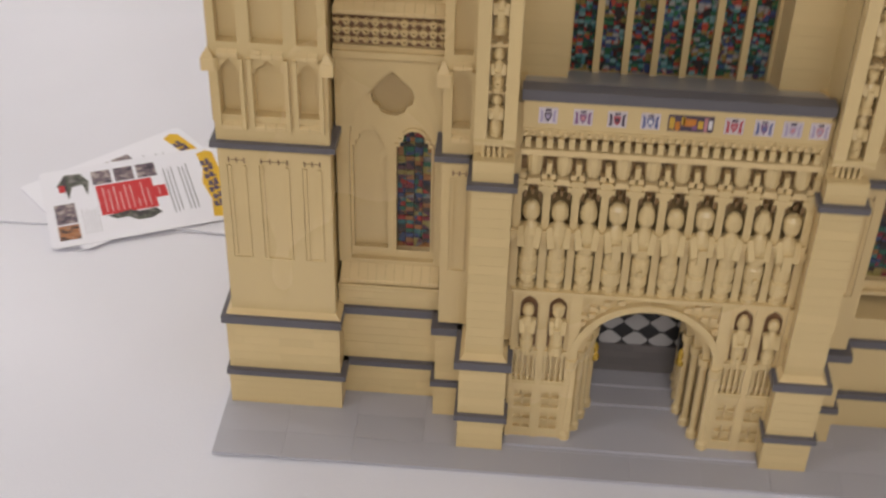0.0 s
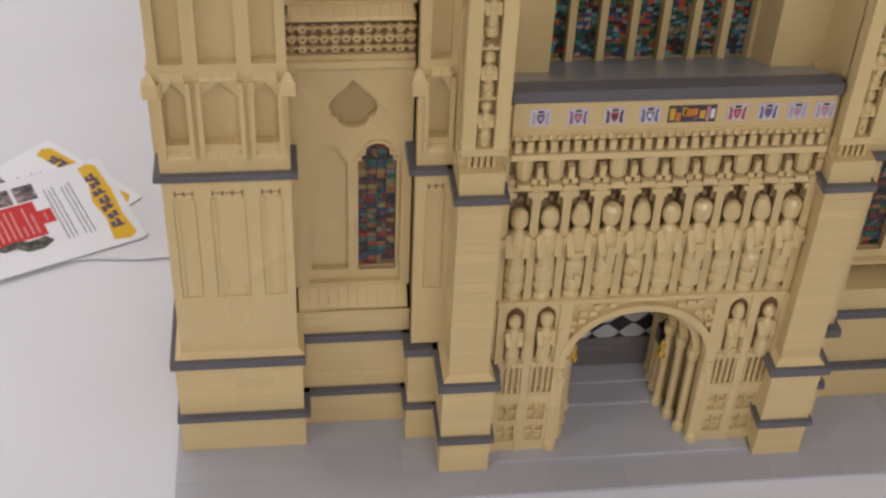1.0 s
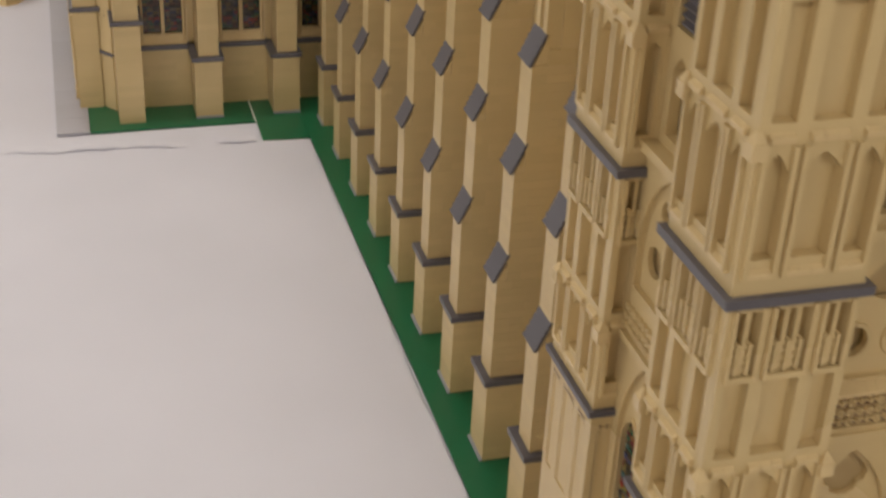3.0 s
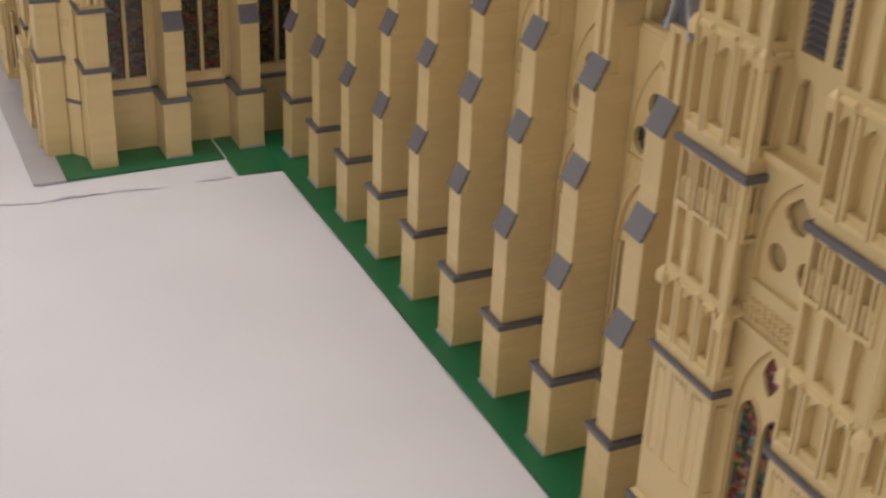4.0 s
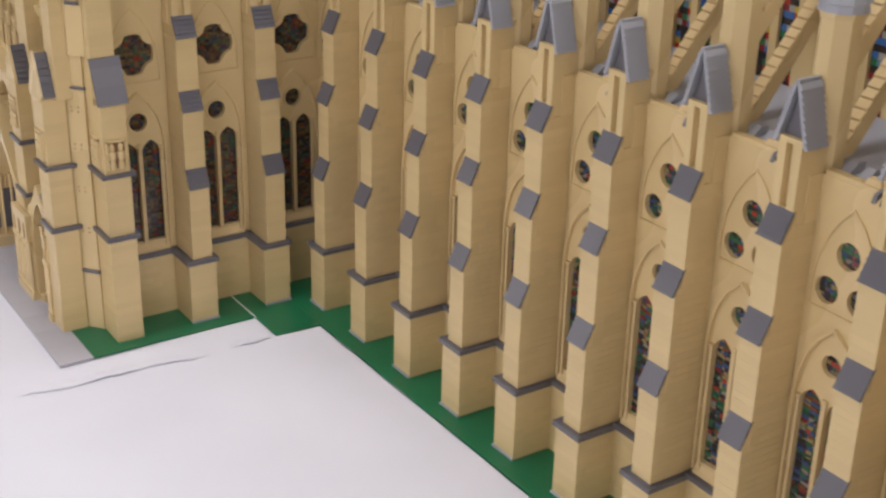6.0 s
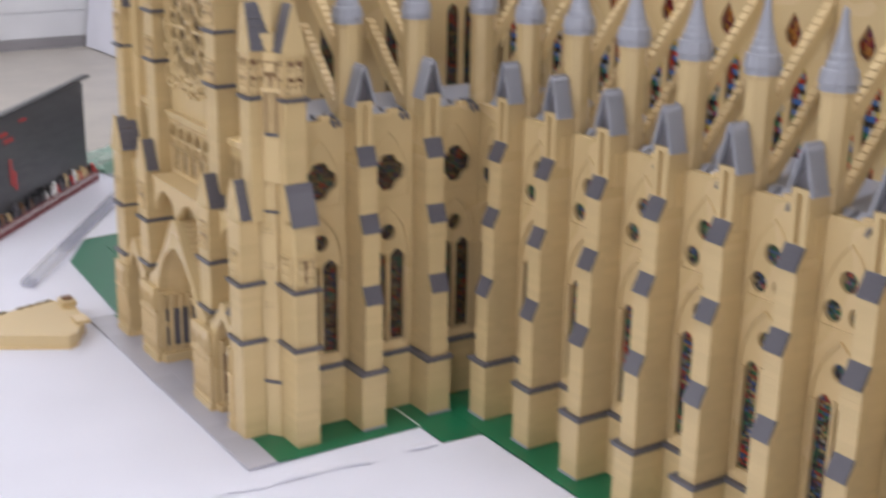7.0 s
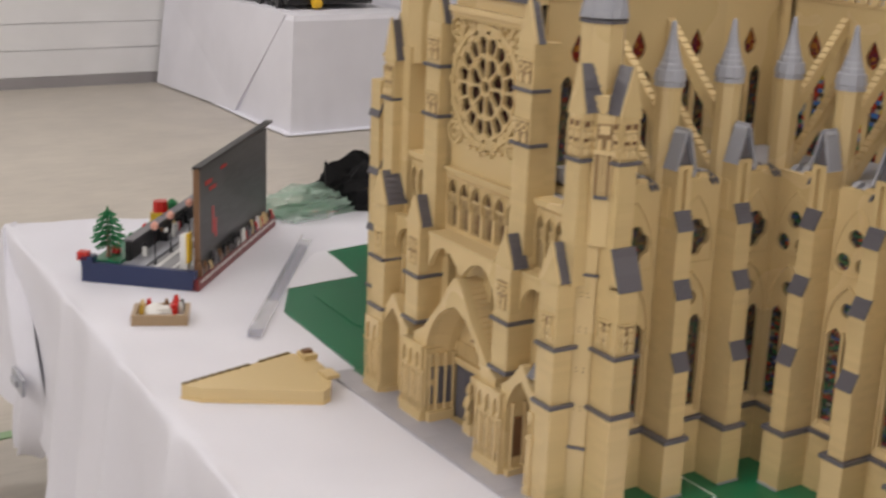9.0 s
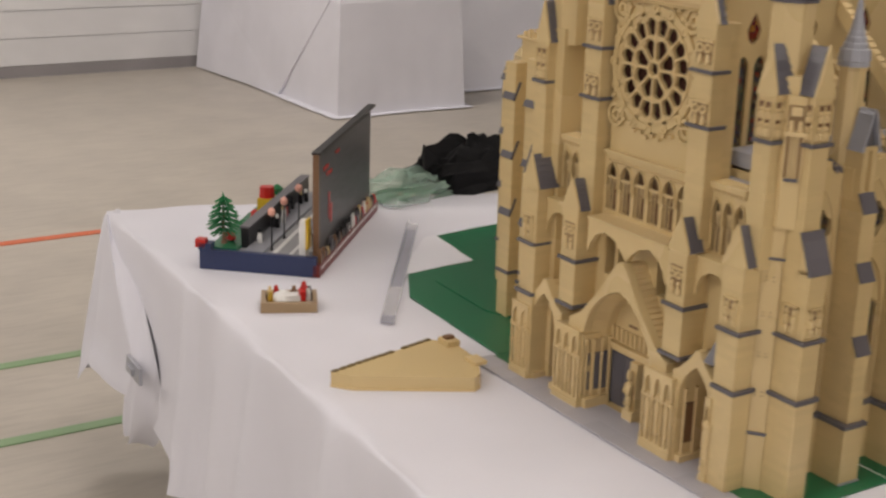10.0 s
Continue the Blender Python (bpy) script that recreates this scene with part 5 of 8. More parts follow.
def buttress_parts():
    """A stepped wall buttress, drawn at y = 0 .. BW, outer face to -x: (name, geometry, material, label)."""
    b = []
    ya, yb, m = 0.035, 0.375, 0.205
    g = Geo().bricks(0.30, WALL_X, 0, BW, 0.03, 1.05, seed=50, long=(2, 4, 4, 6))
    g.bricks(0.34, WALL_X, ya, yb, 1.13, 2.345, seed=51, long=(2, 4, 4, 6))
    g.bricks(0.44, WALL_X, ya, yb, 2.345, 3.595, seed=52, long=(2, 4, 4, 6))
    g.bricks(0.54, WALL_X, ya, yb, 3.595, 4.735, seed=53, long=(2, 4, 4, 6))
    g.box(0.66, WALL_X + 0.05, m - 0.155, m - 0.05, 4.90, 5.80).box(0.66, WALL_X + 0.05, m + 0.05, m + 0.155, 4.90, 5.80).box(0.74, WALL_X + 0.05, m - 0.052, m + 0.052, 4.90, 5.80)
    g.box(0.664, WALL_X, m - 0.052, m + 0.052, 4.90, 5.06).box(0.664, WALL_X + 0.1, m - 0.152, m + 0.152, 5.74, 5.803).box(0.82, WALL_X + 0.05, ya, yb, 4.90, 5.42)
    g.prism([(m - 0.13, 5.80), (m + 0.13, 5.80), (m, 6.30)], "x", 0.74, 1.0)
    b.append(("buttress", g, TAN, ""))
    b.append(("foot_strip", Geo().box(0.27, 0.30, -0.01, BW + 0.01, 0.03, 0.06), GREY, ""))
    b.append(("string_course", Geo().box(0.26, WALL_X, -0.04, BW + 0.04, 1.055, 1.125), DARK, "dark grey string course"))
    for x, z, e in ((0.36, 2.33, 0.075), (0.46, 3.58, 0.075), (0.57, 4.72, 0.128)):
        g = shingled((x + 0.11, z + 0.33), (x - 0.045, z), ya - 0.002, yb + 0.002, 5, 0.026, "y")
        b.append(("slope", g, DARK, "dark grey sloped tiles"))
        b.append(("slope_bed", Geo().prism([(x - 0.02, z + 0.018), (x + e, z + 0.06 + 2.1 * e), (x + e, z + 0.018)], "y", ya, yb), TAN_SMOOTH, ""))
    b.append(("shoulder", Geo().box(0.70, WALL_X, ya, yb, 4.735, 4.90), TAN_SMOOTH, ""))
    for s in (-1, 1):
        g = shingled((m, 6.37), (m + s * 0.185, 5.72), 0.645, 0.96, 9, 0.048, "x")
        b.append(("gable_roof", g, GREY, "steep grey tiled gable"))
    # dark grey sheet in place of the shade in the hollow gable
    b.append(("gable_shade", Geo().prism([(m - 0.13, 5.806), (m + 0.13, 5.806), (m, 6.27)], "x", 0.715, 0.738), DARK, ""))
    b.append(("ridge_tile", Geo().box(0.645, 0.96, m - 0.02, m + 0.02, 6.37, 6.41), GREY, ""))
    return b


def place_buttress(owner, xf, copies=()):
    parts = buttress_parts()
    nm, g, m, lab = parts[0]
    body = part(nm, g.moved(xf), m, owner, "stepped tan buttress with dark slopes and a grey gable")
    for nm, g, m, lab in parts[1:]:
        part(nm, g.moved(xf), m, body, lab)
    for d in copies:
        shifted(body, *d)
    return body


def moulding(loop, axis, a, out, wid=0.05):
    """A raised band that follows a pointed loop (open at the foot)."""
    c = sum(p for p, q in loop) / len(loop)
    top = max(q for p, q in loop)
    zmin = min(q for p, q in loop)
    outer = [(p + (wid if p > c + 0.01 else -wid if p < c - 0.01 else 0), q + (0 if q <= zmin + 1e-6 else wid * 0.9 * (q - zmin) / (top - zmin))) for p, q in loop]
    g = Geo()
    n = len(loop)
    return g.panel(axis, a, out, outer, [[(c + (p - c) * 0.999, zmin + 0.002 + (q - zmin) * 0.998) for p, q in loop]])


def cross_round(c, z, r):
    """A large round opening with four shallow notches, as the stepped bricks leave it."""
    out = []
    for i in range(24):
        a = 2 * math.pi * (i + 0.5) / 24
        k = r * (1.06 if i % 6 in (5, 0, 1, 4) else 0.88)
        out.append((c + k * math.cos(a), z + k * math.sin(a)))
    return out


def bay_parts(y0, y1, style, seed):
    """One bay of aisle wall in the plane x = WALL_X, y from y0 to y1: (name, geometry, material, owner index)."""
    c = (y0 + y1) / 2
    out = []
    out.append(("base_wall", Geo().bricks(WALL_X - 0.09, WALL_X + 0.2, y0, y1, 0.03, 1.08, seed=60), TAN))
    out.append(("string_course", Geo().box(WALL_X - 0.14, WALL_X + 0.1, y0, y1, 1.08, 1.15), DARK))
    hw, lw = (0.19, 0.32) if y1 - y0 > 0.85 else (0.15, 0.28)
    l1, l2 = lancet(c - hw, lw, 1.32, 3.04, 0.22), lancet(c + hw, lw, 1.32, 3.04, 0.22)
    if style == "nave":
        rounds = [ring(c, 3.40, 0.13), ring(c - 0.215, 4.21, 0.155), ring(c + 0.215, 4.21, 0.155), ring(c, 4.66, 0.155)]
    else:
        rounds = [ring(c, 3.36, 0.15), cross_round(c, 4.44, 0.31)]
    zs = 5.42
    out.append(("aisle_wall", Geo().panel("x", WALL_X + 0.002, 0.088, [(y0 - 0.08, 1.15), (y1 + 0.034, 1.15), (y1 + 0.034, zs), (y0 - 0.08, zs)], [l1, l2] + rounds), TAN_SMOOTH))
    out.append(("aisle_lining", Geo().box(WALL_X + 0.16, WALL_X + 0.26, y0, y1, 1.15, zs), BLACK))
    w2 = min(0.40, (y1 - y0) / 2 - 0.03)
    big = [(c - w2, 1.2), (c + w2, 1.2), (c + w2, 2.95), (c + w2 * 0.93, 3.2), (c + w2 * 0.74, 3.45), (c + w2 * 0.42, 3.66), (c, 3.82), (c - w2 * 0.42, 3.66), (c - w2 * 0.74, 3.45), (c - w2 * 0.93, 3.2), (c - w2, 2.95)]
    out.append(("arch_moulding", moulding(big, "x", WALL_X - 0.05, 0.05, 0.035), TAN_SMOOTH))
    up = [(c - w2, 4.0), (c + w2, 4.0), (c + w2, 4.28), (c + w2 * 0.9, 4.55), (c + w2 * 0.66, 4.80), (c + w2 * 0.36, 5.0), (c, 5.16), (c - w2 * 0.36, 5.0), (c - w2 * 0.66, 4.80), (c - w2 * 0.9, 4.55), (c - w2, 4.28)]
    out.append(("arch_moulding", moulding(up, "x", WALL_X - 0.022, 0.022, 0.028), TAN_SMOOTH))
    out.append(("window_sill", Geo().prism([(WALL_X - 0.06, 1.15), (WALL_X - 0.06, 1.18), (WALL_X + 0.02, 1.30), (WALL_X + 0.08, 1.30), (WALL_X + 0.08, 1.15)], "y", y0 + 0.04, y1 - 0.04), TAN_PALE))
    for s in (-1, 1):
        out.append(("window_shaft", Geo().lathe(WALL_X - 0.02, c + s * (w2 - 0.05), [(0.035, 1.2), (0.03, 1.26), (0.022, 1.3), (0.022, 2.85), (0.04, 2.92)], 8), TAN_SMOOTH))
    out.append(("mid_shaft", Geo().box(WALL_X - 0.03, WALL_X, c - 0.03, c + 0.03, 1.3, 3.0), TAN_SMOOTH))
    k = GLASS_NAVE if style == "nave" else GLASS_DARK
    for s in (-1, 1):
        out.append(("glass", stained("x", WALL_X + 0.07, c + s * hw, lw + 0.01, 1.3, 3.05, cell=0.11, row=0.05, seed=seed + s), k))
    for rg in rounds:
        rc, rz, rr = sum(p for p, q in rg) / len(rg), sum(q for p, q in rg) / len(rg), (max(p for p, q in rg) - min(p for p, q in rg)) / 2
        out.append(("glass", stained("x", WALL_X + 0.07, rc, rr * 2.02, rz - rr, rz + rr, cell=0.07, row=0.05, seed=seed + int(rz * 10)), k))
        if style != "nave":
            out.append(("roundel", Geo().panel("x", WALL_X - 0.02, 0.03, ring(rc, rz, rr + 0.035, len(rg)), [rg]), TAN_SMOOTH))
    out.append(("parapet", Geo().box(WALL_X + 0.006, WALL_X + 0.12, y0, y1, zs, zs + 0.05), TAN_SMOOTH))
    g = Geo()
    for k in (0.06, 0.16):
        g.prism([(WALL_X - 0.10, zs - 0.06), (WALL_X - 0.06, zs + 0.03), (WALL_X + 0.20, zs + 0.12), (WALL_X + 0.20, zs + 0.06), (WALL_X, zs - 0.01)], "y", y0 + k, y0 + k + 0.045)
    out.append(("bracket", g, DARK))
    c1 = y0 + (y1 - y0) * 0.34
    out.append(("merlon", Geo().prism([(c1 - 0.11, zs + 0.05), (c1 + 0.11, zs + 0.05), (c1 + 0.08, zs + 0.12), (c1 - 0.08, zs + 0.12)], "x", WALL_X + 0.03, WALL_X + 0.14), TAN_PALE))
    g = Geo()
    for t in range(4):
        yy = y0 + 0.1 + (y1 - y0 - 0.2) * t / 3
        g.prism([(WALL_X + 0.13, zs - 0.02), (WALL_X + 0.40, zs - 0.02), (WALL_X + 0.40, zs + 0.11), (WALL_X + 0.30, zs + 0.11)], "y", yy - 0.06, yy + 0.06)
    out.append(("gutter", g, GREY))
    return out


def place_bay(owner, xf, y0, y1, style, seed, copies=()):
    bp = bay_parts(y0, y1, style, seed)
    k = [i for i, q in enumerate(bp) if q[0] == "aisle_wall"][0]
    body = part("bay", bp[k][1].moved(xf), bp[k][2], owner, "tan wall bay with pointed lights and round windows")
    for i, (nm, g, m) in enumerate(bp):
        if i != k:
            part(nm, g.moved(xf), m, body)
    for d in copies:
        shifted(body, *d)
    return body


def cler_parts(y0, seed, glass=GLASS_HIGH):
    """One clerestory bay in the plane x = CLER_X, from y0 over one pitch, with its flyers and pier at y0."""
    c = y0 + BP / 2
    o = []
    l1, l2 = lancet(c - 0.2, 0.28, 5.45, 7.0, 0.22), lancet(c + 0.2, 0.28, 5.45, 7.0, 0.22)
    dia = [(c, 7.72), (c - 0.09, 7.57), (c - 0.16, 7.42), (c - 0.12, 7.27), (c, 7.18), (c + 0.12, 7.27), (c + 0.16, 7.42), (c + 0.09, 7.57)]
    o.append(("clerestory_wall", Geo().panel("x", CLER_X, 0.09, [(y0, 5.3), (y0 + BP, 5.3), (y0 + BP, EAVE), (y0, EAVE)], [l1, l2, dia]), TAN_SMOOTH))
    for s in (-1, 1):
        o.append(("glass", stained("x", CLER_X + 0.05, c + s * 0.2, 0.29, 5.43, 7.02, cell=0.097, row=0.08, seed=seed + s), glass))
    o.append(("glass", stained("x", CLER_X + 0.05, c, 0.33, 7.17, 7.73, cell=0.11, row=0.11, seed=seed + 7), GLASS_RED))
    o.append(("lining", Geo().box(CLER_X + 0.12, CLER_X + 0.2, y0, y0 + BP, 5.3, EAVE), BLACK))
    g = Geo()
    n = 5
    for i in range(n):
        yy = y0 + (i + 0.5) * BP / n
        g.box(CLER_X - 0.12, CLER_X + 0.08, yy - 0.085, yy + 0.085, EAVE + 0.0, EAVE + 0.11)
    g.box(CLER_X - 0.05, CLER_X + 0.1, y0, y0 + BP, EAVE - 0.06, EAVE + 0.0)
    o.append(("eaves", g, TAN_PALE))
    return o


def pier_parts():
    """Octagonal pier with a stepped grey spire at (PX, 0) and two flyers up to the clerestory."""
    px = 1.20
    o = []
    o.append(("pier", Geo().frustum(px, 0, 5.2, 7.02, 0.225, 0.225, 8, math.pi / 8).frustum(px, 0, 6.97, 7.05, 0.235, 0.26, 8, math.pi / 8), TAN_SMOOTH))
    prof = []
    n = 11
    for i in range(n):
        z0, z1 = 7.04 + 1.04 * i / n, 7.04 + 1.04 * (i + 1) / n
        r0 = (0.25, 0.262, 0.245, 0.195, 0.162, 0.132, 0.106, 0.085, 0.067, 0.052, 0.042)[i]
        prof += [(r0 + 0.012, z0), (r0 - 0.004, z1 - 0.012)]
    prof.append((0.012, 8.10))
    o.append(("spire", Geo().lathe(px, 0, prof, 12), GREY))
    for (xa, za), (xb, zb) in (((1.38, 6.62), (CLER_X + 0.02, 8.02)), ((1.38, 5.52), (CLER_X + 0.02, 6.92))):
        g = Geo().prism([(xa, za), (xb, zb), (xb, zb - 0.30), (xa, za - 0.30)], "y", -0.075, 0.075)
        o.append(("flyer", g, TAN_SMOOTH))
        g = Geo()
        m = 14
        for i in range(m):
            t0, t1 = i / m, (i + 1) / m
            x0, x1, zz0, zz1 = xa + (xb - xa) * t0, xa + (xb - xa) * t1 - 0.008, za + (zb - za) * t0, za + (zb - za) * t1
            g.prism([(x0, zz0 - 0.02), (x0 - 0.012, zz0 + 0.035), (x1 - 0.005, zz1 + 0.01), (x1, zz1 - 0.02)], "y", -0.082, 0.082)
        o.append(("flyer_coping", g, TAN_PALE))
    return o


same = lambda x, y, z: (x, y, z)  # noqa: E731
nave = thing("cathedral_nave", "tan toy brick nave with stepped buttresses, stained windows and grey roofs", "nave model", (2.5, 10, 0.03))
place_buttress(nave, lambda x, y, z: (x, y + BY1, z), [(0, BP * k, 0) for k in range(1, 9)])
place_bay(nave, same, BY1 + BW, BY1 + BP, "nave", 70, [(0, BP * k, 0) for k in range(1, 8)])
place_bay(nave, same, BY1 + 8 * BP + BW, 16.5, "nave", 90)
place_bay(nave, same, 3.57, BY1, "nave", 95)
bp = cler_parts(BY1 + 0.23, 100)
cb = part("clerestory", bp[0][1], bp[0][2], nave, "tan clerestory wall with bright stained lights")
for nm, g, m in bp[1:]:
    part(nm, g, m, cb)
for k in range(1, 10):
    shifted(cb, 0, BP * k, 0)
part("clerestory_end", Geo().box(CLER_X, CLER_X + 0.2, 17.9, 18.35, 5.3, EAVE), TAN_SMOOTH, nave)
pp = pier_parts()
pb = part("pier", pp[0][1].moved(lambda x, y, z: (x, y + BY1 + 0.23, z)), TAN_SMOOTH, nave, "octagonal pier with flying buttresses and a grey spire")
for nm, g, m in pp[1:]:
    part(nm, g.moved(lambda x, y, z: (x, y + BY1 + 0.23, z)), m, pb)
for k in range(1, 9):
    shifted(pb, 0, BP * k, 0)
shifted(pb, -0.03, 16.68 - BY1 - 0.23, 0)
part("clerestory_end", Geo().bricks(CLER_X, CLER_X + 0.2, 3.3, BY1 + 0.23, 5.3, EAVE, seed=80), TAN, nave)
part("aisle_roof", Geo().prism([(WALL_X + 0.25, 5.2), (WALL_X + 0.25, 5.42), (CLER_X, 5.62), (CLER_X, 5.2)], "y", 3.5, 16.55), GREY, nave, "low grey roof over the aisle")
part("nave_core", Geo().box(CLER_X + 0.21, 2 * XC - CLER_X, 3.5, 18.4, 0.03, EAVE), TAN_SMOOTH, nave)
part("south_aisle", Geo().box(2 * XC - CLER_X, 2 * XC - WALL_X, 3.6, 16.5, 0.03, 5.4), TAN_SMOOTH, nave)
RIDGE = 10.1


def roof_slope(owner, eave, ridge, a0, a1, axis, seed, label):
    """One slope of a main roof: a bed and broad plates that overlap upwards, each lying a little unevenly."""
    (p0, z0), (p1, z1) = eave, ridge
    d = math.hypot(p1 - p0, z1 - z0)
    up, out = ((p1 - p0) / d, (z1 - z0) / d), (-(z1 - z0) / d, (p1 - p0) / d)
    if out[1] < 0:
        out = (-out[0], -out[1])
    bed = part("roof_bed", Geo().prism([(p0, z0 - 0.05), (p1, z1 - 0.05), (p1, z1), (p0, z0)], axis, a0, a1), GREY, owner, label)
    r = random.Random(seed)
    rows, wide = 3, 0.40
    n = round((a1 - a0) / wide)
    for j in range(rows):
        for i in range(n):
            s0, s1 = d * j / rows - 0.06 * (j > 0) + 0.05 * (j == 0) + r.uniform(-0.02, 0.02), d * (j + 1) / rows + 0.05
            b0 = a0 + (i + 0.5 * (j % 2)) * (a1 - a0) / n
            lo, hi, skew = 0.03 + r.uniform(0, 0.02), 0.008, r.uniform(0.01, 0.05)
            g = Geo()
            for h in (0.0, 0.028):
                for t, e, k in ((s0, lo, 0.0), (s0, lo + 0.018, 1.0), (s1, hi + 0.018, 1.0), (s1, hi, 0.0)):
                    q = b0 + k * (wide - 0.012) + skew * (t - s0) / (s1 - s0)
                    u, v = p0 + up[0] * t + out[0] * (e + h), z0 + up[1] * t + out[1] * (e + h)
                    g.v.append((q, u, v) if axis == "x" else (u, q, v))
            g.f = [(0, 1, 2, 3), (7, 6, 5, 4), (0, 4, 5, 1), (1, 5, 6, 2), (2, 6, 7, 3), (3, 7, 4, 0)]
            part("roof_plate", g, GREY_PLATE, bed)


roof_slope(nave, (CLER_X - 0.04, EAVE + 0.04), (XC, RIDGE), 3.3, 18.4, "y", 5, "light grey main roof of broad plates")
part("nave_roof", shingled((XC, RIDGE), (2 * XC - CLER_X + 0.04, EAVE + 0.02), 3.3, 18.6, 18, 0.05, "y"), GREY, nave)

# ------------------------------------------------------------------ transept
tr = thing("cathedral_transept", "tan toy brick transept with a rose window and three gabled portals", "transept model", (-2, 19.6, 0.03))
TS = 15.5                     # shift from the nave's wall plane to the transept's west wall


def west_of_transept(xc):
    """Turns a bay or buttress of the nave round so that it looks west."""
    return lambda x, y, z: (xc + BW / 2 - y, x + TS, z)


place_buttress(tr, west_of_transept(-1.545), [(1.33, 0, 0)])
place_bay(tr, lambda x, y, z: (-y, x + TS, z), 0.445, 1.315, "transept", 130, [(-1.33, 0, 0)])
place_bay(tr, lambda x, y, z: (-y, x + TS, z), -1.0, -0.015, "transept", 140)
for xc in (-1.545, -0.215):
    pq = pier_parts()
    b0 = part("pier", pq[0][1].moved(lambda x, y, z, xc=xc: (xc + y, x + TS, z)), TAN_SMOOTH, tr, "octagonal pier with flying buttresses and a grey spire")
    for nm, g, m in pq[1:]:
        k = 1.36 if nm.startswith("flyer") else 1.0
        part(nm, g.moved(lambda x, y, z, xc=xc, k=k: (xc + y, 16.7 + (x - 1.2) * k, z)), m, b0)
CY = 18.3
for k in range(4):
    bp = cler_parts(0.0, 150 + k * 3, GLASS_DARK)
    xf = lambda x, y, z, k=k: (-1.545 + 1.33 * (k - 0) - 1.33 + y * 0.989, x + (CY - CLER_X), z)  # noqa: E731
    cb = part("clerestory", bp[0][1].moved(xf), TAN_SMOOTH, tr)
    for nm, g, m in bp[1:]:
        part(nm, g.moved(xf), m, cb)
part("aisle_roof", Geo().box(-2.6, 2.4, 16.75, CY, 5.15, 5.45), GREY, tr)
TY2 = 2 * 19.62 - CY
part("transept_core", Geo().box(-2.77, 2.6, CY + 0.21, TY2, 0.03, EAVE), TAN_SMOOTH, tr)
part("aisle_core", Geo().box(-2.6, 2.4, 16.8, CY + 0.3, 0.03, 5.2), TAN_SMOOTH, tr)
roof_slope(tr, (CY - 0.04, EAVE + 0.04), (19.62, RIDGE), -3.0, 3.6, "x", 6, "light grey transept roof of broad plates")
part("transept_roof", shingled((19.62, RIDGE), (TY2 + 0.04, EAVE + 0.02), -3.0, 5.2, 18, 0.05, "x"), GREY, tr)


part("crossing_pier", Geo().bricks(CLER_X - 0.16, CLER_X + 0.16, CY - 0.16, CY + 0.16, EAVE - 0.02, 9.7, seed=155), TAN, tr)
part("slit", Geo().box(CLER_X - 0.03, CLER_X + 0.03, CY - 0.164, CY - 0.15, EAVE + 0.22, EAVE + 0.40), BLACK, tr, "dark slit")


# corner turret
def gable_cap(P, x0, x1, y0, y1, z0, z1, axis):
    """A small saddle roof: tan gable in front, dark tiled slopes; the ridge runs along the axis."""
    axis_lo, axis_hi, c0, c1 = (x0, x1, y0, y1) if axis == "x" else (y0, y1, x0, x1)
    m = (c0 + c1) / 2
    P("gablet", Geo().prism([(c0 - 0.02, z0 - 0.06), (c1 + 0.02, z0 - 0.06), (c1 + 0.02, z0 + 0.02), (m, z1 + 0.03), (c0 - 0.02, z0 + 0.02)], axis, axis_lo - 0.005, axis_lo + 0.04), TAN_SMOOTH)
    P("gable_core", Geo().prism([(c0 + 0.015, z0 - 0.02), (c1 - 0.015, z0 - 0.02), (m, z1 - 0.05)], axis, axis_lo + 0.04, axis_hi), TAN_SMOOTH)
    for s in (-1, 1):
        P("slope", shingled((m, z1 - 0.02), (m + s * ((c1 - c0) / 2 + 0.01), z0 - 0.02), axis_lo + 0.041, axis_hi, 6, 0.03, axis), DARK, "dark grey sloped tiles")


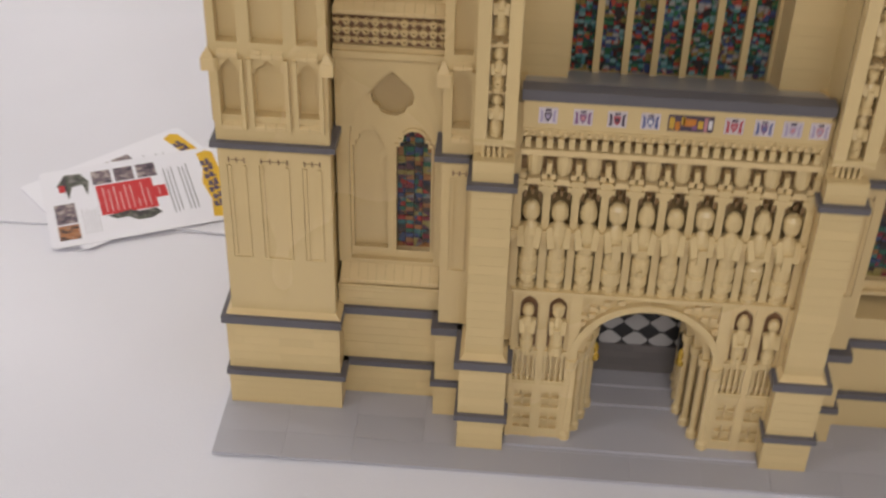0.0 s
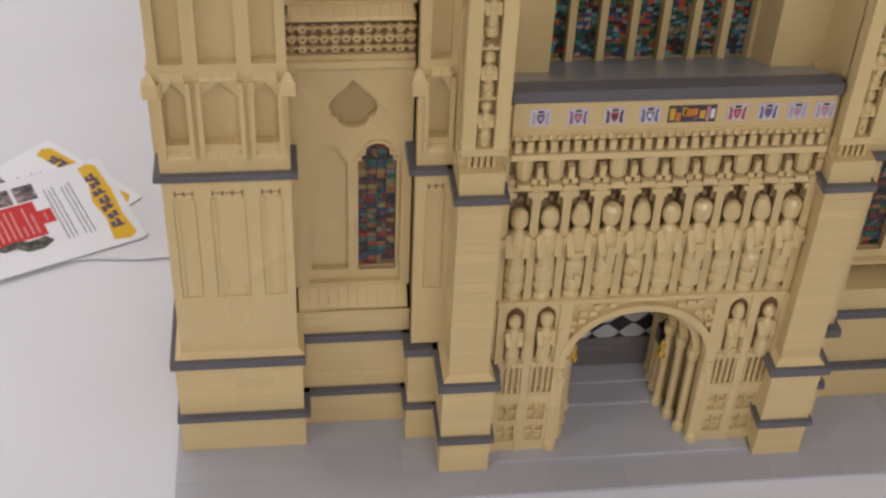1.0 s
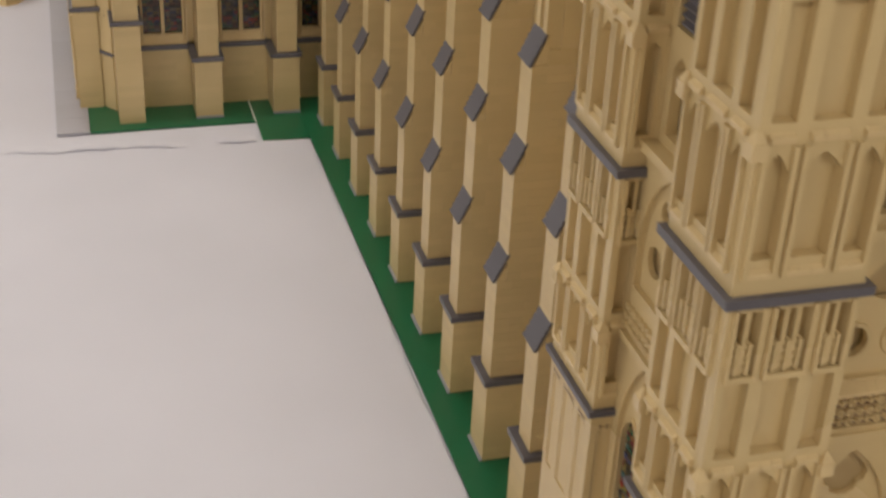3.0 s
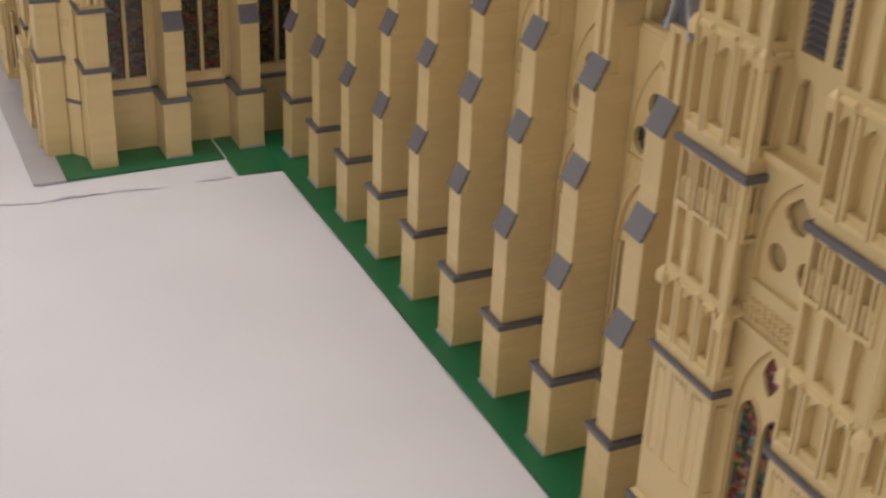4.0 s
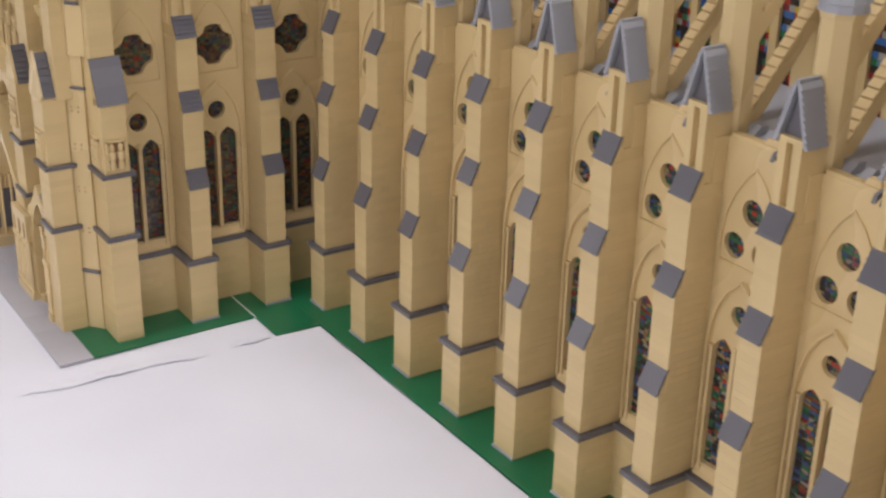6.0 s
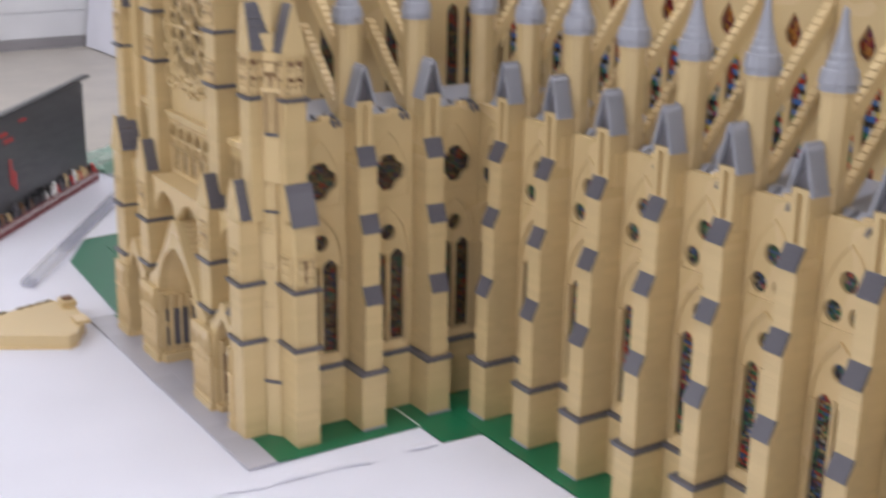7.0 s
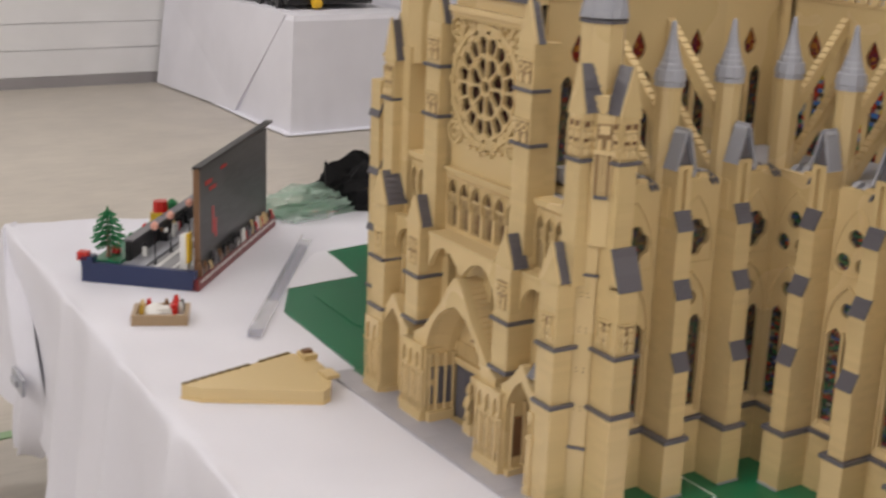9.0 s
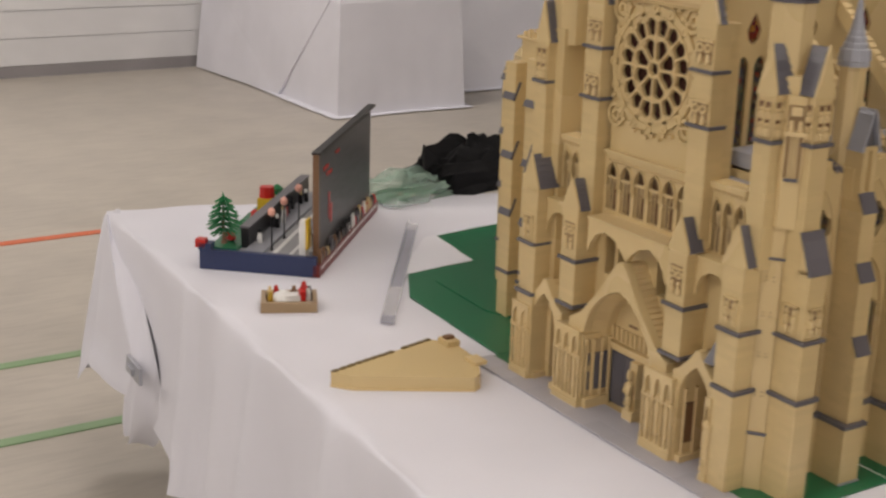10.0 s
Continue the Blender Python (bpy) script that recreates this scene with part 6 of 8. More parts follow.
def turret(tu, flip=False):
    """Stair turret: two square shafts with a slim one between, then a single shaft with a spire. flip mirrors it in y."""
    c = 19.62

    def P(name, g, mat, label=""):
        if flip:
            g = g.moved(lambda x, y, z: (x, 2 * c - y, z))
        return part(name, g, mat, tu, label)
    Rb, Lb = (-3.06, -2.63, 15.76, 16.6), (-3.68, -3.28, 16.55, 17.05)
    for (x0, x1, y0, y1), sd in ((Rb, 1), (Lb, 2)):
        P("shaft", Geo().bricks(x0, x1, y0, y1, 0.03, 1.77, seed=160 + sd), TAN)
        P("shaft", Geo().bricks(x0 + 0.015, x1 - 0.015, y0 + 0.015, y1, 1.84, 2.80, seed=162 + sd), TAN)
        P("shaft", Geo().bricks(x0 + 0.02, x1 - 0.02, y0 + 0.02, y1, 2.86, 4.0, seed=164 + sd), TAN)
        for za, zb in ((1.77, 1.84), (2.80, 2.86)):
            g = Geo().box(x0 - 0.05, x1 + 0.05, y0 - 0.05, y1, za, zb)
            P("string_course", g, DARK)
        # framed panels with two small figures
        for side, m0, face in (("y", (x0 + x1) / 2, y0), ("x", (y0 + min(y1, y0 + 0.65)) / 2, x0))[sd - 1:]:
            def put(g, side=side, m0=m0, face=face):
                return g.moved(lambda u, o, z: (m0 + u, face + 0.02 - o, z) if side == "y" else (face + 0.02 - o, m0 + u, z))
            P("tracery_back", put(Geo().box(-0.13, 0.13, 0.0, 0.008, 2.95, 3.37)), BROWN)
            for q in (-0.14, 0.14):
                P("tracery", put(Geo().box(q - 0.015, q + 0.015, 0.0, 0.035, 2.93, 3.39)), TAN_SMOOTH)
            P("tracery", put(Geo().box(-0.155, 0.155, 0.0, 0.035, 3.36, 3.40)), TAN_SMOOTH)
            for q in (-0.068, 0.068):
                P("carving", put(Geo().lathe(q, 0.012, [(0.05, 2.93), (0.052, 3.02), (0.034, 3.06), (0.052, 3.10), (0.056, 3.2), (0.026, 3.23), (0.042, 3.26), (0.04, 3.31), (0.012, 3.345)], 8)), TAN_SMOOTH)
    # slim shaft between
    P("mid_shaft", Geo().prism([(-3.30, 16.62), (-3.08, 16.34), (-2.7, 16.6), (-2.7, 17.05), (-3.22, 17.05)], "z", 0.03, 7.0), TAN_SMOOTH)
    P("back_shaft", Geo().box(-3.28, -2.75, 16.9, 17.17, 0.03, 3.95), TAN_SMOOTH)
    P("mid_shaft", Geo().prism([(-3.24, 16.40), (-3.06, 16.18), (-2.7, 16.4), (-2.7, 17.0), (-3.2, 17.0)], "z", 4.6, 6.72), TAN_SMOOTH)
    P("mid_band", Geo().prism([(-3.31, 16.58), (-3.09, 16.30), (-3.0, 16.4), (-3.25, 16.7)], "z", 1.02, 1.07), DARK)
    for zz in (1.72, 2.4, 3.1, 3.7):
        g = Geo()
        for k in (-1, 1):
            for q in (0, 1):
                px, py = -3.18 + k * 0.035, 16.48 - k * 0.045
                g.box(px - 0.03, px - 0.012, py - 0.035, py - 0.017, zz + q * 0.07, zz + q * 0.07 + 0.015)
        P("peg_holes", g, BROWN)
    # sloped dark roofs of the square shafts
    x0, x1, y0, y1 = Rb
    g = Geo()
    for i in range(5):
        ya, yb = y0 - 0.04 + 0.26 * i / 5, y0 - 0.04 + 0.26 * (i + 1) / 5
        za, zb = 3.95 + 0.66 * i / 5, 3.95 + 0.66 * (i + 1) / 5
        g.prism([(ya, za), (yb, zb), (yb + 0.06, zb), (ya + 0.06, za - 0.01)], "x", x0 - 0.02, x1 + 0.02)
    P("slope", g, DARK, "dark grey sloped tiles")
    P("slope_fill", Geo().prism([(y0 + 0.02, 3.95), (y0 + 0.23, 4.55), (y1, 4.5), (y1, 3.9)], "x", x0 + 0.02, x1 - 0.02), TAN_SMOOTH)
    gable_cap(P, Lb[0], Lb[1] + 0.1, Lb[2], Lb[3], 3.96, 4.60, "x")
    P("collar", Geo().prism([(-3.31, 16.58), (-3.08, 16.29), (-2.95, 16.4), (-3.2, 16.75)], "z", 4.06, 4.10), DARK)
    # upper stage
    U = ((-3.45, -3.13, 16.49, 16.86), (-3.05, -2.67, 16.02, 16.60))
    for k, (a0, a1, b0, b1) in enumerate(U):
        P("upper_shaft", Geo().bricks(a0, a1, b0, b1, 3.9, 5.95, seed=170 + k), TAN)
        P("string_course", Geo().box(a0 - 0.05, a1 + 0.05, b0 - 0.05, b1, 5.95, 6.01), DARK)
        P("upper_shaft", Geo().bricks(a0 + 0.01, a1 - 0.01, b0 + 0.01, b1, 6.01, 6.75, seed=172 + k), TAN)
        # carved panel with two small figures; brown slots paint the recess shade
        cx, cy = (a0 + a1) / 2, b0 + 0.185
        P("slot", Geo().box(cx - 0.13, cx + 0.13, b0 - 0.004, b0 + 0.03, 6.06, 6.60), BROWN)
        P("slot", Geo().box(a0 - 0.004, a0 + 0.03, cy - 0.13, cy + 0.13, 6.06, 6.60), BROWN)
        for d in (-0.065, 0.065):
            for za, zb in ((6.05, 6.28), (6.33, 6.52)):
                h = (zb - za) / 2
                prof = [(0.03, za), (0.05, za + 0.02), (0.05, za + h), (0.03, za + h + 0.02), (0.045, zb - 0.03), (0.02, zb)]
                P("carving", Geo().lathe(cx + d, b0 - 0.005, prof, 8), TAN_PALE)
                P("carving", Geo().lathe(a0 - 0.005, cy + d, prof, 8), TAN_PALE)
        for q in (cx - 0.15, cx, cx + 0.15):
            P("carving_frame", Geo().box(q - 0.016, q + 0.016, b0 - 0.03, b0, 6.06, 6.60), TAN_SMOOTH)
        for q in (cy - 0.15, cy, cy + 0.15):
            P("carving_frame", Geo().box(a0 - 0.03, a0, q - 0.016, q + 0.016, 6.06, 6.60), TAN_SMOOTH)
        gable_cap(P, a0, a1 + (0.0 if k else 0.1), b0, b1 if k == 0 else b0 + 0.36, 6.745, 7.50, "x" if k == 0 else "y")
        P("shaft_top", Geo().box(a0 + 0.02, a1 - 0.02, b0 + 0.1, b1, 6.75, 6.80), TAN_SMOOTH)
    # slim arcaded panel of the middle shaft
    def diag(u, o, z):
        return (-3.24 + 0.18 * u - 0.775 * o, 16.40 - 0.22 * u - 0.634 * o, z)
    P("collar", Geo().box(0.12, 0.88, 0.0, 0.05, 5.38, 5.43).moved(diag), DARK)
    # darker slots put the shade between the shafts into the colour
    P("slot", Geo().box(0.05, 0.95, 0.0, 0.012, 5.44, 6.12).moved(diag), TAN_DEEP_SHADE)
    P("slot", Geo().box(0.05, 0.95, 0.0, 0.012, 6.18, 6.58).moved(diag), TAN_DEEP_SHADE)
    for u in (0.0, 0.33, 0.5, 0.67, 1.0):
        P("arcade_shaft", Geo().box(u - 0.05, u + 0.05, 0.0, 0.03, 5.43, 6.10).moved(diag), TAN_SMOOTH)
    P("carving_ledge", Geo().box(-0.05, 1.05, 0.0, 0.06, 6.10, 6.17).moved(diag), TAN_PALE)
    for u in (0.25, 0.75):
        P("carving", Geo().frustum(u, 0.03, 6.17, 6.34, 0.16, 0.10, 6).moved(lambda x, y, z: diag(x, 0.02 + 0.15 * (y - 0.03), z)), TAN_PALE)
    P("carving", Geo().box(0.2, 0.8, 0.0, 0.05, 6.42, 6.56).moved(diag), TAN_PALE)
    P("top_shaft", Geo().frustum(-2.90, 16.82, 6.7, 8.10, 0.36, 0.36, 8, math.pi / 8), TAN_SMOOTH)
    P("string_course", Geo().frustum(-2.90, 16.82, 8.10, 8.15, 0.40, 0.40, 8, math.pi / 8), DARK)
    prof = []
    for i in range(12):
        r0 = 0.37 * (1 - i / 12.5)
        prof += [(r0 + 0.012, 8.18 + i * 0.14), (r0 - 0.01, 8.18 + (i + 1) * 0.14 - 0.015)]
    P("spire", Geo().lathe(-2.90, 16.82, prof + [(0.02, 9.95)], 16), GREY)
    for k in range(8):
        a = math.pi / 4 * (k + 0.5)
        ca, sa = math.cos(a), math.sin(a)
        P("spire_rib", Geo().add([(-2.90 + r * ca - q * sa, 16.82 + r * sa + q * ca, z) for r, z in ((0.385, 8.18), (0.05, 9.85)) for q, r2 in ((-0.014, 0), (0.014, 0))] + [(-2.90 + r * ca, 16.82 + r * sa, z) for r, z in ((0.41, 8.18), (0.075, 9.85))], [(0, 1, 3, 2), (0, 2, 5, 4), (1, 4, 5, 3), (0, 4, 1), (2, 3, 5)]), GREY)


tu_l = thing("stair_turret", "tan toy brick stair turret with dark sloped caps", "turret model", (-3.1, 16.5, 0.03), group="turrets of the transept")
turret(tu_l)
tu_r = thing("stair_turret", "tan toy brick stair turret with dark sloped caps", "turret model", (-3.1, 22.7, 0.03), group="turrets of the transept")
turret(tu_r, True)

# the front between the turrets, looking north (plane x = FX)
FX, MY = -3.12, 19.64
def pointed(yc, w, spring, apex, f=1.0, n=8):
    """A wide pointed opening down to the ground: two arcs that meet at the apex."""
    h, H = w / 2 * f, (apex - spring) * f
    R = (h * h + H * H) / (2 * h)
    top = math.asin(min(1.0, H / R))
    right = [(yc + h - R + R * math.cos(top * i / n), spring + R * math.sin(top * i / n)) for i in range(n)]
    return [(yc - h, 0.03), (yc + h, 0.03)] + right + [(yc, spring + H)] + [(2 * yc - p, q) for p, q in right[::-1]]


PORTALS = ((19.65, 1.92, 1.35, 2.62, 3.17, 1.40), (17.50, 0.78, 1.2, 1.92, 2.22, 0.58), (21.88, 0.78, 1.2, 1.92, 2.22, 0.58))
openings = [pointed(yc, w, spring, apex, 0.93) for yc, w, spring, apex, _, _ in PORTALS]
openings = [[(p, max(q, 0.04)) for p, q in lp] for lp in openings]
part("front_wall", Geo().panel("x", FX, 0.25, [(17.0, 0.03), (22.4, 0.03), (22.4, 3.76), (17.0, 3.76)], openings + [lancet(c, 0.28, 2.62, 3.62, 0.22) for c in (18.74, 19.10, 20.20, 20.56)]), TAN_SMOOTH, tr)
# black sheet put in for the deep shade behind the upper lancets
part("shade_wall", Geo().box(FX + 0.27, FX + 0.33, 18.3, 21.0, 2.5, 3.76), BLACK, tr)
# gallery of paired arches
n_ar, ga, gb = 6, 18.50, 20.84
arches, backs = [], Geo()
for i in range(n_ar):
    c = ga + (i + 0.5) * (gb - ga) / n_ar
    arches.append(lancet(c, 0.29, 3.86, 4.78, 0.24))
part("gallery_wall", Geo().panel("x", FX, 0.08, [(18.45, 3.75), (20.87, 3.75), (20.87, 4.88), (18.45, 4.88)], arches), TAN_SMOOTH, tr)
# brown back paints the shade of the deep gallery
part("gallery_back", Geo().box(FX + 0.17, FX + 0.24, 18.5, 20.85, 3.78, 4.95), BROWN, tr)
for i in range(n_ar):
    c = ga + (i + 0.5) * (gb - ga) / n_ar
    g = Geo()
    for d in (-0.045, 0.045):
        g.lathe(FX - 0.005, c + d, [(0.026, 3.86), (0.016, 3.9), (0.016, 4.42), (0.028, 4.46)], 6)
    g.box(FX - 0.01, FX + 0.04, c - 0.12, c + 0.12, 4.46, 4.50)
    part("gallery_arch", g, TAN_PALE, tr)
    part("gallery_hood", moulding(lancet(c, 0.29, 4.3, 4.76, 0.24), "x", FX - 0.03, 0.03, 0.03), TAN_SMOOTH, tr)
for za, zb, o in ((4.85, 4.93, 0.07), (4.93, 5.0, 0.12), (3.66, 3.75, 0.06)):
    part("cornice", Geo().box(FX - o, FX + 0.15, 18.45, 20.8, za, zb), TAN_SMOOTH, tr)
g = Geo()
for i in range(28):
    yy = 18.5 + i * 0.08
    g.box(FX - 0.09, FX, yy, yy + 0.045, 4.80, 4.85)
part("dentils", g, TAN_PALE, tr)
# rose window
RC, RZ = MY + 0.05, 6.62
part("rose_wall", Geo().panel("x", FX + 0.02, 0.12, [(18.5, 5.0), (20.8, 5.0), (20.8, 8.3), (18.5, 8.3)], [ring(RC, RZ, 1.02, 40)]), TAN_SMOOTH, tr)
rose = part("rose_window", Geo().panel("x", FX - 0.05, 0.1, ring(RC, RZ, 1.10, 40), [ring(RC, RZ, 1.0, 40)]), TAN_SMOOTH, tr, "round rose window with tan spokes over dark glass")
part("glass", Geo().prism(ring(RC, RZ, 1.04, 32), "x", FX + 0.10, FX + 0.13), material("dark_red_glass", (0.05, 0.018, 0.013), 0.55, spread=0.0, spec=0.15), rose, "dark red glass behind the tracery")


def petal(a, spread, bar, r0, r1):
    """A wedge-shaped opening of the rose between two spokes, cut off at the corners of its outer end."""
    def half(r):
        return max(0.02, r * math.tan(spread) - bar / 2)
    k = r1 - 0.32 * (r1 - r0)
    pts = [(r0, half(r0) * 0.75), (r0 + 0.03, half(r0 + 0.03)), (k, half(k)), (r1 - 0.05, half(k) * 0.72), (r1, half(k) * 0.3)]
    pts += [(r, -q) for r, q in pts[::-1]]
    return [(RC + r * math.cos(a) - q * math.sin(a), RZ + r * math.sin(a) + q * math.cos(a)) for r, q in pts]


holes = [ring(RC, RZ, 0.11, 8)] + [petal(2 * math.pi * (i + 0.5) / 8, math.pi / 8, 0.055, 0.175, 0.535) for i in range(8)]
holes += [petal(2 * math.pi * (i + 0.5) / 16, math.pi / 16, 0.048, 0.59, 0.885) for i in range(16)]
holes += [ring(RC + 0.965 * math.cos(2 * math.pi * i / 16), RZ + 0.965 * math.sin(2 * math.pi * i / 16), 0.062, 6) for i in range(16)]
part("tracery", Geo().panel("x", FX - 0.02, 0.07, ring(RC, RZ, 1.05, 40), holes), TAN_SMOOTH, rose, "tan tracery plate with petal openings")
for i in range(16):
    a = 2 * math.pi * i / 16
    ca, sa = math.cos(a), math.sin(a)
    bar = [(r * ca - q * sa + RC, r * sa + q * ca + RZ) for r, q in ((0.57, -0.014), (0.93, -0.018), (0.93, 0.018), (0.57, 0.014))]
    part("spoke", Geo().prism(bar, "x", FX - 0.04, FX - 0.018), TAN_PALE, rose)
    if i % 2 == 0:
        bar = [(r * ca - q * sa + RC, r * sa + q * ca + RZ) for r, q in ((0.13, -0.014), (0.55, -0.02), (0.55, 0.02), (0.13, 0.014))]
        part("spoke", Geo().prism(bar, "x", FX - 0.04, FX - 0.018), TAN_PALE, rose)
for rad in (0.145, 0.565, 0.915):
    part("tracery_ring", Geo().panel("x", FX - 0.045, 0.025, ring(RC, RZ, rad + 0.016, 32), [ring(RC, RZ, rad - 0.016, 32)]), TAN_PALE, rose)
for i in range(16):
    a = 2 * math.pi * i / 16
    cy, cz = RC + 1.06 * math.cos(a), RZ + 1.06 * math.sin(a)
    part("rim_boss", Geo().panel("x", FX - 0.07, 0.05, ring(cy, cz, 0.085, 10), [ring(cy, cz, 0.045, 10)]), TAN_SMOOTH, rose)
for sy in (-1, 1):
    for sz in (-1, 1):
        cy, cz = RC + sy * 0.93, RZ + sz * 0.95
        part("corner_roundel", Geo().panel("x", FX - 0.05, 0.07, ring(cy, cz, 0.23, 14), [ring(cy, cz, 0.17, 14)]), TAN_SMOOTH, rose)
        part("corner_roundel", Geo().panel("x", FX - 0.04, 0.06, ring(cy, cz, 0.12, 10), [ring(cy, cz, 0.06, 10)]), TAN_SMOOTH, rose)
rb = random.Random(31)
for i in range(46):
    a = 2 * math.pi * i / 46
    rad = 1.17 + 0.05 * (i % 2)
    cy, cz = RC + rad * math.cos(a), RZ + rad * math.sin(a)
    if 18.54 < cy < 20.76:
        part("rim_block", Geo().box(FX - 0.05 - 0.02 * rb.random(), FX + 0.03, cy - 0.045, cy + 0.045, cz - 0.03, cz + 0.03), TAN_PALE if i % 3 else TAN_SMOOTH, rose)
part("cornice", Geo().box(FX - 0.14, FX + 0.1, 18.5, 20.8, 7.86, 7.96).box(FX - 0.08, FX + 0.1, 18.5, 20.8, 7.78, 7.86), TAN_PALE, tr)
g = Geo()
for i in range(26):
    yy = 18.55 + i * 0.085
    g.box(FX - 0.11, FX, yy, yy + 0.05, 7.74, 7.78)
part("dentils", g, TAN_SMOOTH, tr)
part("gable_wall", Geo().prism([(18.3, 8.2), (20.95, 8.2), (19.62, 10.2)], "x", FX + 0.05, FX + 0.3), TAN_SMOOTH, tr)
part("cornice", Geo().box(FX - 0.1, FX + 0.3, 18.4, 20.85, 8.2, 8.3), DARK, tr)


# high piers beside the rose
def high_pier(y0, y1, x0, top, gable=True):
    b = part("high_pier", Geo().bricks(x0, FX + 0.1, y0, y1, 3.2, top, seed=190), TAN, tr, "tan pier with dark courses and a gabled cap")
    for zz in (5.88, 6.80):
        part("string_course", Geo().box(x0 - 0.05, FX + 0.1, y0 - 0.05, y1 + 0.05, zz, zz + 0.06), DARK, b)
    ym = (y0 + y1) / 2
    for zz in (5.95, 6.95):
        # deep-toned sheet paints the shade behind the carving
        part("carving_back", Geo().box(x0 - 0.006, x0 + 0.01, y0 + 0.05, y1 - 0.05, zz, zz + 0.36), TAN_DEEP_SHADE, b)
        for dy in (-0.09, 0.09):
            part("carving", Geo().panel("x", x0 - 0.035, 0.035, ring(ym + dy, zz + 0.26, 0.085, 8), [ring(ym + dy, zz + 0.26, 0.045, 8)]), TAN_PALE, b)
            part("carving", Geo().lathe(x0 - 0.01, ym + dy, [(0.05, zz), (0.055, zz + 0.05), (0.035, zz + 0.13), (0.02, zz + 0.17)], 8), TAN_PALE, b)
        part("carving_ledge", Geo().box(x0 - 0.035, x0, y0 + 0.03, y1 - 0.03, zz + 0.36, zz + 0.40), TAN_PALE, b)
    part("gablet", Geo().prism([(y0 - 0.02, top - 0.004), (y1 + 0.02, top - 0.004), (ym, top + 0.71)], "x", x0 - 0.004, x0 + 0.07), TAN_SMOOTH, b)
    part("gable_core", Geo().prism([(y0, top), (y1, top), (ym, top + 0.60)], "x", x0 + 0.07, FX), TAN_SMOOTH, b)
    for s in (-1, 1):
        part("slope", shingled((ym, top + 0.65), (ym + s * ((y1 - y0) / 2 + 0.015), top - 0.02), x0 + 0.071, FX - 0.05, 6, 0.03, "x"), DARK, b, "dark grey sloped tiles")


for y0, y1 in ((17.98, 18.45), (20.87, 21.34)):
    high_pier(y0, y1, -3.37, 7.62)
# galleries of slim arches between the high piers and the turrets, open above
for y0, y1 in ((17.15, 18.0), (21.32, 22.15)):
    wd = (y1 - y0 - 0.04) / 3
    cs = [y0 + 0.02 + (i + 0.5) * wd for i in range(3)]
    b = part("side_gallery", Geo().panel("x", FX - 0.02, 0.09, [(y0, 3.72), (y1, 3.72), (y1, 4.92), (y0, 4.92)], [lancet(c, wd * 0.74, 3.80, 4.74, 0.22) for c in cs]), TAN_SMOOTH, tr, "gallery of slim tan arches")
    # brown here too, for the shade behind the slim arches
    part("side_back", Geo().box(FX + 0.15, FX + 0.30, y0, y1, 0.03, 4.96), BROWN, b)
    for c in cs:
        part("gallery_hood", moulding(lancet(c, wd * 0.74, 4.3, 4.74, 0.22), "x", FX - 0.045, 0.025, 0.025), TAN_SMOOTH, b)
        part("gallery_shaft", Geo().lathe(FX + 0.01, c, [(0.03, 3.80), (0.019, 3.86), (0.019, 4.42), (0.036, 4.48), (0.036, 4.52)], 6), TAN_PALE, b)
    part("side_cornice", Geo().box(FX - 0.09, FX + 0.30, y0, y1, 4.92, 5.02), TAN_SMOOTH, b)
    for i in range(8):
        part("dentil", Geo().box(FX - 0.07, FX - 0.02, y0 + 0.03 + i * 0.102, y0 + 0.08 + i * 0.102, 4.86, 4.92), TAN_PALE, b)
    part("side_roof", Geo().box(FX + 0.30, -2.6, y0 - 0.1, y1 + 0.3, 4.9, 5.0), GREY, b, "low grey roof behind the gallery")
part("aisle_core", Geo().box(-2.6, 2.4, TY2 + 0.01, 22.6, 0.03, 5.2), TAN_SMOOTH, tr)
part("pier_flank", Geo().bricks(FX + 0.10, -2.75, 18.02, 18.45, 5.0, 7.6, seed=196), TAN, tr)
part("pier_flank", Geo().bricks(FX + 0.10, -2.75, 20.87, 21.30, 5.0, 7.6, seed=197), TAN, tr)

# flying arch in front of the gallery
half = [(18.55 + 0.0, 3.1), (18.62, 3.28), (18.78, 3.48), (19.0, 3.58), (19.3, 3.5), (19.52, 3.32), (19.62, 3.18)]
under = half + [(2 * MY - p, q) for p, q in half[::-1][1:]]
part("balcony_arch", Geo().prism([(18.5, 3.1)] + under + [(20.74, 3.1), (20.74, 3.76), (18.5, 3.76)], "x", FX - 0.42, FX - 0.30), TAN_SMOOTH, tr)
for ya, yb in ((17.07, 17.93), (21.40, 22.19)):
    hook = [(ya, 3.05)] + [((ya + yb) / 2 - (yb - ya) / 2 * math.cos(i * math.pi / 10) * 0.96, 3.1 + 0.45 * math.sin(i * math.pi / 10)) for i in range(11)] + [(yb, 3.05), (yb, 3.76), (ya, 3.76)]
    part("balcony_arch", Geo().prism(hook, "x", FX - 0.30, FX - 0.20), TAN_SMOOTH, tr)
    part("balcony_floor", Geo().box(FX - 0.325, FX, ya - 0.004, yb + 0.004, 3.72, 3.78), TAN_SMOOTH, tr)
part("balcony_floor", Geo().box(FX - 0.445, FX, 18.496, 20.744, 3.72, 3.78), TAN_SMOOTH, tr)

# low piers with gabled caps standing on the porches
PXF = -3.64


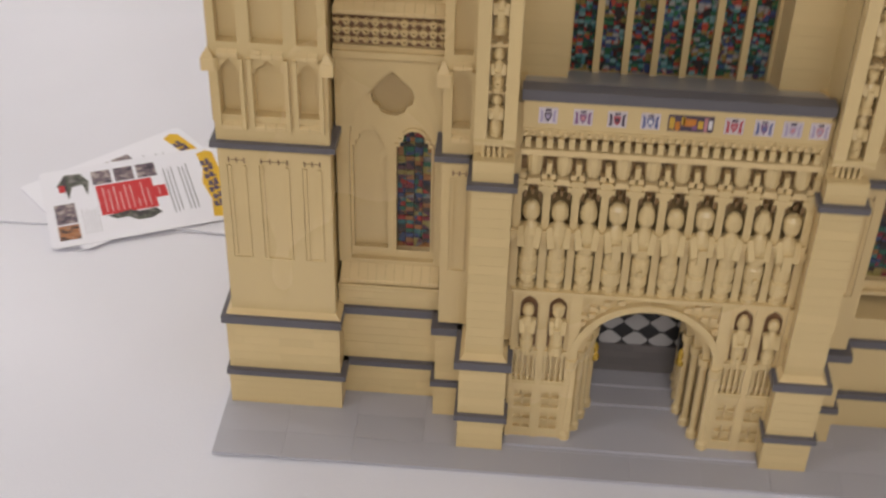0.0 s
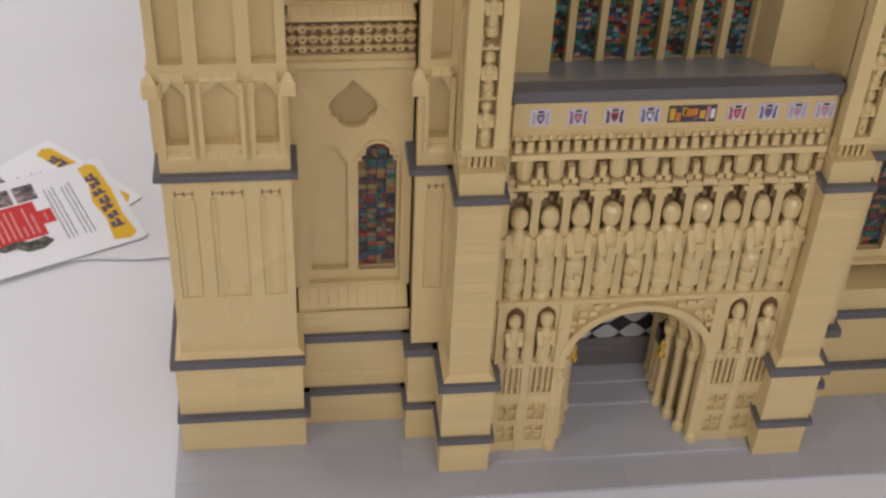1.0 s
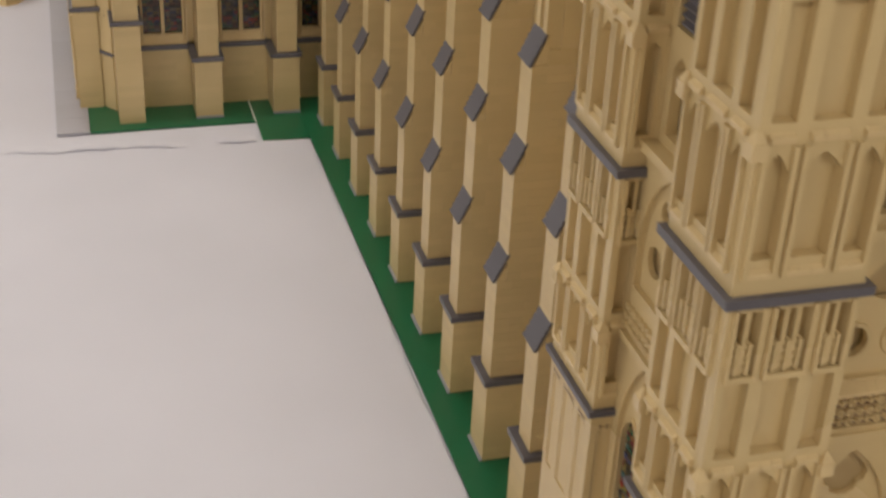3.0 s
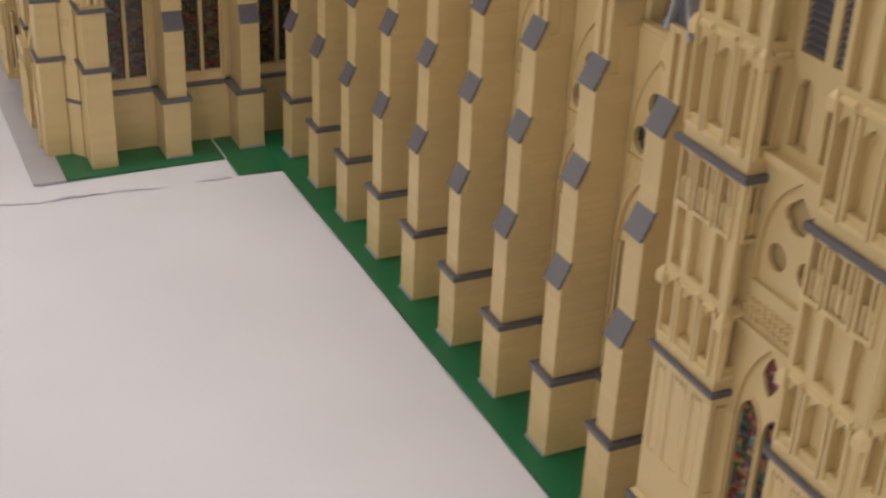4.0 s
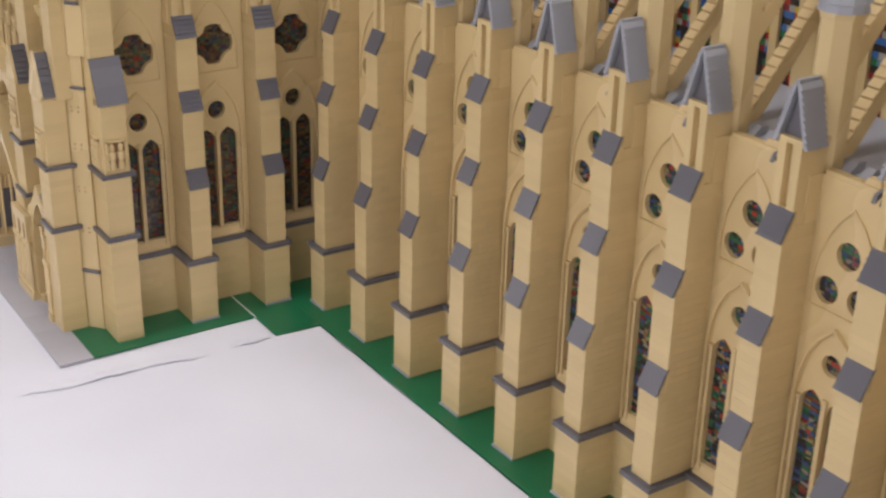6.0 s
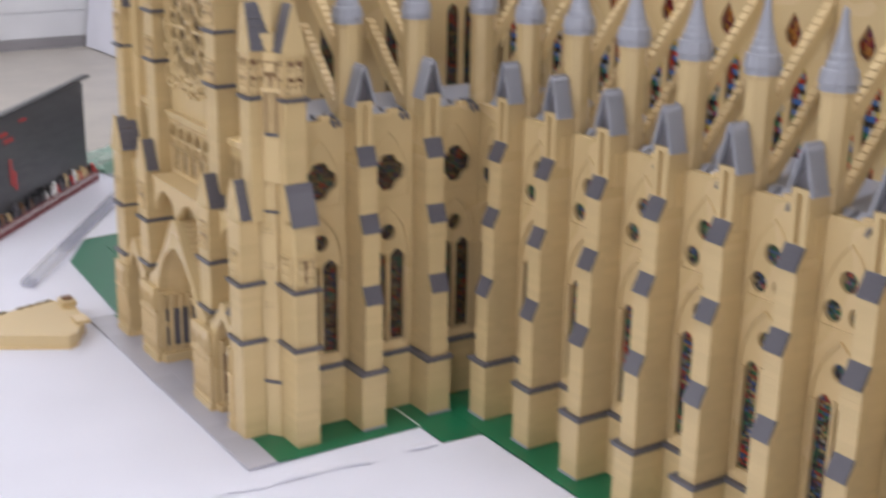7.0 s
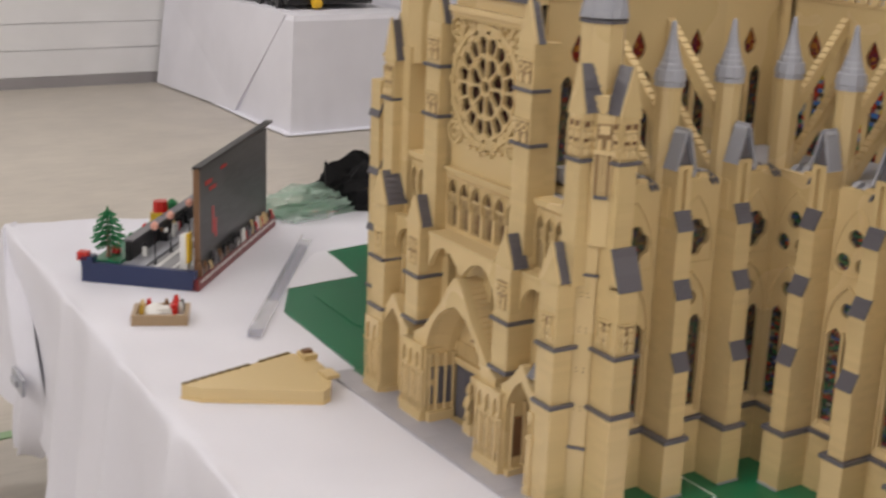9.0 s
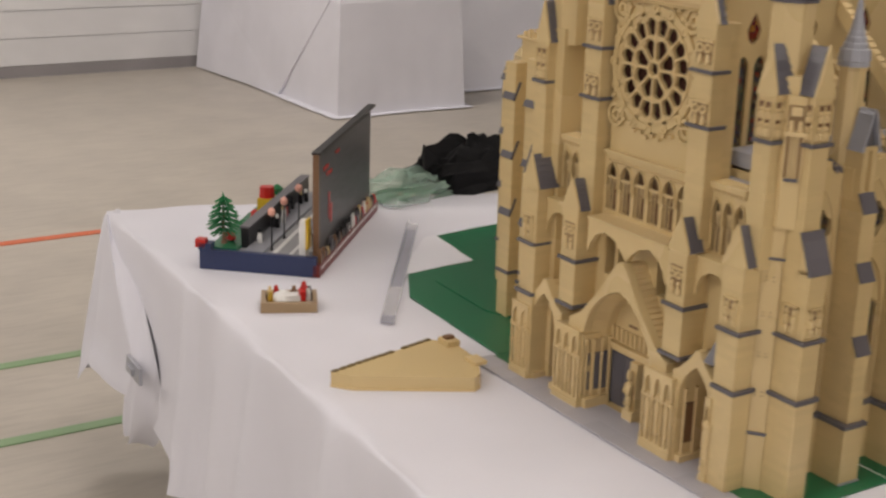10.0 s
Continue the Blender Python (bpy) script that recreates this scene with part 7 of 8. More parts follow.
def low_pier(yc, w=0.46):
    b = part("low_pier", Geo().bricks(PXF, FX, yc - w / 2, yc + w / 2, 1.95, 3.86, seed=200), TAN, tr, "square tan pier with a dark gabled cap")
    for zz in (1.90, 2.80):
        part("string_course", Geo().box(PXF - 0.05, FX, yc - w / 2 - 0.05, yc + w / 2 + 0.05, zz, zz + 0.065), DARK, b)
    # shade behind these figures is in the sheet's darker colour
    part("carving_back", Geo().box(PXF - 0.006, PXF + 0.01, yc - 0.14, yc + 0.14, 3.05, 3.56), TAN_DEEP_SHADE, b)
    for dy in (-0.075, 0.075):
        part("carving", Geo().lathe(PXF - 0.015, yc + dy, [(0.045, 3.05), (0.05, 3.12), (0.03, 3.2), (0.045, 3.24), (0.02, 3.29)], 8), TAN_PALE, b)
        part("carving", Geo().panel("x", PXF - 0.035, 0.035, ring(yc + dy, 3.40, 0.075, 8), [ring(yc + dy, 3.40, 0.04, 8)]), TAN_PALE, b)
    part("carving_ledge", Geo().box(PXF - 0.03, PXF, yc - 0.14, yc + 0.14, 3.49, 3.53), TAN_PALE, b)
    part("gablet", Geo().prism([(yc - w / 2 - 0.02, 3.80), (yc + w / 2 + 0.02, 3.80), (yc + w / 2 + 0.02, 3.86), (yc, 4.43), (yc - w / 2 - 0.02, 3.86)], "x", PXF - 0.006, PXF + 0.035), TAN_SMOOTH, b)
    part("gable_core", Geo().prism([(yc - w / 2, 3.86), (yc + w / 2, 3.86), (yc, 4.34)], "x", PXF + 0.035, FX), TAN_SMOOTH, b)
    for s in (-1, 1):
        part("slope", shingled((yc, 4.37), (yc + s * (w / 2 + 0.015), 3.80), PXF + 0.036, PXF + 0.34, 7, 0.032, "x"), DARK, b, "dark grey sloped tiles")


for yc in (18.16, 21.17):
    low_pier(yc)


# gabled portals
def portal(yc, w, spring, apex, zt, reach, name_label):
    """A pointed porch: a broad gabled hood in front, a vault running back to the wall and a stepped roof over it."""
    loop = pointed(yc, w, spring, apex)
    v = 1.72 if reach > 1 else 1.70
    edge = [(reach, 1.45), (reach, v), (reach * 0.76, v + (zt - v) * 0.14), (reach * 0.40, v + (zt - v) * 0.53), (reach * 0.13, v + (zt - v) * 0.91), (0.05, zt)]
    outer = [(yc + p, q) for p, q in edge] + [(yc - p, q) for p, q in edge[::-1]] + [(yc - w / 2 - 0.05, 1.45), (yc - w / 2 - 0.05, 0.02), (yc + w / 2 + 0.05, 0.02), (yc + w / 2 + 0.05, 1.45)]
    b = part("portal", Geo().panel("x", PXF + 0.02, 0.18, outer, [[(p, q + 0.005) for p, q in loop]]), TAN_SMOOTH, tr, name_label)
    # vault
    far = pointed(yc, w, spring, apex, 0.93)
    n = len(loop)
    x0, x1 = PXF + 0.20, FX
    g = Geo()
    wide = [(yc + (p - yc) * 1.06, q if q < 0.1 else q * 1.02) for p, q in loop]
    wide2 = [(yc + (p - yc) * 1.06, q if q < 0.1 else q * 1.02) for p, q in far]
    verts = [(x0, *p) for p in loop] + [(x1, *p) for p in far] + [(x0, *p) for p in wide] + [(x1, *p) for p in wide2]
    faces = []
    for i in range(1, n):
        j = (i + 1) % n
        faces += [(i, j, n + j, n + i), (2 * n + i, 3 * n + i, 3 * n + j, 2 * n + j), (i, 2 * n + i, 2 * n + j, j), (n + i, n + j, 3 * n + j, 3 * n + i)]
    part("vault", g.add(verts, faces), TAN_SMOOTH, b, "tan vault of the portal")
    # stepped roof
    for s in (-1, 1):
        m = 18 if reach > 1 else 8
        pts = [(yc + s * p, q) for p, q in edge[1:]]
        seg = [math.hypot(pts[i + 1][0] - pts[i][0], pts[i + 1][1] - pts[i][1]) for i in range(len(pts) - 1)]
        tot = sum(seg)

        def at(t):
            d = t * tot
            for i, L in enumerate(seg):
                if d <= L or i == len(seg) - 1:
                    f = d / L
                    return pts[i][0] + (pts[i + 1][0] - pts[i][0]) * f, pts[i][1] + (pts[i + 1][1] - pts[i][1]) * f
                d -= L
        for k in range(m):
            (ya, za), (yb, zb) = at(k / m), at((k + 1) / m)
            part("roof_tile", Geo().prism([(ya, za - 0.12), (ya, za + 0.015), (yb, zb - 0.02), (yb, zb - 0.14)], "x", PXF + 0.20, FX + 0.0), TAN_PALE, b)
    # ribs, dark panels and a bench along both splayed jambs
    def jamb(x, s, off):
        return yc + s * (w / 2 * (1 - 0.07 * min(1, max(0, (x - PXF - 0.2) / (FX - PXF - 0.2)))) - off)
    for s in (-1, 1):
        big = reach > 1
        ya, yb = jamb(FX, s, -0.03), jamb(FX, s, 0.10)
        part("bench", Geo().box(PXF + 0.04, FX + 0.1, min(ya, yb), max(ya, yb), 0.03, 0.22 if big else 0.16), TAN_PALE, b)
        k, dx, xs = (4, 0.165, PXF + 0.10) if big else (2, 0.24, PXF + 0.14)
        for i in range(k):
            xx = xs + i * dx
            part("jamb_shaft", Geo().lathe(xx, jamb(xx, s, 0.05), [(0.034, 0.16), (0.026, 0.24), (0.022, 0.3), (0.022, 1.02), (0.034, 1.06), (0.022, 1.1), (0.024, 1.32), (0.042, 1.40)], 8), TAN_PALE, b)
            if i < k - 1:
                xm, y1, y2 = xx + dx / 2, jamb(xx + dx, s, 0.035), jamb(xx + dx, s, -0.05)
                part("jamb_panel", Geo().box(xm - dx / 2 + 0.012, xm + dx / 2 - 0.012, min(y1, y2), max(y1, y2), 0.36, 1.10), DARK if big else BROWN, b, "dark panel between tan shafts")
    return b


for (yc, w, spring, apex, zt, reach), lab in zip(PORTALS, ("wide pointed portal under a steep stepped gable", "narrow pointed portal under a stepped gable", "narrow pointed portal under a stepped gable")):
    portal(yc, w, spring, apex, zt, reach, lab)
# doors and tympana
for yc, hw, top, mat, lab in ((19.20, 0.42, 1.16, DARK, "dark grey door leaf"), (20.10, 0.42, 1.16, DARK, "dark grey door leaf"), (17.50, 0.30, 1.0, BROWN, "brown side door"), (21.88, 0.30, 1.0, BROWN, "brown side door")):
    d = part("door", Geo().box(FX + 0.17, FX + 0.21, yc - hw, yc + hw, 0.05, top), mat, tr, lab)
    for k in (-1, 1):
        part("door_panel", Geo().box(FX + 0.155, FX + 0.17, yc + k * hw * 0.5 - hw * 0.38, yc + k * hw * 0.5 + hw * 0.38, 0.12, top - 0.1), mat, d)
for yc, hw, z0, z1 in ((19.65, 0.90, 1.16, 2.62), (17.50, 0.37, 1.0, 1.95), (21.88, 0.37, 1.0, 1.95)):
    part("tympanum_wall", Geo().box(FX + 0.19, FX + 0.24, yc - hw, yc + hw, z0, z1), TAN_SMOOTH, tr)
    part("lintel", Geo().box(FX + 0.10, FX + 0.19, yc - hw, yc + hw, z0, z0 + 0.14), TAN_PALE, tr)
    part("lintel_ledge", Geo().box(FX + 0.08, FX + 0.10, yc - hw, yc + hw, z0 + 0.11, z0 + 0.14), TAN_SMOOTH, tr)
    for i in range(round(hw * 16)):
        yy = yc - hw + 0.05 + i * (2 * hw - 0.1) / (round(hw * 16) - 1)
        part("tympanum_slat", Geo().box(FX + 0.13, FX + 0.19, yy - 0.03, yy + 0.03, z0 + 0.17, z0 + 0.46), TAN_SMOOTH, tr)
part("tympanum_slot", Geo().box(FX + 0.182, FX + 0.19, 19.85, 20.1, 1.70, 1.75), BROWN, tr)
part("portal_floor", Geo().box(-3.66, -2.80, 17.05, 22.3, 0.026, 0.036), GROUND_GREY, tr, "grey tiled floor of the portals")
part("trumeau", Geo().box(FX - 0.02, FX + 0.16, 19.55, 19.75, 0.03, 1.16), TAN_SMOOTH, tr)
part("trumeau_foot", Geo().box(FX - 0.12, FX + 0.16, 19.51, 19.79, 0.03, 0.24), TAN_PALE, tr)
# arcaded piers between the portals
for y0, y1 in ((17.95, 18.70), (20.60, 21.34), (22.25, 22.80), (17.0, 17.12)):
    b = part("portal_pier", Geo().bricks(PXF - 0.02, FX - 0.004, y0, y1, 0.03, 1.56, seed=210), TAN, tr, "tan portal pier with blind arcading")
    k = max(1, round((y1 - y0) / 0.24))
    wd = (y1 - y0) / k
    part("pier_foot", Geo().box(PXF - 0.09, FX, y0 - 0.03, y1 + 0.03, 0.03, 0.15).box(PXF - 0.07, FX, y0 - 0.015, y1 + 0.015, 0.15, 0.21), TAN_SMOOTH, b)
    # thin darker sheet painting the shade inside the blind niches
    part("niche_shade", Geo().box(PXF - 0.026, PXF - 0.02, y0 + 0.03, y1 - 0.03, 0.21, 1.42), TAN_HALF_SHADE, b)
    for i in range(k):
        c = y0 + (i + 0.5) * wd
        part("niche_head", Geo().panel("x", PXF - 0.085, 0.06, [(c - wd / 2, 1.04), (c + wd / 2, 1.04), (c + wd / 2, 1.56), (c - wd / 2, 1.56)], [lancet(c, wd * 0.62, 1.06, 1.44, 0.2)]), TAN_SMOOTH, b)
        part("niche_figure", Geo().lathe(PXF - 0.05, c, [(0.045, 0.42), (0.05, 0.5), (0.034, 0.62), (0.046, 0.78), (0.05, 0.92), (0.024, 1.0), (0.04, 1.04), (0.042, 1.1), (0.02, 1.15)], 8), TAN_PALE, b)
        part("niche_foot", Geo().lathe(PXF - 0.05, c, [(0.05, 0.21), (0.03, 0.26), (0.03, 0.36), (0.055, 0.42)], 8), TAN_SMOOTH, b)
    for i in range(k + 1):
        c = y0 + i * wd
        part("niche_shaft", Geo().lathe(PXF - 0.06, c, [(0.04, 0.21), (0.026, 0.26), (0.022, 0.3), (0.022, 0.66), (0.034, 0.69), (0.022, 0.72), (0.022, 0.98), (0.042, 1.06), (0.042, 1.10)], 8), TAN_PALE, b)
    # the flank of the pier
    for i in range(2):
        c = PXF + 0.12 + i * 0.24
        part("flank_panel", Geo().panel("y", y0 - 0.05, 0.046, [(c - 0.12, 0.21), (c + 0.12, 0.21), (c + 0.12, 1.5), (c - 0.12, 1.5)], [lancet(c, 0.15, 0.26, 0.78, 0.14), lancet(c, 0.15, 0.86, 1.42, 0.14)]), TAN_SMOOTH, b)
        part("flank_shaft", Geo().lathe(c, y0 - 0.04, [(0.022, 0.26), (0.016, 0.3), (0.016, 1.3), (0.026, 1.36)], 6), TAN_PALE, b)
stand(1, -3.22, 19.65, 0.24, 1.3, -90, 0.8)
part("slope", Geo().prism([(-3.62, 2.08), (-3.30, 2.50), (-3.22, 2.50), (-3.22, 2.08)], "y", 17.12, 17.36), DARK, tr, "dark grey sloped tile")

# ------------------------------------------------------------------ east chapels beyond the transept
east = thing("cathedral_chapels", "tan toy brick chapels with stepped buttresses behind the transept", "chapel model", (0, 27, 0.03))
part("chapel_wall", Geo().bricks(-1.7, 3.5, 23.0, 25.7, 0.03, 6.3, seed=220, long=(6, 8)), TAN, east)
part("chapel_wall", Geo().prism([(-1.0, 25.7), (3.5, 25.7), (3.5, 28.8), (0.5, 28.8), (-0.5, 27.7)], "z", 0.03, 5.6), TAN_SMOOTH, east)
part("chapel_parapet", Geo().box(-1.78, 3.5, 23.0, 25.78, 6.3, 6.36), TAN_PALE, east)
g = Geo()
for i in range(16):
    g.box(-1.76, -1.65, 23.1 + i * 0.16, 23.18 + i * 0.16, 6.36, 6.47)
    g.box(-1.5 + i * 0.17, -1.42 + i * 0.17, 25.65, 25.76, 6.36, 6.47)
part("merlons", g, TAN_PALE, east)
part("chapel_roof", Geo().box(-1.6, 3.5, 23.1, 25.6, 6.31, 6.34), GREY, east)
for x, y, top in ((-2.15, 23.5, 6.0), (-2.15, 24.65, 6.0), (-2.0, 25.65, 5.8), (-1.2, 26.7, 5.2), (-0.65, 27.7, 5.2)):
    b = part("buttress", Geo().bricks(x, x + 0.8, y - 0.2, y + 0.2, 0.03, top, seed=221, long=(2, 4, 6)), TAN, east, "tan buttress with dark slopes")
    part("string_course", Geo().box(x - 0.04, x + 0.8, y - 0.24, y + 0.24, 1.05, 1.12), DARK, b)
    for zz in (2.4, 3.7, 5.0):
        part("slope", Geo().prism([(x - 0.06, zz), (x + 0.1, zz + 0.4), (x + 0.16, zz + 0.38), (x, zz - 0.02)], "y", y - 0.21, y + 0.21), DARK, b)

# ------------------------------------------------------------------ loose things on the table


def rect_frame(o, e1, e2):
    """Maps (a, b, z) to the table by an origin and two directions."""
    return lambda a, b, z: (o[0] + a * e1[0] + b * e2[0], o[1] + a * e1[1] + b * e2[1], z)


INK = material("grey_print", (0.16, 0.16, 0.18), 0.5, spread=0.1)
PALE_INK = material("pale_grey_print", (0.42, 0.42, 0.44), 0.5, spread=0.1)
PINK = material("pale_pink_print", (0.70, 0.42, 0.42), 0.5, spread=0.05)


def photo_print(name, tones):
    """A small printed photograph: blotches of a few tones."""
    m = material(name, tones[0], 0.4)
    n, l = m.node_tree.nodes, m.node_tree.links
    tex = n.new("ShaderNodeTexNoise")
    tex.inputs["Scale"].default_value = 130
    tex.inputs["Detail"].default_value = 3
    ramp = n.new("ShaderNodeValToRGB")
    el = ramp.color_ramp.elements
    while len(el) < len(tones):
        el.new(0.5)
    for i, c in enumerate(tones):
        el[i].position = 0.32 + 0.36 * i / (len(tones) - 1)
        el[i].color = (*c, 1)
    l.new(n["Texture Coordinate"].outputs["Object"], tex.inputs["Vector"])
    l.new(tex.outputs["Fac"], ramp.inputs[0])
    l.new(ramp.outputs[0], n["Principled BSDF"].inputs["Base Color"])
    return m


PHOTO = photo_print("photo_print", [(0.03, 0.025, 0.035), (0.12, 0.09, 0.12), (0.20, 0.15, 0.16), (0.42, 0.36, 0.34)])
PHOTO_WARM = photo_print("warm_photo_print", [(0.04, 0.02, 0.02), (0.16, 0.08, 0.05), (0.42, 0.17, 0.06), (0.3, 0.2, 0.15)])
PHOTO_DARK = photo_print("dark_figure_print", [(0.015, 0.015, 0.015), (0.05, 0.045, 0.045), (0.10, 0.11, 0.08), (0.22, 0.2, 0.2)])
YELLOW = material("yellow_print", (0.72, 0.44, 0.02), 0.5, spread=0.02)
PURPLE = material("purple_print", (0.10, 0.07, 0.12), 0.5, spread=0.05)
REDP = material("red_print", (0.55, 0.025, 0.03), 0.5, spread=0.02)


def leaflet(o, turn, z, label):
    """An A5 flyer: white paper with photos, a red speech block, grey text bars and a yellow head strip. a runs along its long side."""
    c, s = math.cos(turn), math.sin(turn)
    fr = rect_frame(o, (c, s), (-s, c))
    L, W = 2.12, 1.55
    base = (*fr(L / 2, W / 2, 0)[:2], z)
    t = thing("leaflet", label, "leaflet", base, group="leaflets on the cloth")

    def put(name, a0, a1, b0, b1, mat, lift, lab=""):
        return part(name, Geo().box(a0, a1, b0, b1, z + lift, z + lift + 0.002).moved(fr), mat, t, lab)
    part("page", Geo().prism([(0, 0.04), (0.04, 0), (L - 0.04, 0), (L, 0.04), (L, W - 0.04), (L - 0.04, W), (0.04, W), (0, W - 0.04)], "z", z, z + 0.006).moved(fr), PAPER, t)
    strip = [(1.80, 0.10), (1.96, 0.05), (2.04, 0.12), (2.02, 0.5), (2.05, 0.9), (2.03, 1.42), (1.95, 1.48), (1.84, 1.43), (1.86, 1.1), (1.80, 0.8), (1.84, 0.45)]
    part("head_strip", Geo().prism(strip, "z", z + 0.007, z + 0.009).moved(fr), YELLOW, t, "yellow head strip")
    for k in range(7):
        b0 = 0.28 + k * 0.145
        for j, (d, h) in enumerate(((0.0, 0.04), (0.075, 0.035))):
            put("letter_block", 1.85 + 0.02 * (k % 2) + j * 0.06, 1.85 + 0.02 * (k % 2) + j * 0.06 + 0.045, b0 + d * 0.5, b0 + d * 0.5 + 0.07 + h * 0.8, PURPLE, 0.010)
        put("letter_block", 1.86, 1.98, b0 + 0.03 * (k % 3), b0 + 0.03 * (k % 3) + 0.035, PURPLE, 0.011)
    put("speech_block", 0.60, 1.24, 0.48, 1.09, REDP, 0.007, "red block with white lines")
    put("speech_block", 1.24, 1.38, 0.66, 0.90, REDP, 0.007)
    for k in range(9):
        b1 = (0.93, 0.88, 0.93, 0.8, 0.92, 0.9, 0.6, 0.92, 0.78)[k]
        put("text_bar", 0.665 + k * 0.062, 0.678 + k * 0.062, 0.53, b1 + 0.1, PINK, 0.010)
    put("text_bar", 1.29, 1.30, 0.70, 0.86, PINK, 0.010)
    blot = [(0.66, 0.45), (0.76, 0.37), (0.88, 0.38), (0.98, 0.28), (1.14, 0.28), (1.26, 0.36), (1.20, 0.46), (1.02, 0.44), (0.92, 0.50), (0.8, 0.48)]
    part("picture", Geo().prism(blot, "z", z + 0.011, z + 0.013).moved(fr), PHOTO_DARK, t, "dark printed figure")
    blot = [(0.17, 1.20), (0.26, 1.13), (0.28, 0.90), (0.34, 1.15), (0.46, 1.17), (0.50, 0.94), (0.54, 1.22), (0.46, 1.40), (0.28, 1.42)]
    part("picture", Geo().prism(blot, "z", z + 0.007, z + 0.009).moved(fr), PHOTO_DARK, t, "dark printed figure")
    put("picture", 0.19, 0.26, 1.06, 1.20, REDP, 0.011)
    for k in range(3):
        put("photo", 0.58 + k * 0.26, 0.80 + k * 0.26, 1.12, 1.40, PHOTO, 0.007)
    put("photo", 0.10, 0.33, 0.12, 0.40, PHOTO_WARM, 0.007)
    put("photo", 0.10, 0.33, 0.43, 0.82, PHOTO, 0.007)
    rl = random.Random(int(z * 1000))
    for k in range(7):
        if k != 3:
            put("text_bar", 1.40 + k * 0.045, 1.411 + k * 0.045, 0.30 + 0.05 * rl.random(), 1.15 + 0.12 * rl.random(), INK, 0.007)
    for k in range(6):
        put("text_bar", 0.39 + k * 0.034, 0.397 + k * 0.034, 0.16 + 0.02 * rl.random(), 0.60 + 0.08 * rl.random(), PALE_INK, 0.007)
    return t


LA = 0.412
leaflet((-2.03, 2.80), 0.79, 0.026, "white printed leaflet half hidden under two others")
leaflet((-2.02, 2.78), 0.785, 0.034, "white printed leaflet fanned out under another")
leaflet((-2.37, 2.745), LA, 0.043, "white printed leaflet with a red block and yellow strip")

# ---- the long street scene with its high backdrop
SO, S1, S2 = (-4.44, 30.0), (-0.747, 0.664), (0.664, 0.747)
sf = rect_frame(SO, S1, S2)
SL, SW = 6.6, 3.04
show = thing("street_diorama", "toy brick street scene on a navy base with a dark backdrop", "diorama", (*sf(SW / 2, SL / 2, 0)[:2], 0))


def sp(name, g, mat, label="", parent=None):
    return part(name, g.moved(sf), mat, parent or show, label)


sp("base_side", Geo().bricks(0.06, SW, 0.0, 0.16, 0.0, 0.50, seed=300), NAVY, "navy brick edge of the base")
sp("base_side", Geo().bricks(SW - 0.16, SW, 0.16, 0.5, 0.0, 0.50, seed=301), NAVY)
sp("corner_block", Geo().bricks(SW - 0.30, SW + 0.02, -0.02, 0.3, 0.50, 0.66, seed=302), NAVY)
sp("corner_block", Geo().bricks(SW - 0.16, SW + 0.10, -0.02, 0.22, 0.55, 0.76, seed=303), RED, "red corner block")
sp("deck", Geo().box(0.1, SW - 0.05, 0.16, SL, 0.0, 0.34), material("grey_road_plastic", (0.30, 0.30, 0.31), 0.4, spread=0.04), "grey road deck")
sp("road_stripe", Geo().box(1.25, 1.37, 0.4, SL - 0.4, 0.34, 0.346).box(0.85, 0.93, 0.4, SL - 0.4, 0.34, 0.346), WHITE, "white road stripes")
sp("pavement", Geo().box(1.55, 2.05, 0.2, SL, 0.34, 0.40), GREY)
sp("low_wall", Geo().bricks(2.05, 2.25, 0.9, SL, 0.34, 0.86, seed=304, long=(6, 8)), BLACK, "low black wall with a grey coping")
sp("coping", Geo().box(2.02, 2.28, 0.88, SL, 0.86, 0.91), DARK)
sp("garden", Geo().box(2.25, SW - 0.05, 0.5, SL, 0.34, 0.42), GREEN)
sp("backdrop", Geo().bricks(0.14, 0.29, 0.62, SL - 0.4, 0.34, 2.95, seed=305, long=(6, 8)), material("backdrop_dark_grey", (0.075, 0.075, 0.08), 0.4, spread=0.12, by="island"), "high dark grey backdrop wall")
sp("backdrop_coping", Geo().prism([(0.55, 2.94), (SL + 0.1, 3.03), (SL + 0.1, 3.09), (0.55, 3.0)], "x", 0.11, 0.32), BLACK)
sp("backdrop_edge", Geo().bricks(0.14, 0.29, 0.54, 0.62, 0.34, 2.95, seed=306), BROWN, "brown edge of the backdrop")
for k, (b, zz, w, h) in enumerate(((1.0, 2.45, 0.5, 0.10), (1.3, 2.25, 0.5, 0.10), (1.5, 1.1, 0.12, 0.7), (1.7, 0.95, 0.12, 0.5), (2.2, 2.62, 0.4, 0.08))):
    sp("red_strip", Geo().box(0.125, 0.14, b, b + w, zz, zz + h), RED)
sp("kiosk", Geo().bricks(0.42, 0.60, 0.38, 0.66, 0.34, 1.30, seed=307), WHITE, "small white tower with a yellow sign")
sp("kiosk_sign", Geo().box(0.36, 0.42, 0.34, 0.62, 0.6, 1.35), material("yellow_plastic", (0.65, 0.42, 0.02), 0.3))
r = random.Random(77)
tones = [RED, BLACK, WHITE, BROWN, BLACK, DARK, WHITE, TAN_PALE, BLACK]
for i in range(34):
    b = 0.25 + i * (SL - 0.4) / 34
    h = r.uniform(0.12, 0.42)
    sp("kerb_block", Geo().box(-0.02 + r.uniform(0, 0.03), 0.10, b, b + 0.13, 0.30 if i % 2 else 0.22, 0.34 + h * 0.6).frustum(0.05, b + 0.06, 0.34 + h * 0.6, 0.44 + h * 0.6, 0.05, 0.045, 8), tones[r.randrange(len(tones))])
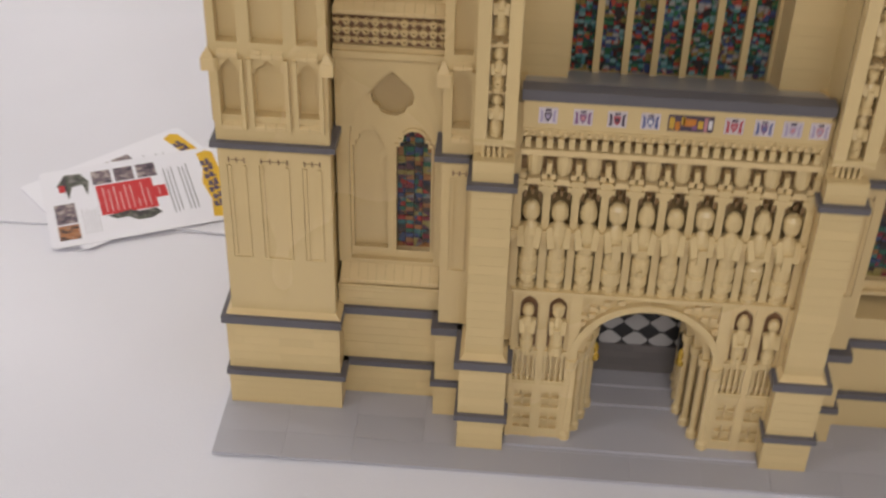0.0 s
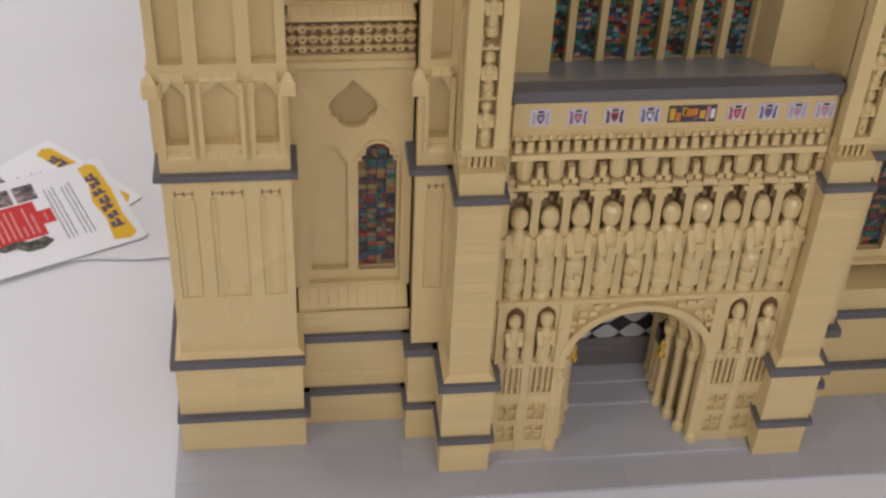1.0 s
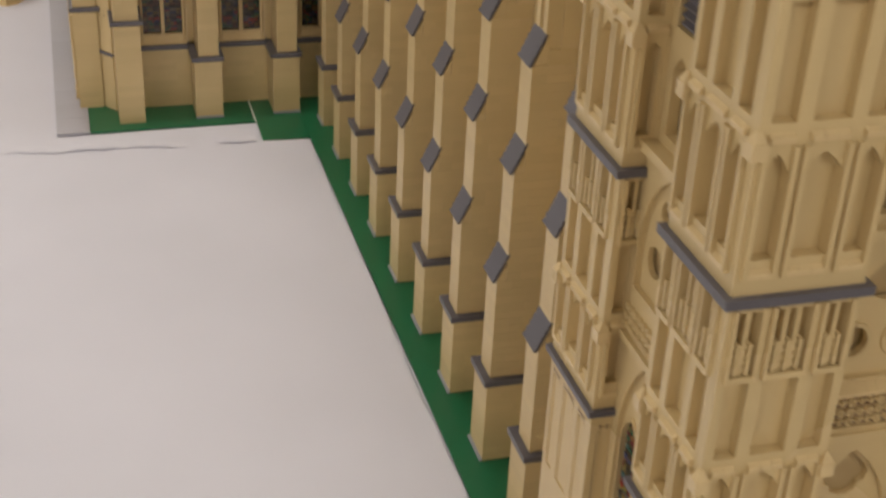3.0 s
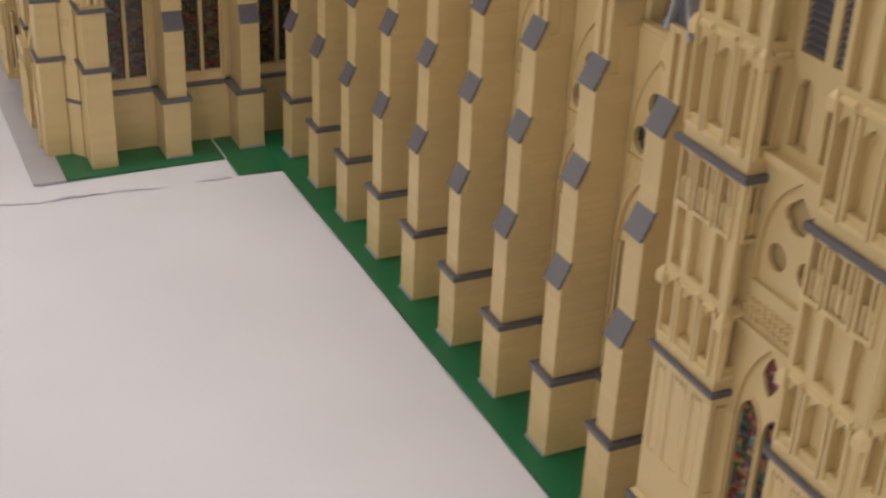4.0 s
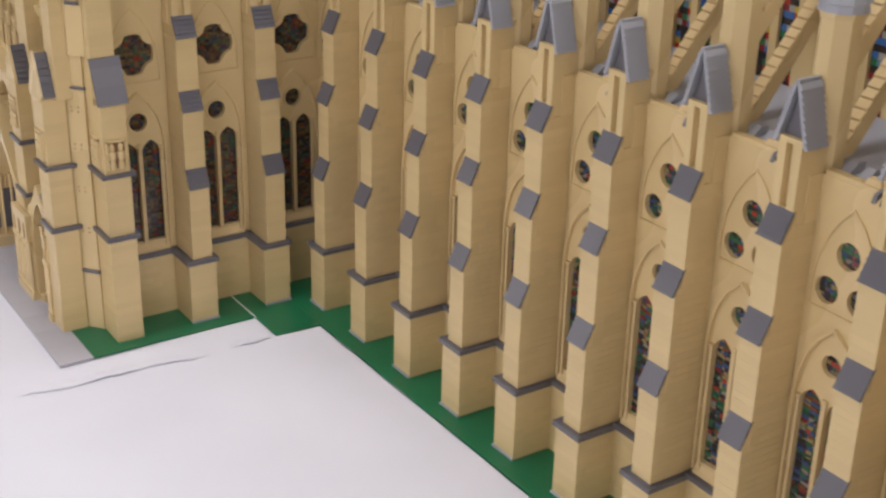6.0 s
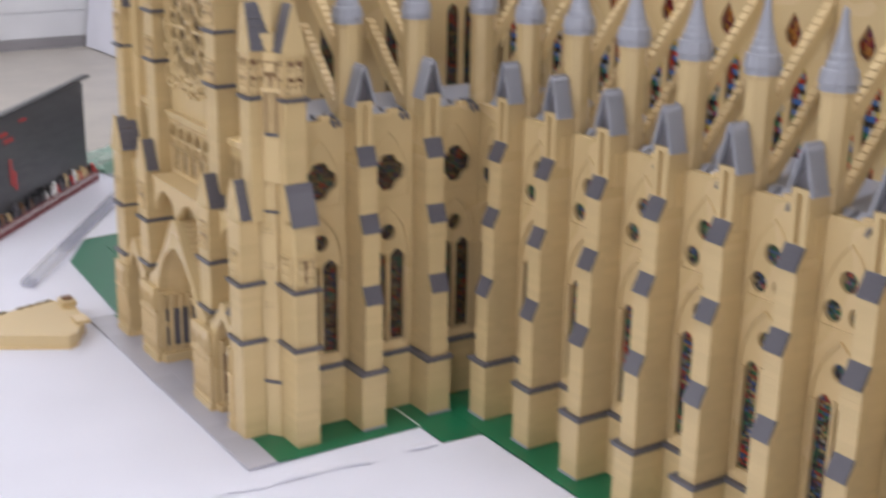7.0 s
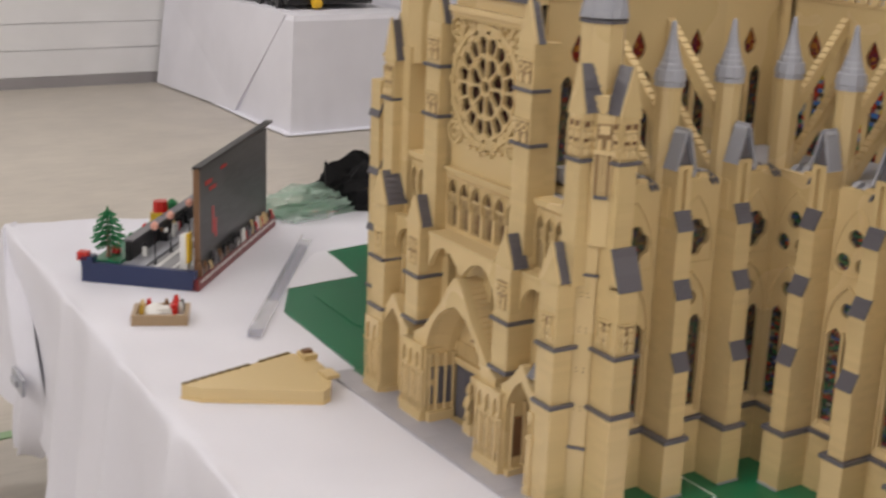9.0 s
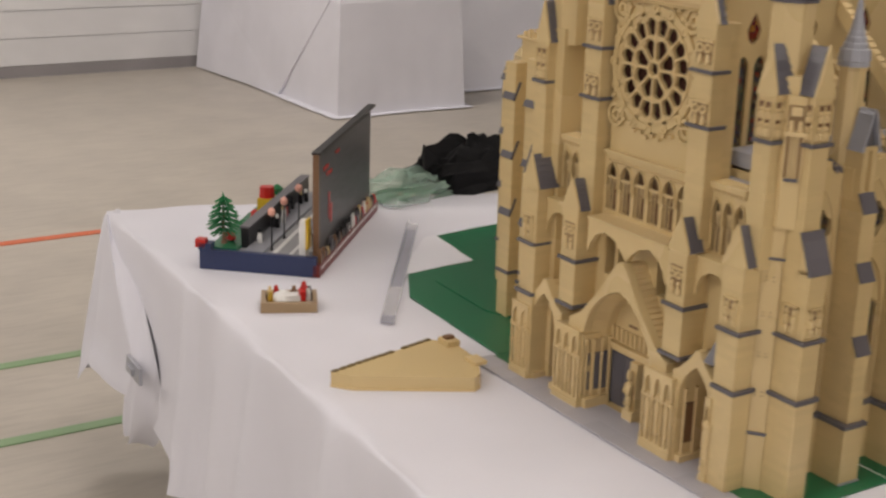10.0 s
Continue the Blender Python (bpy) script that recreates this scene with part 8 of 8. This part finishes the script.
g = Geo()
for i in range(40):
    b = 0.2 + i * (SL - 0.3) / 40
    g.box(-0.03, 0.10, b, b + 0.075, 0.16, 0.24)
sp("checked_edge", g, WHITE, "white checked edge strip")
sp("outer_base", Geo().box(-0.02, 0.14, 0.0, SL, 0.0, 0.30), material("dark_red_plastic", (0.16, 0.015, 0.015), 0.35))
for i in range(26):
    a, b = r.choice((0.5, 0.62, 0.75, 1.85, 1.95)) + r.uniform(-0.05, 0.05), r.uniform(0.4, SL - 0.4)
    m1, m2 = tones[r.randrange(len(tones))], tones[r.randrange(len(tones))]
    f = sp("toy_figure", Geo().box(a - 0.06, a + 0.06, b - 0.035, b + 0.035, 0.34, 0.50).frustum(a, b, 0.50, 0.66, 0.08, 0.06, 4, 0.785), m1)
    sp("head", Geo().lathe(a, b, [(0.03, 0.66), (0.048, 0.68), (0.048, 0.74), (0.03, 0.77)], 8), m2, parent=f)
for b in (0.9, 2.0, 3.4):
    lamp = sp("street_lamp", Geo().lathe(1.45, b, [(0.05, 0.34), (0.02, 0.4), (0.02, 1.2), (0.04, 1.22)], 8), BLACK)
    sp("globe", Geo().lathe(1.45, b, [(0.03, 1.22), (0.1, 1.28), (0.1, 1.38), (0.03, 1.45)], 10), material("pale_globe", (0.72, 0.36, 0.28), 0.3), parent=lamp)
for k in range(5):
    b = 1.2 + k * 1.0
    sp("shrub", Geo().lathe(2.62, b, [(0.05, 0.42), (0.14, 0.47), (0.1, 0.58), (0.12, 0.62), (0.03, 0.72)], 7), LEAF if k % 2 else RED)
sp("hut", Geo().bricks(2.4, 2.8, 4.0, 4.5, 0.42, 0.8, seed=310), material("yellow_brick", (0.6, 0.4, 0.02), 0.3))
sp("hut_top", Geo().frustum(2.6, 4.25, 0.8, 1.1, 0.22, 0.2, 8), RED)
sp("hut_bush", Geo().lathe(2.45, 4.75, [(0.1, 0.42), (0.2, 0.7), (0.16, 0.95), (0.03, 1.05)], 8), LEAF)

# the little pine on it
pine_at = sf(2.72, 0.95, 0)
pine = thing("toy_pine", "green plastic toy pine tree on the diorama", "toy tree", (pine_at[0], pine_at[1], 0.42))
part("trunk", Geo().lathe(pine_at[0], pine_at[1], [(0.09, 0.42), (0.06, 0.5), (0.045, 0.9), (0.02, 1.55)], 8), BROWN, pine)
rr = random.Random(4)
for k in range(7):
    zz = 0.72 + k * 0.135
    rad = (0.30, 0.38, 0.40, 0.36, 0.32, 0.25, 0.18)[k]
    g = Geo()
    for i in range(11):
        a = 2 * math.pi * (i + 0.5 * (k % 2)) / 11 + rr.uniform(-0.12, 0.12)
        ca, sa = math.cos(a), math.sin(a)
        tip = (pine_at[0] + rad * ca, pine_at[1] + rad * sa, zz - 0.06 + rr.uniform(-0.03, 0.03))
        root = (pine_at[0] + 0.03 * ca, pine_at[1] + 0.03 * sa, zz + 0.06)
        w = 0.026
        g.add([(root[0] - w * sa * 0.6, root[1] + w * ca * 0.6, root[2]), (root[0] + w * sa * 0.6, root[1] - w * ca * 0.6, root[2]), (tip[0] + w * sa, tip[1] - w * ca, tip[2]), (tip[0] + 0.06 * ca, tip[1] + 0.06 * sa, tip[2] + 0.02), (tip[0] - w * sa, tip[1] + w * ca, tip[2]),
               (root[0], root[1], root[2] + 0.05), (tip[0], tip[1], tip[2] + 0.05)], [(0, 4, 3, 2, 1), (0, 1, 5), (1, 2, 6, 5), (2, 3, 6), (3, 4, 6), (4, 0, 5, 6)])
    part("branch_whorl", g, LEAF, pine)
part("tip", Geo().frustum(pine_at[0], pine_at[1], 1.5, 1.75, 0.07, 0.01, 6), LEAF, pine)

# ---- small tray
to = (-6.75, 28.30)
tray = thing("toy_tray", "small tan toy tray with white and red pieces", "toy tray", (-5.9, 28.9, 0))
tf = rect_frame(to, (0.90, -0.43), (0.43, 0.90))
TRAYM = material("dark_tan_plastic", (0.33, 0.23, 0.13), 0.4, spread=0.08, by="island")
part("floor_plate", Geo().box(0, 1.28, 0, 0.95, 0, 0.10).moved(tf), TRAYM, tray)
for a0, a1, b0, b1 in ((0, 1.28, 0, 0.1), (0, 1.28, 0.85, 0.95), (0, 0.1, 0.1, 0.85), (1.18, 1.28, 0.1, 0.85)):
    part("rim", Geo().bricks(a0, a1, b0, b1, 0.10, 0.24, seed=320).moved(tf), TRAYM, tray)
part("white_piece", Geo().lathe(0.5, 0.5, [(0.26, 0.1), (0.28, 0.2), (0.2, 0.3), (0.1, 0.36)], 9).moved(tf), WHITE, tray)
part("white_piece", Geo().prism([(0.55, 0.3), (0.9, 0.35), (0.85, 0.62), (0.6, 0.6)], "z", 0.1, 0.3).moved(tf), WHITE, tray)
part("red_piece", Geo().box(0.86, 1.02, 0.35, 0.62, 0.1, 0.38).frustum(0.98, 0.6, 0.38, 0.55, 0.09, 0.04, 6).moved(tf), RED, tray)
for a, b, m in ((0.2, 0.7, TAN_PALE), (0.22, 0.3, GOLD), (0.34, 0.8, RED), (1.1, 0.72, BLACK), (1.08, 0.55, WHITE), (0.75, 0.75, BROWN)):
    part("stud_piece", Geo().frustum(a, b, 0.1, 0.32, 0.07, 0.06, 8).frustum(a, b, 0.32, 0.4, 0.05, 0.04, 8).moved(tf), m, tray)

# ---- loose gable part of the model, lying flat
TOOTH = material("olive_brown_plastic", (0.16, 0.115, 0.04), 0.4, spread=0.1)
wedge = thing("gable_part", "loose triangular tan brick wall part lying on the cloth", "model part", (-5.7, 23.7, 0))
wl = [(-7.30, 23.78), (-7.02, 23.42), (-4.95, 22.22), (-4.72, 22.36), (-4.36, 23.0), (-4.28, 24.0), (-4.62, 24.45)]
part("slab", Geo().prism(wl, "z", 0.0, 0.29), TAN_SMOOTH, wedge)
wd = ((4.62 - 7.30) * -1 / 2.79, (24.82 - 24.05) / 2.79)
for i in range(13):
    if i == 8:
        continue
    t0, t1 = (i + 0.1) / 13, (i + 0.86) / 13
    x0, y0, x1, y1 = -7.30 + 2.68 * t0, 23.78 + 0.67 * t0, -7.30 + 2.68 * t1, 23.78 + 0.67 * t1
    part("edge_tooth", Geo().prism([(x0, y0 + 0.035), (x1, y1 + 0.035), (x1 + 0.015, y1 - 0.045), (x0 + 0.015, y0 - 0.045)], "z", 0.12, 0.315), TOOTH, wedge, "dark edge peg")
part("end_block", Geo().bricks(-4.62, -4.34, 22.7, 23.1, 0.29, 0.37, seed=330), TAN, wedge)
part("end_block", Geo().bricks(-4.55, -4.26, 23.85, 24.25, 0.29, 0.40, seed=331), TAN, wedge)
part("end_block", Geo().bricks(-4.50, -4.30, 24.0, 24.15, 0.40, 0.46, seed=332), BROWN, wedge)
part("underside_rim", Geo().prism([(p - 0.03 * (p < -6), q - 0.03) for p, q in wl[:4]] + [(-4.9, 22.5), (-6.8, 23.6)], "z", 0.0, 0.05), TAN_PALE, wedge)

# ---- clear plastic strip and bags


def clear(name, colour, rough, alpha):
    m = bpy.data.materials.new(name)
    m.use_nodes = True
    b = m.node_tree.nodes["Principled BSDF"]
    b.inputs["Base Color"].default_value = (*colour, 1)
    b.inputs["Roughness"].default_value = rough
    b.inputs["Alpha"].default_value = alpha
    n = m.node_tree.nodes.new("ShaderNodeTexNoise")
    n.inputs["Scale"].default_value = 40
    bp_ = m.node_tree.nodes.new("ShaderNodeBump")
    bp_.inputs["Strength"].default_value = 0.3
    m.node_tree.links.new(n.outputs["Fac"], bp_.inputs["Height"])
    m.node_tree.links.new(bp_.outputs["Normal"], b.inputs["Normal"])
    return m


STRIP = clear("clear_bluish_plastic", (0.50, 0.51, 0.60), 0.15, 0.42)
strip = thing("plastic_strip", "clear plastic angle strip lying on the paper", "plastic strip", (-2.3, 30.5, 0.05))
dx, dy = (0.02 + 4.7), (33.2 - 26.35)
dl = math.hypot(dx, dy)
stf = rect_frame((-4.74, 26.35), (dy / dl, -dx / dl), (dx / dl, dy / dl))
MILKY_SHEEN = clear("milky_clear_plastic", (0.82, 0.82, 0.86), 0.2, 0.35)
# alternating bluish and milky lengths paint the reflections along the clear strip
for b0, b1, m in ((0.0, 0.5, STRIP), (0.51, 2.6, MILKY_SHEEN), (2.61, dl * 0.9, STRIP), (dl * 0.9 + 0.01, dl * 0.98, MILKY_SHEEN)):
    part("flat_leg", Geo().box(0, 0.29, b0, b1, 0.055, 0.075).moved(stf), m, strip)
    part("upright_leg", Geo().box(0.0, 0.02, b0, b1, 0.075, 0.20).moved(stf), m, strip)


def crumpled(cx, cy, rx, ry, h, seed, n=22, m=14):
    """A crumpled heap."""
    g = Geo()
    noise.seed_set(1)
    for j in range(m + 1):
        th = j / m * math.pi / 2
        for i in range(n):
            a = 2 * math.pi * i / n
            k = 1 + 0.45 * noise.noise(Vector((math.cos(a) * 1.7 + seed, math.sin(a) * 1.7, th * 1.9))) + 0.18 * noise.noise(Vector((math.cos(a) * 5, math.sin(a) * 5 + seed, th * 6)))
            g.v.append((cx + rx * k * math.cos(a) * math.cos(th), cy + ry * k * math.sin(a) * math.cos(th), h * k * math.sin(th)))
    for j in range(m):
        for i in range(n):
            g.f.append((j * n + i, j * n + (i + 1) % n, (j + 1) * n + (i + 1) % n, (j + 1) * n + i))
    return g


bag = crumpled(3.75, 36.1, 2.2, 0.9, 1.4, 3.1)
bag.join(Geo().add([(1.95, 35.6, 0.8), (2.55, 35.8, 1.1), (2.25, 36.4, 0.9), (2.0, 35.8, 1.6)], [(0, 1, 2), (0, 3, 1), (1, 3, 2), (2, 3, 0)]))
solo("black_bag", bag, material("black_cloth_bag", (0.010, 0.010, 0.011), 0.8, spread=0.0, grain=200, bump=0.3, spec=0.2), "crumpled black cloth bag lying on the table", "bag", base=(3.75, 36.1, 0))
solo("plastic_bag", crumpled(1.5, 35.9, 1.75, 0.9, 0.75, 9.0), clear("clear_green_bag", (0.45, 0.62, 0.52), 0.12, 0.45), "clear plastic bag holding green pieces", "bag", base=(1.5, 35.9, 0))
g = Geo()
rr = random.Random(9)
for i in range(60):
    a, d = rr.uniform(0, 6.28), rr.random() ** 0.5
    x, y, zz = 1.5 + 1.3 * d * math.cos(a), 35.9 + 0.6 * d * math.sin(a), rr.uniform(0.02, 0.4 * (1.1 - d))
    s = rr.uniform(0.06, 0.14)
    g.box(x - s, x + s, y - s * 0.6, y + s * 0.6, zz, zz + s)
solo("green_bricks", g, LEAF, "loose green toy bricks inside a clear bag", "toy bricks", base=(1.5, 35.9, 0), kind="stuff")
# clip and tied corner of the cloth
clip = thing("cloth_clip", "grey metal clip holding the gathered cloth corner", "clip", (-8.08, 33.2, -2.85))
part("plate", Geo().prism([(32.70, -3.12), (33.62, -3.02), (33.60, -2.58), (32.68, -2.66)], "x", -8.15, -8.06), GREY, clip)
part("lever", Geo().prism([(33.0, -2.95), (33.42, -2.92), (33.42, -2.74), (33.0, -2.78)], "x", -8.24, -8.155), GREY, clip)

# ------------------------------------------------------------------ other display tables in the hall


def far_table(x0, x1, y0, y1, seed, label):
    t = thing("covered_table", label, "table", ((x0 + x1) / 2, (y0 + y1) / 2, FLOOR_Z), group="covered tables across the hall")
    g = Geo()
    r = random.Random(seed)
    n = 60
    per = [(x0, y0), (x1, y0), (x1, y1), (x0, y1)]
    pts = []
    for (ax, ay), (bx, by) in zip(per, per[1:] + per[:1]):
        pts += [(ax + (bx - ax) * i / n, ay + (by - ay) * i / n) for i in range(n)]
    N = len(pts)
    cx, cy = (x0 + x1) / 2, (y0 + y1) / 2
    lv = [0.35, 0.3, 0.0, -2.5, -5.0, FLOOR_Z + 0.15, FLOOR_Z + 0.08]
    for i, (x, y) in enumerate(pts):
        for k, zz in enumerate(lv):
            d = max(0.0, (0.3 - zz) / 7.8)
            o = 0.10 + d * (0.3 + 0.10 * math.sin(i * 0.11 + seed) + 0.012 * math.sin(i * 0.6)) if zz < 0.3 else 0.0
            if k == 6:
                o += 0.5
            ux, uy = x - cx, y - cy
            ux, uy = (math.copysign(1, ux) if abs(ux) > (x1 - x0) / 2 - 1e-6 else 0), (math.copysign(1, uy) if abs(uy) > (y1 - y0) / 2 - 1e-6 else 0)
            g.v.append((x + ux * o, y + uy * o, zz))
    m = len(lv)
    for i in range(N):
        j = (i + 1) % N
        for k in range(m - 1):
            g.f.append((i * m + k, j * m + k, j * m + k + 1, i * m + k + 1))
    g.f.append(tuple(i * m for i in range(N)))
    part("cloth", g, CLOTH, t, smooth=False)
    return t


far_a = far_table(22.9, 32.0, 81.0, 103.6, 1, "table across the hall under a white cloth")
part("cloth_fold", Geo().add([(22.3, 89.6, FLOOR_Z + 0.1), (21.6, 103.4, FLOOR_Z + 0.1), (22.6, 103.5, 0.36), (22.8, 84.0, 0.38), (22.76, 82.0, 0.38), (22.7, 89.6, FLOOR_Z + 0.1), (22.9, 103.5, 0.36)],
                             [(0, 1, 2, 3), (3, 4, 0), (0, 5, 1), (2, 6, 4, 3), (1, 6, 2), (5, 4, 6), (0, 4, 5)]), CLOTH, far_a)
far_table(35.0, 50.0, 86.0, 97.0, 4, "second table across the hall under a white cloth")
eng = thing("toy_engine", "long black toy engine with yellow stripes on a far table", "toy vehicle", (27, 91, 0.36))
part("body", Geo().bricks(23.6, 25.6, 89.5, 102.5, 0.9, 3.4, seed=340, long=(20, 24), course=0.6), BLACK, eng)
part("stripe", Geo().box(23.54, 23.6, 89.5, 102.5, 1.25, 1.5), YELLOW, eng, "yellow stripe")
part("nose", Geo().prism([(23.9, 0.7), (30.5, 0.7), (30.5, 1.7), (29.0, 2.6), (24.5, 2.8)], "y", 84.2, 89.0), BLACK, eng)
part("nose_stripe", Geo().box(23.9, 30.5, 84.12, 84.2, 1.25, 1.45), YELLOW, eng)
part("lamp", Geo().lathe(26.0, 83.9, [(0.3, 0.5), (0.4, 0.7), (0.4, 1.0), (0.2, 1.1)], 10), YELLOW, eng)
for k in range(6):
    part("wheel", Geo().prism(ring(85.5 + k * 2.9, 0.72, 0.36, 12), "x", 23.7, 24.0), BLACK, eng)
